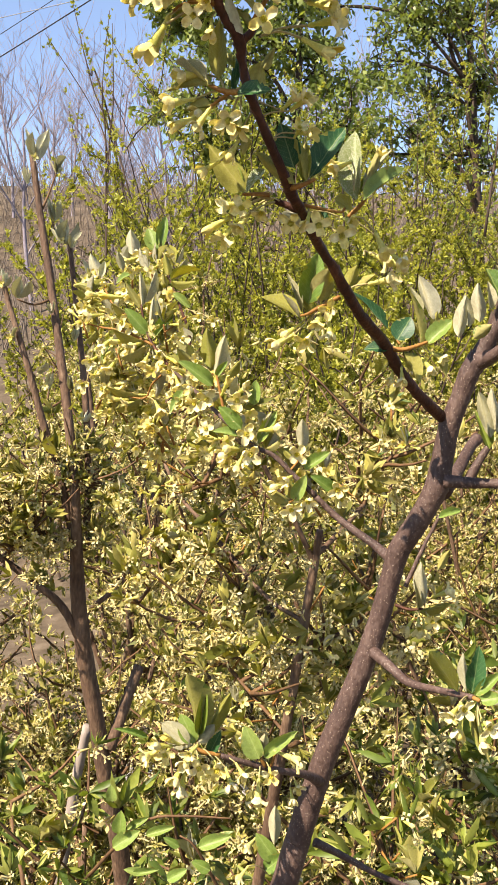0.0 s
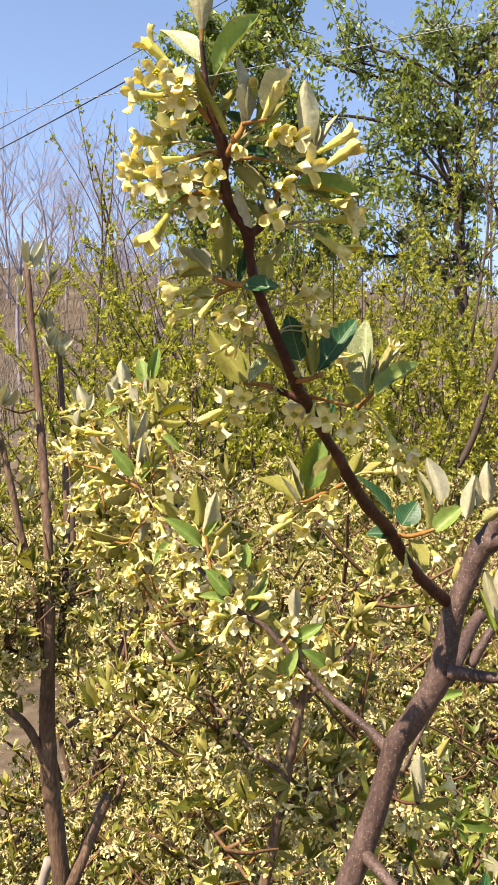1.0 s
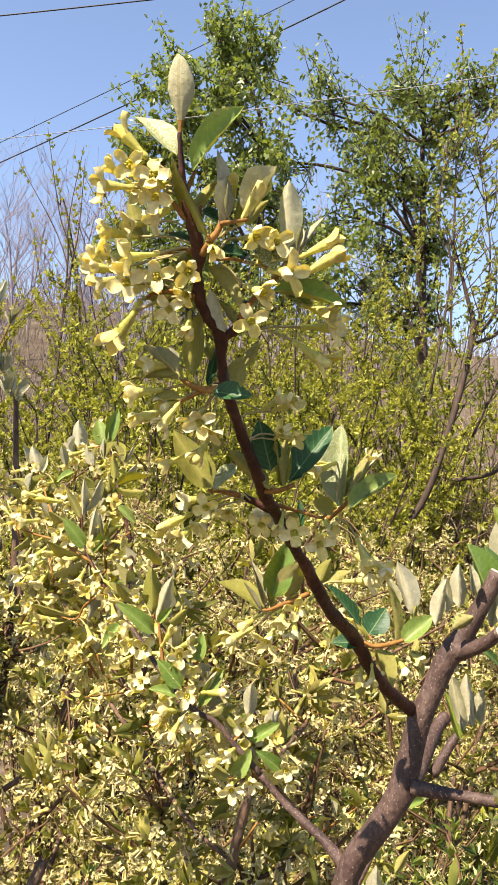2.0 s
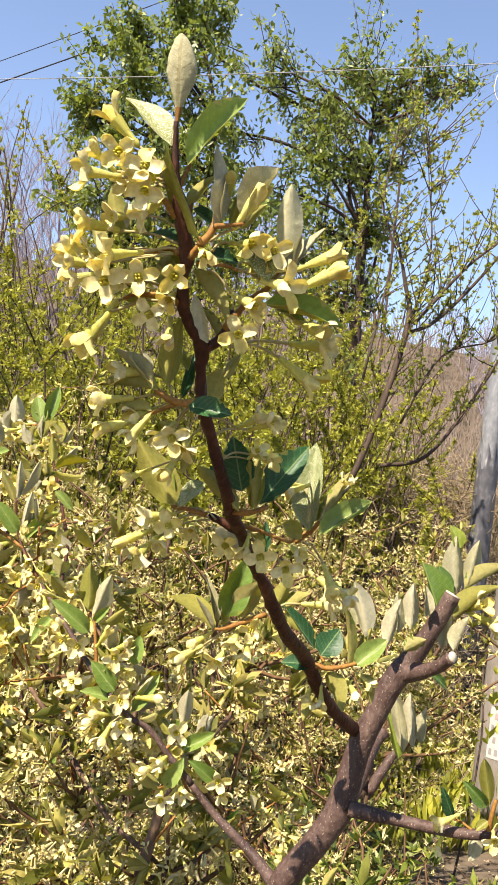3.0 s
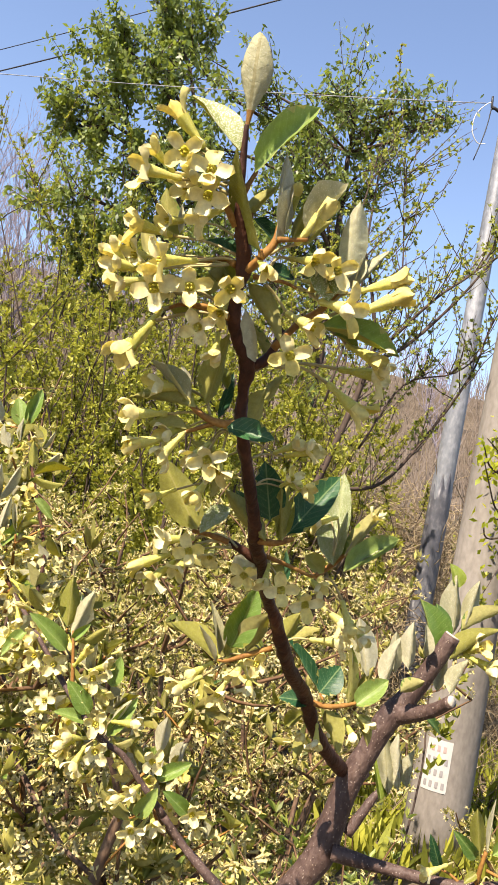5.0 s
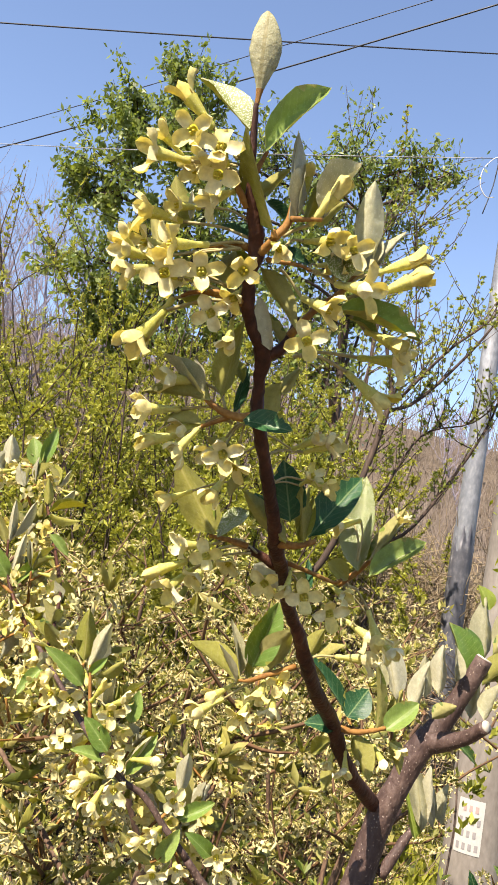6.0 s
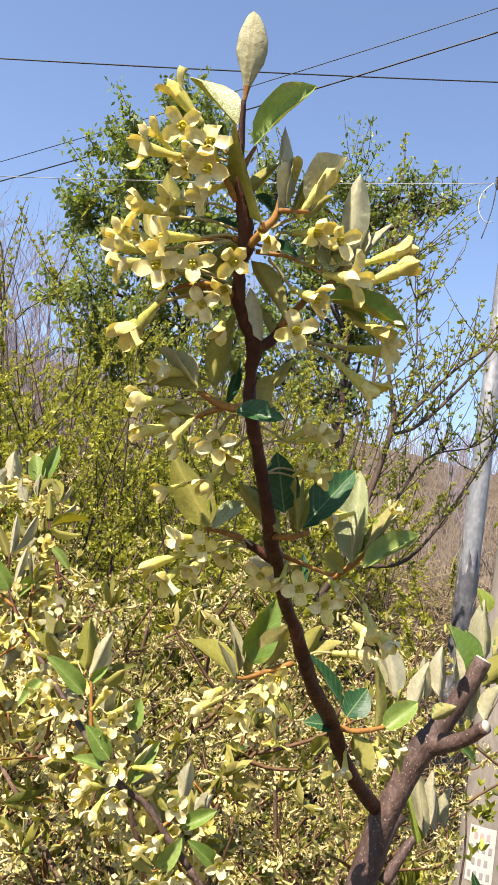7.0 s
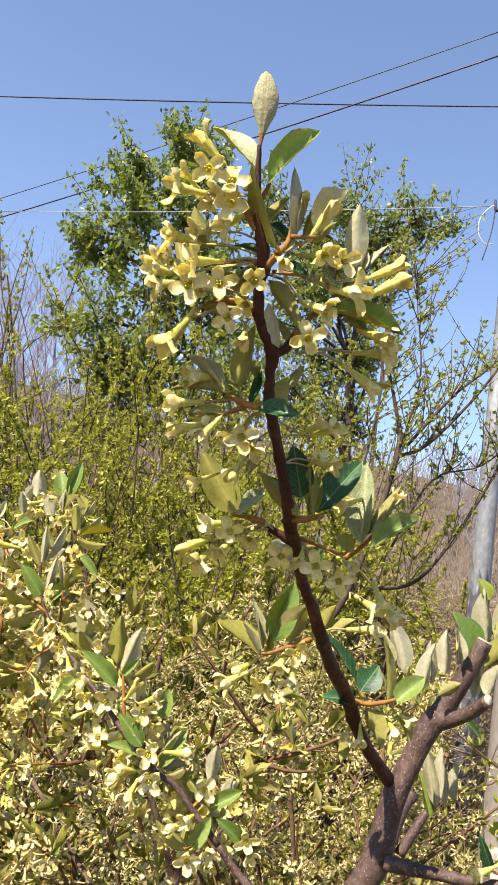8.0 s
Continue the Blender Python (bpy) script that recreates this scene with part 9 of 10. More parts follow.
limb("spur", [(-0.0866, 0.7293, 1.4625, 0.0011), (-0.0868, 0.7213, 1.4790, 0.0008)], M_SHOOT, near, 5, 2)
node(near, (-0.0868, 0.7213, 1.4790), (-0.08, 0.04, 0.9), leaves=4, flowers=5, leaf_len=0.018, flower_len=0.0078, seed=842, silver=0.3, stalks=False, lean_most=60, slim=0.62)
limb("spur", [(-0.0536, 0.6988, 1.5033, 0.0011), (-0.0539, 0.6849, 1.5244, 0.0008)], M_SHOOT, near, 5, 2)
node(near, (-0.0539, 0.6849, 1.5244), (0.21, -0.15, 0.9), leaves=4, flowers=5, leaf_len=0.018, flower_len=0.0078, seed=843, silver=0.3, stalks=False, lean_most=60, slim=0.62)
limb("spur", [(-0.0133, 0.6117, 1.4629, 0.0011), (-0.0057, 0.6085, 1.4828, 0.0008)], M_SHOOT, near, 5, 2)
node(near, (-0.0057, 0.6085, 1.4828), (0.39, -0.31, 0.9), leaves=4, flowers=5, leaf_len=0.018, flower_len=0.0078, seed=844, silver=0.3, stalks=False, lean_most=60, slim=0.62)
limb("spur", [(-0.0347, 0.6446, 1.4605, 0.0011), (-0.0293, 0.6263, 1.4780, 0.0008)], M_SHOOT, near, 5, 2)
node(near, (-0.0293, 0.6263, 1.4780), (0.19, -0.05, 0.9), leaves=4, flowers=5, leaf_len=0.018, flower_len=0.0078, seed=845, silver=0.3, stalks=False, lean_most=60, slim=0.62)
limb("spur", [(-0.0319, 0.6123, 1.4590, 0.0011), (-0.0330, 0.5993, 1.4773, 0.0008)], M_SHOOT, near, 5, 2)
node(near, (-0.0330, 0.5993, 1.4773), (-0.28, -0.45, 0.9), leaves=4, flowers=5, leaf_len=0.018, flower_len=0.0078, seed=846, silver=0.3, stalks=False, lean_most=60, slim=0.62)
limb("spur", [(-0.0546, 0.6562, 1.5036, 0.0011), (-0.0543, 0.6449, 1.5226, 0.0008)], M_SHOOT, near, 5, 2)
node(near, (-0.0543, 0.6449, 1.5226), (-0.12, 0.01, 0.9), leaves=4, flowers=5, leaf_len=0.018, flower_len=0.0078, seed=847, silver=0.3, stalks=False, lean_most=60, slim=0.62)
limb("spur", [(-0.0586, 0.6620, 1.4865, 0.0011), (-0.0590, 0.6506, 1.5044, 0.0008)], M_SHOOT, near, 5, 2)
node(near, (-0.0590, 0.6506, 1.5044), (-0.11, -0.31, 0.9), leaves=4, flowers=5, leaf_len=0.018, flower_len=0.0078, seed=848, silver=0.3, stalks=False, lean_most=60, slim=0.62)
limb("spur", [(-0.0392, 0.6155, 1.5096, 0.0011), (-0.0389, 0.6041, 1.5226, 0.0008)], M_SHOOT, near, 5, 2)
node(near, (-0.0389, 0.6041, 1.5226), (0.33, -0.58, 0.9), leaves=4, flowers=5, leaf_len=0.018, flower_len=0.0078, seed=849, silver=0.3, stalks=False, lean_most=60, slim=0.62)
limb("spur", [(-0.0529, 0.6631, 1.4782, 0.0011), (-0.0533, 0.6493, 1.4961, 0.0008)], M_SHOOT, near, 5, 2)
node(near, (-0.0533, 0.6493, 1.4961), (0.26, -0.22, 0.9), leaves=4, flowers=5, leaf_len=0.018, flower_len=0.0078, seed=850, silver=0.3, stalks=False, lean_most=60, slim=0.62)
limb("spur", [(-0.0302, 0.5937, 1.4824, 0.0011), (-0.0200, 0.5901, 1.4988, 0.0008)], M_SHOOT, near, 5, 2)
node(near, (-0.0200, 0.5901, 1.4988), (-0.30, -0.15, 0.9), leaves=4, flowers=5, leaf_len=0.018, flower_len=0.0078, seed=851, silver=0.3, stalks=False, lean_most=60, slim=0.62)
limb("spur", [(-0.0097, 0.5903, 1.4404, 0.0011), (-0.0206, 0.5903, 1.4613, 0.0008)], M_SHOOT, near, 5, 2)
node(near, (-0.0206, 0.5903, 1.4613), (0.48, -0.31, 0.9), leaves=4, flowers=5, leaf_len=0.018, flower_len=0.0078, seed=852, silver=0.3, stalks=False, lean_most=60, slim=0.62)
limb("spur", [(0.0456, 0.6307, 1.4363, 0.0011), (0.0371, 0.6118, 1.4513, 0.0008)], M_SHOOT, near, 5, 2)
node(near, (0.0371, 0.6118, 1.4513), (-0.36, 0.13, 0.9), leaves=4, flowers=5, leaf_len=0.018, flower_len=0.0078, seed=853, silver=0.3, stalks=False, lean_most=60, slim=0.62)
limb("spur", [(0.0339, 0.5914, 1.4264, 0.0011), (0.0255, 0.5882, 1.4399, 0.0008)], M_SHOOT, near, 5, 2)
node(near, (0.0255, 0.5882, 1.4399), (-0.28, 0.14, 0.9), leaves=4, flowers=5, leaf_len=0.018, flower_len=0.0078, seed=854, silver=0.3, stalks=False, lean_most=60, slim=0.62)
limb("spur", [(0.0056, 0.6033, 1.4380, 0.0011), (0.0158, 0.5945, 1.4550, 0.0008)], M_SHOOT, near, 5, 2)
node(near, (0.0158, 0.5945, 1.4550), (-0.23, -0.02, 0.9), leaves=4, flowers=5, leaf_len=0.018, flower_len=0.0078, seed=855, silver=0.3, stalks=False, lean_most=60, slim=0.62)
limb("spur", [(0.0150, 0.6393, 1.4143, 0.0011), (0.0131, 0.6373, 1.4319, 0.0008)], M_SHOOT, near, 5, 2)
node(near, (0.0131, 0.6373, 1.4319), (0.08, -0.08, 0.9), leaves=4, flowers=5, leaf_len=0.018, flower_len=0.0078, seed=856, silver=0.3, stalks=False, lean_most=60, slim=0.62)
limb("spur", [(0.0242, 0.6442, 1.4224, 0.0011), (0.0194, 0.6433, 1.4406, 0.0008)], M_SHOOT, near, 5, 2)
node(near, (0.0194, 0.6433, 1.4406), (0.09, -0.16, 0.9), leaves=4, flowers=5, leaf_len=0.018, flower_len=0.0078, seed=857, silver=0.3, stalks=False, lean_most=60, slim=0.62)
# end of the low shoots

stems_left = new("silverberry_shrub")
limb("stem", [(-0.2235, 1.4931, -0.0413, 0.0193), (-0.2253, 1.4580, 0.3882, 0.0171), (-0.2357, 1.4198, 0.7301, 0.0151), (-0.2549, 1.3946, 0.8791, 0.0140), (-0.2689, 1.3787, 1.0031, 0.0131), (-0.2850, 1.3626, 1.1238, 0.0129), (-0.2893, 1.3460, 1.2240, 0.0113), (-0.2853, 1.3201, 1.3395, 0.0079), (-0.2930, 1.3147, 1.4744, 0.0069), (-0.3208, 1.3501, 1.6448, 0.0060), (-0.3453, 1.3746, 1.7858, 0.0053), (-0.3626, 1.3881, 1.8953, 0.0043)], M_FAR_BARK, stems_left, 12, 6, 0.04)
limb("stem", [(-0.2763, 1.3482, 1.2799, 0.0057), (-0.2747, 1.3623, 1.3953, 0.0053), (-0.2801, 1.3761, 1.5082, 0.0050), (-0.2972, 1.4008, 1.6501, 0.0044), (-0.3130, 1.4244, 1.7601, 0.0037)], M_FAR_BARK, stems_left, 12, 6, 0.04)
limb("stem", [(-0.2893, 1.3472, 1.2584, 0.0064), (-0.3061, 1.3309, 1.3723, 0.0063), (-0.3331, 1.3239, 1.4743, 0.0055), (-0.3556, 1.3167, 1.5665, 0.0048), (-0.3781, 1.3189, 1.6417, 0.0041), (-0.3914, 1.3204, 1.6919, 0.0034)], M_FAR_BARK, stems_left, 12, 6, 0.04)
limb("stem", [(-0.2806, 1.3624, 1.1150, 0.0072), (-0.3109, 1.3444, 1.1896, 0.0064), (-0.3487, 1.3252, 1.2324, 0.0056), (-0.3936, 1.3058, 1.2741, 0.0048), (-0.4370, 1.2862, 1.3105, 0.0034)], M_FAR_BARK, stems_left, 12, 6, 0.04)
limb("stem", [(-0.2494, 1.3775, 0.9587, 0.0102), (-0.2304, 1.3998, 1.0139, 0.0089), (-0.2062, 1.4226, 1.0799, 0.0082)], M_FAR_BARK, stems_left, 12, 6, 0.04)
limb("stem", [(-0.3579, 1.4655, 0.6734, 0.0101), (-0.3314, 1.4503, 0.7968, 0.0092), (-0.3138, 1.4339, 0.8894, 0.0083), (-0.2912, 1.4175, 0.9816, 0.0075)], M_GREY_WOOD, stems_left, 12, 6, 0.04)
limb("stem", [(-0.2592, 1.3456, 1.1981, 0.0042), (-0.2220, 1.3575, 1.2305, 0.0036), (-0.1930, 1.3704, 1.2983, 0.0029), (-0.1767, 1.3831, 1.3672, 0.0022)], M_FAR_BARK, stems_left, 12, 6, 0.04)
limb("stem", [(-0.2996, 1.5907, 1.3575, 0.0058), (-0.3096, 1.5937, 1.4487, 0.0050), (-0.3246, 1.5983, 1.5905, 0.0042)], M_FAR_BARK, stems_left, 12, 6, 0.04)
stems_mid = new("silverberry_shrub")
limb("stem", [(-0.0197, 0.9606, 0.9347, 0.0065), (-0.0009, 0.9349, 1.0482, 0.0063), (0.0167, 0.9092, 1.1614, 0.0056), (0.0270, 0.9015, 1.2227, 0.0051), (0.0365, 0.8938, 1.2827, 0.0050), (0.0457, 0.8860, 1.3414, 0.0045), (0.0508, 0.8773, 1.3766, 0.0036)], M_FAR_BARK, stems_mid, 10, 6, 0.04)
limb("stem", [(0.0457, 0.8860, 1.3414, 0.0032), (0.0330, 0.8768, 1.3711, 0.0027), (0.0161, 0.8677, 1.4056, 0.0026), (-0.0003, 0.8584, 1.4339, 0.0022), (-0.0111, 0.8490, 1.4590, 0.0017)], M_FAR_BARK, stems_mid, 10, 6, 0.04)
limb("stem", [(0.0503, 0.8865, 1.3527, 0.0027), (0.0753, 0.9176, 1.3709, 0.0028), (0.1018, 0.9489, 1.3937, 0.0024)], M_FAR_BARK, stems_mid, 10, 6, 0.04)
limb("stem", [(0.0421, 0.8931, 1.2599, 0.0023), (0.0635, 0.9135, 1.2603, 0.0023), (0.0887, 0.9341, 1.2640, 0.0019)], M_FAR_BARK, stems_mid, 10, 6, 0.04)
limb("stem", [(0.0336, 0.8937, 1.2827, 0.0023), (-0.0006, 0.9138, 1.3012, 0.0023), (-0.0431, 0.9544, 1.3413, 0.0029), (-0.0765, 0.9949, 1.3727, 0.0025), (-0.1058, 1.0354, 1.4006, 0.0021), (-0.1432, 1.0972, 1.4715, 0.0017)], M_FAR_BARK, stems_mid, 10, 6, 0.04)
dress_shoots(stems_left, [(-0.2331, 1.3528, 1.3874, 0.0034), (-0.2976, 1.3310, 1.3722, 0.0034), (-0.3517, 1.3095, 1.3576, 0.0025), (-0.4123, 1.2875, 1.3352, 0.0025)], 60)
dress_shoots(stems_left, [(-0.2763, 1.3482, 1.2799, 0.0043), (-0.3316, 1.3280, 1.3045, 0.0034), (-0.3935, 1.3087, 1.3576, 0.0025)], 61)
dress_shoots(stems_left, [(-0.1930, 1.3704, 1.2983, 0.0035), (-0.2332, 1.3516, 1.3530, 0.0026), (-0.2976, 1.3319, 1.3977, 0.0025)], 52)
dress_shoots(stems_left, [(-0.3936, 1.3058, 1.2741, 0.0033), (-0.3574, 1.2976, 1.3089, 0.0033), (-0.3134, 1.2902, 1.3597, 0.0025)], 53)
dress_shoots(stems_mid, [(-0.0111, 0.8490, 1.4590, 0.0022), (-0.0403, 0.8975, 1.4310, 0.0023), (-0.0846, 0.9460, 1.4092, 0.0018)], 36)
dress_shoots(stems_mid, [(0.1018, 0.9489, 1.3937, 0.0024), (0.1175, 0.9805, 1.4307, 0.0019), (0.1390, 1.0022, 1.4672, 0.0019)], 37)
dress_shoots(stems_mid, [(0.0887, 0.9341, 1.2640, 0.0024), (0.1149, 0.9554, 1.2863, 0.0018), (0.1049, 0.9760, 1.3066, 0.0019)], 34)
dress_shoots(stems_mid, [(-0.0765, 0.9949, 1.3727, 0.0025), (-0.1104, 1.0126, 1.3250, 0.0026), (-0.1521, 1.0299, 1.2690, 0.0020)], 39)
dress_shoots(stems_mid, [(-0.0431, 0.9544, 1.3413, 0.0024), (-0.0316, 0.9730, 1.2945, 0.0025), (-0.0450, 0.9911, 1.2460, 0.0019)], 40)
dress_shoots(stems_mid, [(0.0167, 0.9092, 1.1614, 0.0023), (-0.0188, 0.9396, 1.1925, 0.0024), (-0.0503, 0.9700, 1.2201, 0.0019)], 41)
dress_shoots(stems_mid, [(0.0365, 0.8938, 1.2827, 0.0023), (0.0775, 0.9427, 1.2284, 0.0024), (0.1110, 0.9720, 1.1888, 0.0019)], 38)
stems_low = new("silverberry_shrub")
limb("stem", [(0.1874, 0.8847, -0.0300, 0.0120), (0.2049, 0.8597, 0.7914, 0.0090), (0.2304, 0.8355, 0.9446, 0.0060)], M_FAR_BARK, stems_low, 8, 5, 0.04)
dress_shoots(stems_low, [(0.2304, 0.8355, 0.9446, 0.0032), (0.1936, 0.8175, 1.0208, 0.0026), (0.1653, 0.8090, 1.0785, 0.0021), (0.1498, 0.8105, 1.1304, 0.0016)], 40, 0.028, 2)
dress_shoots(stems_low, [(0.1460, 0.7851, 0.9774, 0.0030), (0.1276, 0.7672, 1.0497, 0.0025), (0.1079, 0.7683, 1.0893, 0.0020), (0.0882, 0.7693, 1.1288, 0.0015)], 41, 0.028, 2)
dress_shoots(stems_low, [(0.2782, 0.8865, 0.9460, 0.0034), (0.2387, 0.8689, 1.0364, 0.0028), (0.2165, 0.8707, 1.0977, 0.0022), (0.1999, 0.8719, 1.1423, 0.0017)], 42, 0.028, 2)
dress_shoots(stems_low, [(-0.2482, 0.9733, 0.8476, 0.0038), (-0.2493, 0.9563, 0.9351, 0.0031), (-0.2259, 0.9393, 1.0074, 0.0024), (-0.2055, 0.9313, 1.0546, 0.0018)], 43, 0.028, 2)
dress_shoots(stems_low, [(-0.0899, 0.9763, 0.8473, 0.0038), (-0.0942, 0.9588, 0.9224, 0.0031), (-0.0861, 0.9415, 0.9950, 0.0024), (-0.0972, 0.9327, 1.0363, 0.0018)], 44, 0.028, 2)
dress_shoots(stems_low, [(0.2938, 0.9379, 0.9754, 0.0030), (0.2578, 0.9410, 1.0837, 0.0024), (0.2302, 0.9523, 1.1341, 0.0024), (0.2020, 0.9627, 1.1610, 0.0018)], 45, 0.028, 2)
# bright leaves by the ground
limb("twig", [(-0.1964, 0.9260, 0.9947, 0.0022), (-0.1514, 0.8598, 1.0654, 0.0018), (-0.1183, 0.8517, 1.0967, 0.0015), (-0.0808, 0.8525, 1.0999, 0.0012), (-0.0368, 0.8531, 1.0975, 0.0009)], M_FAR_SHOOT, stems_low, 6, 4, 0.05)
limb("twig", [(-0.0331, 0.8974, 0.9637, 0.0024), (-0.0512, 0.8598, 1.0261, 0.0018), (-0.0718, 0.8416, 1.0751, 0.0013), (-0.0865, 0.8418, 1.0860, 0.0009)], M_FAR_SHOOT, stems_low, 6, 4, 0.05)
leaf(stems_low, "fresh", (-0.1508, 0.8402, 1.0742), (-0.1252, 0.8374, 1.0924), 0.0142, (-0.15, -0.83, 0.54))
leaf(stems_low, "fresh", (-0.1442, 0.8408, 1.0873), (-0.1425, 0.8379, 1.1109), 0.0142, (-0.16, -0.89, 0.42))
leaf(stems_low, "fresh", (-0.1205, 0.8510, 1.0813), (-0.0926, 0.8479, 1.0919), 0.0088, (-0.19, -0.82, 0.54))
leaf(stems_low, "fresh", (-0.1387, 0.8509, 1.0868), (-0.1178, 0.8479, 1.1007), 0.0077, (-0.15, -0.85, 0.51))
leaf(stems_low, "fresh", (-0.0673, 0.8318, 1.0790), (-0.0370, 0.8289, 1.0926), 0.0129, (-0.19, -0.80, 0.57))
leaf(stems_low, "fresh", (-0.0865, 0.8413, 1.0751), (-0.1013, 0.8375, 1.0858), 0.0076, (-0.20, -0.84, 0.50))
leaf(stems_low, "fresh", (-0.1524, 0.8519, 1.1144), (-0.1539, 0.8486, 1.1315), 0.0110, (-0.15, -0.87, 0.47))
leaf(stems_low, "fresh", (-0.0566, 0.8310, 1.0574), (-0.0735, 0.8272, 1.0681), 0.0108, (-0.20, -0.84, 0.50))
leaf(stems_low, "fresh", (-0.0975, 0.8299, 1.0479), (-0.0788, 0.8268, 1.0607), 0.0108, (-0.19, -0.82, 0.54))
leaf(stems_low, "fresh", (-0.1209, 0.8396, 1.0491), (-0.1393, 0.8355, 1.0556), 0.0076, (-0.19, -0.82, 0.54))
leaf(stems_low, "fresh", (-0.1334, 0.8393, 1.0481), (-0.1068, 0.8361, 1.0555), 0.0065, (-0.19, -0.80, 0.57))
# silver tufts on the bare stems
limb("spur", [(-0.3450, 1.3789, 1.8005, 0.0022), (-0.3345, 1.3801, 1.8239, 0.0018), (-0.3223, 1.3818, 1.8577, 0.0013)], M_FAR_SHOOT, stems_left, 6, 3)
limb("spur", [(-0.3288, 1.3480, 1.6589, 0.0020), (-0.3484, 1.3373, 1.6510, 0.0016), (-0.3696, 1.3222, 1.6578, 0.0012)], M_FAR_SHOOT, stems_left, 6, 3)
leaf(stems_left, "pale", (-0.3535, 1.3892, 1.8788), (-0.3703, 1.3783, 1.9025), 0.0058, (-0.00, -0.95, 0.32))
leaf(stems_left, "pale", (-0.3535, 1.3892, 1.8788), (-0.3727, 1.3948, 1.9270), 0.0106, (0.10, -0.89, 0.44))
leaf(stems_left, "silver", (-0.3535, 1.3892, 1.8788), (-0.3576, 1.3856, 1.9207), 0.0067, (-0.44, -0.85, 0.30))
leaf(stems_left, "pale", (-0.3535, 1.3892, 1.8788), (-0.3533, 1.4024, 1.9205), 0.0082, (0.04, 0.96, -0.27))
leaf(stems_left, "pale", (-0.3535, 1.3892, 1.8788), (-0.3378, 1.3987, 1.9324), 0.0088, (0.07, 0.97, -0.22))
leaf(stems_left, "pale", (-0.3535, 1.3892, 1.8788), (-0.3399, 1.4031, 1.9254), 0.0074, (-0.47, -0.81, 0.35))
flower(stems_left, "open", (-0.3539, 1.3772, 1.8807), (0.26, -0.94, -0.24), 0.0085, 77, (-0.3535, 1.3892, 1.8788), False)
leaf(stems_left, "pale", (-0.3662, 1.3823, 1.8410), (-0.3784, 1.3884, 1.8628), 0.0040, (0.07, 0.91, -0.40))
leaf(stems_left, "silver", (-0.3662, 1.3823, 1.8410), (-0.3758, 1.3859, 1.8655), 0.0052, (-0.00, 0.93, -0.36))
leaf(stems_left, "pale", (-0.3662, 1.3823, 1.8410), (-0.3681, 1.3714, 1.8669), 0.0052, (-0.36, -0.91, 0.20))
leaf(stems_left, "pale", (-0.3662, 1.3823, 1.8410), (-0.3681, 1.3929, 1.8682), 0.0047, (-0.09, -0.96, 0.25))
leaf(stems_left, "pale", (-0.3662, 1.3823, 1.8410), (-0.3600, 1.3792, 1.8593), 0.0038, (-0.03, -0.93, 0.37))
leaf(stems_left, "silver", (-0.3204, 1.3737, 1.8556), (-0.3327, 1.3806, 1.8791), 0.0049, (0.21, 0.89, -0.40))
leaf(stems_left, "silver", (-0.3204, 1.3737, 1.8556), (-0.3206, 1.3704, 1.8775), 0.0044, (0.09, -0.90, 0.43))
leaf(stems_left, "pale", (-0.3204, 1.3737, 1.8556), (-0.3206, 1.3822, 1.8842), 0.0043, (0.33, 0.90, -0.28))
leaf(stems_left, "silver", (-0.3204, 1.3737, 1.8556), (-0.3159, 1.3836, 1.8816), 0.0044, (-0.02, 0.95, -0.31))
leaf(stems_left, "silver", (-0.3204, 1.3737, 1.8556), (-0.3112, 1.3765, 1.8748), 0.0037, (0.03, -0.96, 0.26))
leaf(stems_left, "silver", (-0.3204, 1.3737, 1.8556), (-0.3068, 1.3859, 1.8822), 0.0054, (-0.17, -0.88, 0.44))
leaf(stems_left, "silver", (-0.3326, 1.4107, 1.7897), (-0.3408, 1.4004, 1.8136), 0.0045, (-0.14, -0.92, 0.35))
leaf(stems_left, "pale", (-0.3326, 1.4107, 1.7897), (-0.3402, 1.4028, 1.8251), 0.0077, (-0.12, -0.97, 0.23))
leaf(stems_left, "silver", (-0.3326, 1.4107, 1.7897), (-0.3363, 1.4175, 1.8199), 0.0060, (0.04, -0.92, 0.39))
leaf(stems_left, "silver", (-0.3326, 1.4107, 1.7897), (-0.3276, 1.4006, 1.8180), 0.0057, (0.27, 0.89, -0.38))
leaf(stems_left, "pale", (-0.3326, 1.4107, 1.7897), (-0.3218, 1.4083, 1.8229), 0.0064, (-0.10, 0.97, -0.24))
leaf(stems_left, "pale", (-0.3196, 1.4144, 1.7551), (-0.3400, 1.4159, 1.7807), 0.0059, (-0.33, -0.90, 0.29))
leaf(stems_left, "pale", (-0.3196, 1.4144, 1.7551), (-0.3316, 1.4034, 1.7787), 0.0059, (-0.18, -0.89, 0.42))
leaf(stems_left, "silver", (-0.3196, 1.4144, 1.7551), (-0.3356, 1.4184, 1.7906), 0.0063, (0.21, 0.89, -0.40))
leaf(stems_left, "pale", (-0.3196, 1.4144, 1.7551), (-0.3275, 1.4175, 1.7993), 0.0069, (0.45, 0.84, -0.28))
leaf(stems_left, "pale", (-0.3196, 1.4144, 1.7551), (-0.3154, 1.4097, 1.7916), 0.0059, (0.32, 0.85, -0.41))
leaf(stems_left, "silver", (-0.3196, 1.4144, 1.7551), (-0.3099, 1.4105, 1.7927), 0.0080, (-0.41, -0.83, 0.38))
leaf(stems_left, "silver", (-0.3196, 1.4144, 1.7551), (-0.2990, 1.4252, 1.7928), 0.0075, (0.20, 0.88, -0.42))
flower(stems_left, "open", (-0.3204, 1.4025, 1.7582), (-0.16, -0.96, -0.24), 0.0085, 41, (-0.3196, 1.4144, 1.7551), False)
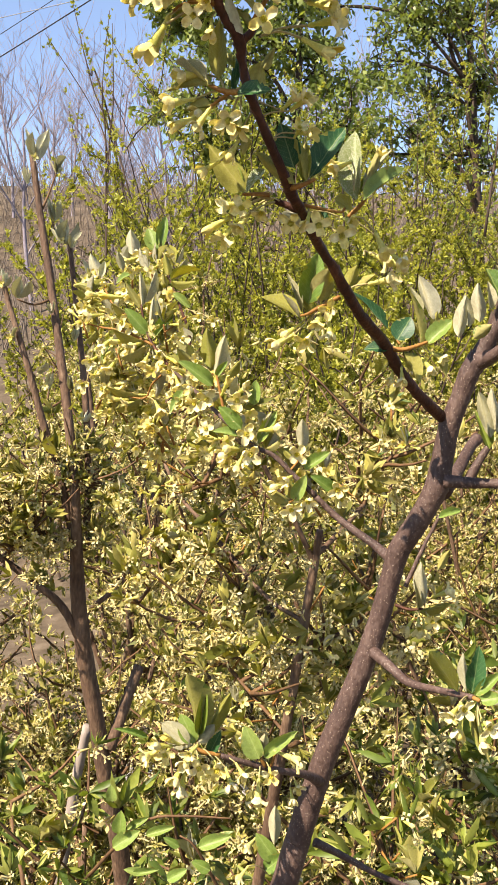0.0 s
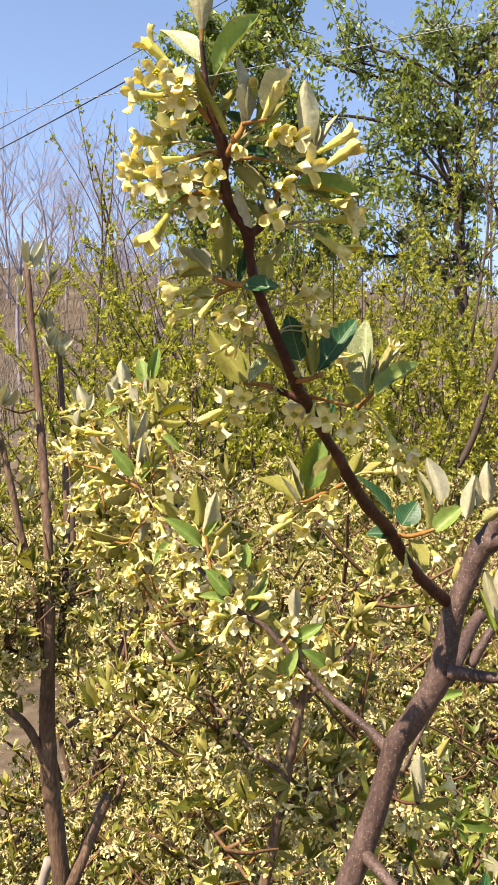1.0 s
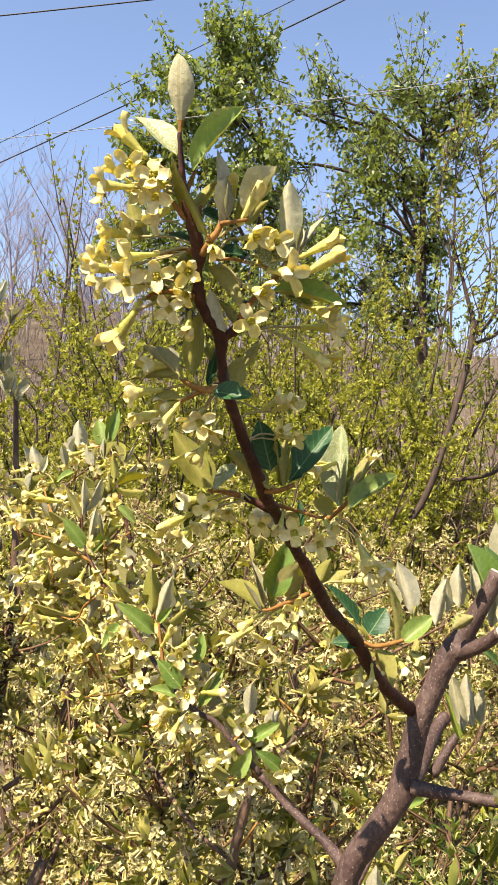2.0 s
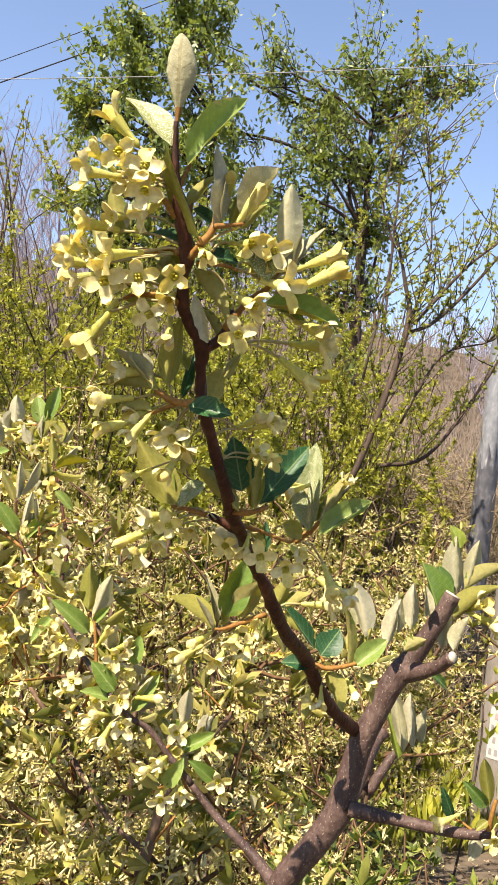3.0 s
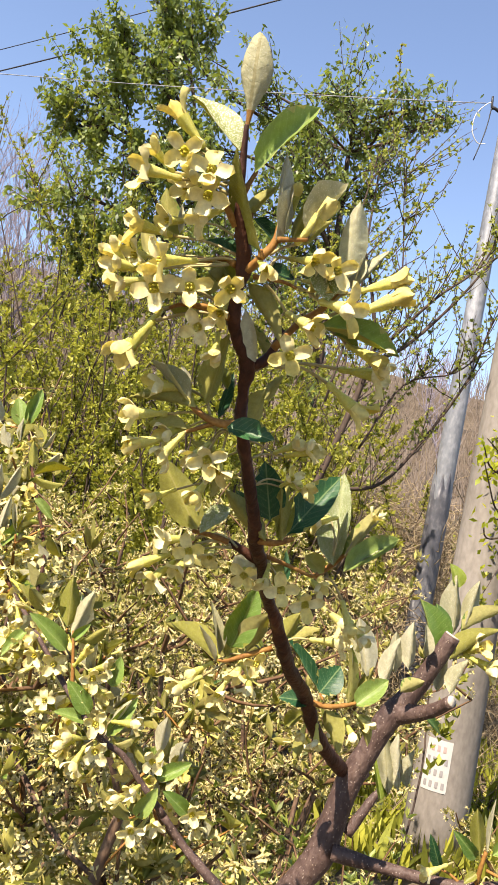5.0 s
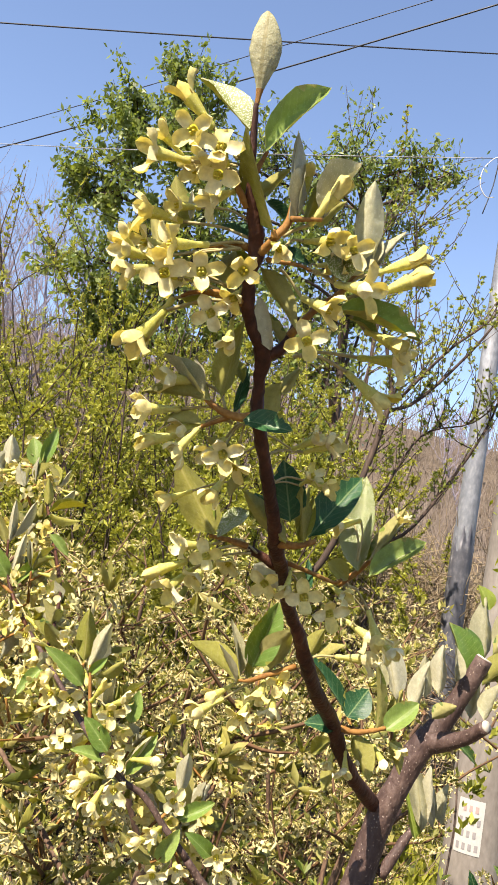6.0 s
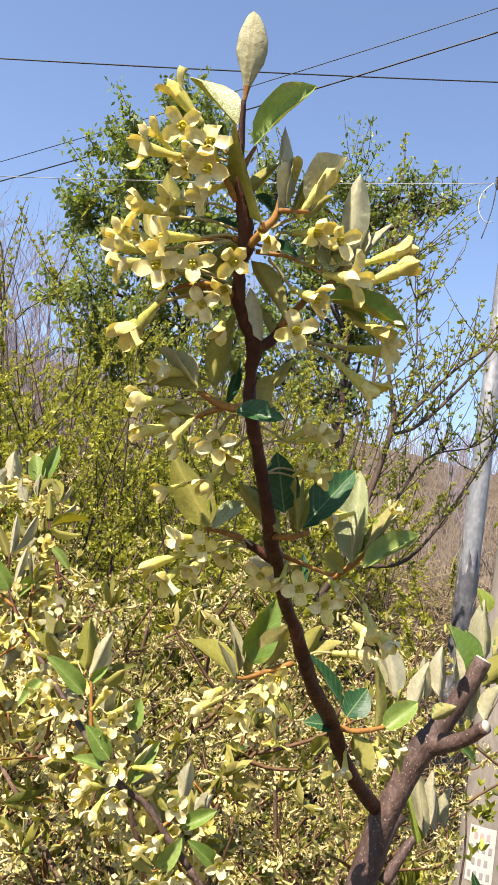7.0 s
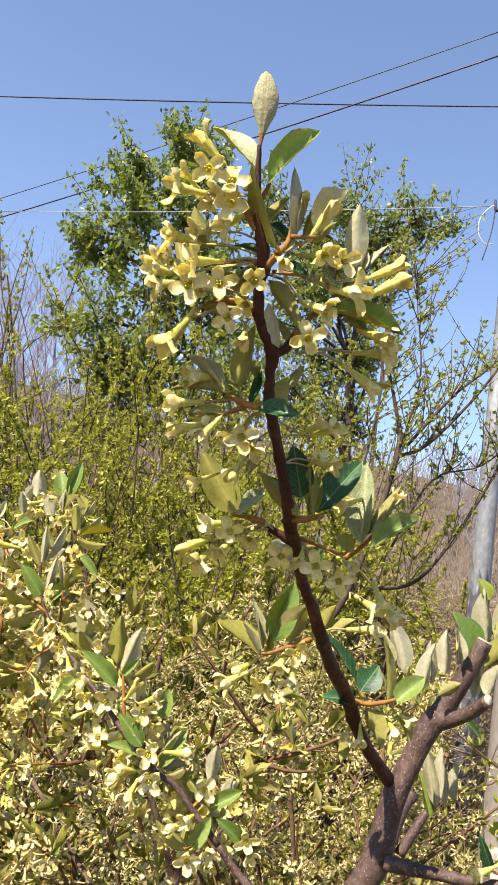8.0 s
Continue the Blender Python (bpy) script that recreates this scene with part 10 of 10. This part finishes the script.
leaf(stems_left, "silver", (-0.3069, 1.4093, 1.7471), (-0.3071, 1.4090, 1.7692), 0.0035, (-0.12, -0.88, 0.45))
leaf(stems_left, "pale", (-0.3069, 1.4093, 1.7471), (-0.3049, 1.4193, 1.7689), 0.0040, (-0.20, -0.92, 0.33))
leaf(stems_left, "pale", (-0.3069, 1.4093, 1.7471), (-0.3012, 1.4193, 1.7699), 0.0042, (0.31, 0.91, -0.28))
leaf(stems_left, "pale", (-0.3069, 1.4093, 1.7471), (-0.2897, 1.4175, 1.7735), 0.0063, (-0.46, -0.79, 0.41))
leaf(stems_left, "silver", (-0.3873, 1.3147, 1.6752), (-0.4014, 1.3171, 1.6972), 0.0054, (-0.41, -0.87, 0.27))
leaf(stems_left, "silver", (-0.3873, 1.3147, 1.6752), (-0.3988, 1.3259, 1.7052), 0.0059, (0.26, 0.87, -0.43))
leaf(stems_left, "pale", (-0.3873, 1.3147, 1.6752), (-0.3883, 1.3075, 1.7011), 0.0056, (0.45, 0.87, -0.23))
leaf(stems_left, "pale", (-0.3873, 1.3147, 1.6752), (-0.3834, 1.3102, 1.6943), 0.0031, (-0.03, -0.94, 0.33))
leaf(stems_left, "pale", (-0.3873, 1.3147, 1.6752), (-0.3822, 1.3157, 1.6974), 0.0037, (0.13, 0.96, -0.25))
leaf(stems_left, "silver", (-0.3873, 1.3147, 1.6752), (-0.3765, 1.3149, 1.6922), 0.0034, (0.17, 0.94, -0.31))
flower(stems_left, "open", (-0.3871, 1.3028, 1.6785), (-0.30, -0.93, -0.23), 0.0085, 20, (-0.3873, 1.3147, 1.6752), False)
leaf(stems_left, "pale", (-0.3674, 1.3143, 1.6585), (-0.3728, 1.3106, 1.6802), 0.0038, (0.16, 0.91, -0.38))
leaf(stems_left, "silver", (-0.3674, 1.3143, 1.6585), (-0.3690, 1.3073, 1.6918), 0.0074, (0.34, 0.92, -0.22))
leaf(stems_left, "silver", (-0.3674, 1.3143, 1.6585), (-0.3684, 1.3269, 1.6834), 0.0051, (-0.02, -0.97, 0.24))
leaf(stems_left, "silver", (-0.3674, 1.3143, 1.6585), (-0.3553, 1.3042, 1.6905), 0.0059, (-0.10, -0.88, 0.46))
leaf(stems_left, "pale", (-0.3674, 1.3143, 1.6585), (-0.3543, 1.3219, 1.6829), 0.0053, (0.39, 0.87, -0.30))
leaf(stems_left, "silver", (-0.3674, 1.3143, 1.6585), (-0.3448, 1.3042, 1.6824), 0.0070, (0.25, 0.94, -0.23))
leaf(stems_left, "pale", (-0.3742, 1.3114, 1.5954), (-0.3795, 1.3149, 1.6107), 0.0026, (-0.31, -0.87, 0.38))
leaf(stems_left, "silver", (-0.3742, 1.3114, 1.5954), (-0.3752, 1.3171, 1.6198), 0.0038, (0.03, 0.97, -0.24))
leaf(stems_left, "pale", (-0.3742, 1.3114, 1.5954), (-0.3687, 1.3088, 1.6163), 0.0035, (-0.13, -0.91, 0.40))
leaf(stems_left, "silver", (-0.3742, 1.3114, 1.5954), (-0.3655, 1.3139, 1.6162), 0.0040, (0.00, -0.93, 0.37))
flower(stems_left, "open", (-0.3741, 1.2996, 1.5995), (-0.43, -0.88, -0.22), 0.0085, 75, (-0.3742, 1.3114, 1.5954), False)
leaf(stems_left, "silver", (-0.3277, 1.3292, 1.5242), (-0.3245, 1.3221, 1.5470), 0.0044, (0.22, 0.91, -0.36))
leaf(stems_left, "pale", (-0.3277, 1.3292, 1.5242), (-0.3191, 1.3184, 1.5472), 0.0042, (0.41, 0.84, -0.35))
leaf(stems_left, "silver", (-0.3277, 1.3292, 1.5242), (-0.3171, 1.3362, 1.5477), 0.0057, (-0.38, -0.85, 0.37))
leaf(stems_left, "pale", (-0.3277, 1.3292, 1.5242), (-0.3139, 1.3210, 1.5415), 0.0047, (-0.02, -0.89, 0.45))
flower(stems_left, "open", (-0.3281, 1.3173, 1.5290), (-0.23, -0.94, -0.24), 0.0085, 1, (-0.3277, 1.3292, 1.5242), False)
leaf(stems_left, "silver", (-0.2985, 1.3830, 1.6001), (-0.3018, 1.3863, 1.6177), 0.0039, (0.23, 0.92, -0.32))
leaf(stems_left, "pale", (-0.2985, 1.3830, 1.6001), (-0.2954, 1.3735, 1.6190), 0.0044, (-0.29, -0.85, 0.44))
leaf(stems_left, "pale", (-0.2985, 1.3830, 1.6001), (-0.2906, 1.3753, 1.6194), 0.0043, (0.28, 0.92, -0.27))
leaf(stems_left, "silver", (-0.2985, 1.3830, 1.6001), (-0.2894, 1.3897, 1.6203), 0.0036, (-0.34, -0.87, 0.36))
leaf(stems_left, "silver", (-0.3207, 1.3342, 1.6371), (-0.3251, 1.3358, 1.6549), 0.0032, (-0.35, -0.83, 0.43))
leaf(stems_left, "pale", (-0.3207, 1.3342, 1.6371), (-0.3247, 1.3461, 1.6539), 0.0026, (-0.29, -0.91, 0.30))
leaf(stems_left, "silver", (-0.3207, 1.3342, 1.6371), (-0.3161, 1.3253, 1.6550), 0.0032, (-0.11, 0.95, -0.28))
leaf(stems_left, "silver", (-0.2816, 1.3578, 1.4746), (-0.2805, 1.3655, 1.4908), 0.0029, (-0.30, -0.93, 0.23))
leaf(stems_left, "pale", (-0.2816, 1.3578, 1.4746), (-0.2747, 1.3703, 1.4953), 0.0045, (-0.04, 0.92, -0.40))
leaf(stems_left, "pale", (-0.2816, 1.3578, 1.4746), (-0.2681, 1.3504, 1.4906), 0.0043, (0.40, 0.82, -0.41))
leaf(stems_left, "silver", (-0.2816, 1.3578, 1.4746), (-0.2657, 1.3581, 1.4904), 0.0035, (0.07, 0.89, -0.44))
flower(stems_left, "open", (-0.2826, 1.3460, 1.4800), (0.51, -0.83, -0.21), 0.0085, 22, (-0.2816, 1.3578, 1.4746), False)
leaf(stems_left, "silver", (-0.3377, 1.3100, 1.5488), (-0.3225, 1.2993, 1.5640), 0.0033, (0.44, 0.80, -0.40))
leaf(stems_left, "silver", (-0.3377, 1.3100, 1.5488), (-0.3287, 1.3179, 1.5582), 0.0024, (0.40, 0.84, -0.35))
leaf(stems_left, "silver", (-0.3377, 1.3100, 1.5488), (-0.3203, 1.3101, 1.5589), 0.0039, (0.02, -0.91, 0.41))
leaf(stems_left, "pale", (-0.2884, 1.3198, 1.5239), (-0.3043, 1.3233, 1.5461), 0.0043, (0.01, 0.91, -0.41))
leaf(stems_left, "silver", (-0.2884, 1.3198, 1.5239), (-0.2985, 1.3248, 1.5424), 0.0035, (0.08, 0.97, -0.24))
leaf(stems_left, "silver", (-0.2884, 1.3198, 1.5239), (-0.2923, 1.3102, 1.5462), 0.0051, (-0.15, -0.88, 0.44))
leaf(stems_left, "silver", (-0.2884, 1.3198, 1.5239), (-0.2897, 1.3126, 1.5476), 0.0049, (0.11, -0.97, 0.23))

tagged(near, "flowering silverberry branch with cream four-lobed flowers and silver-scaled leaves", "branch")
tagged(stems_left, "pruned silverberry shrub with bare upright stems and young silver shoots", "shrub")
tagged(stems_mid, "dark forked stems of a flowering silverberry shrub", "shrub")
tagged(stems_low, "low silverberry shoots with bright green young leaves", "shrub")
for thing in (near, stems_left, stems_mid, stems_low):
    low_point = min((c.matrix_basis @ Vector(v.co) for c in thing.children if c.name.startswith("stem") for v in c.data.vertices), key=lambda p: p.z)
    base = Vector((low_point.x, low_point.y, 0.0))
    thing.location = base
    for c in thing.children:
        c.matrix_basis = Matrix.Translation(-base) @ c.matrix_basis
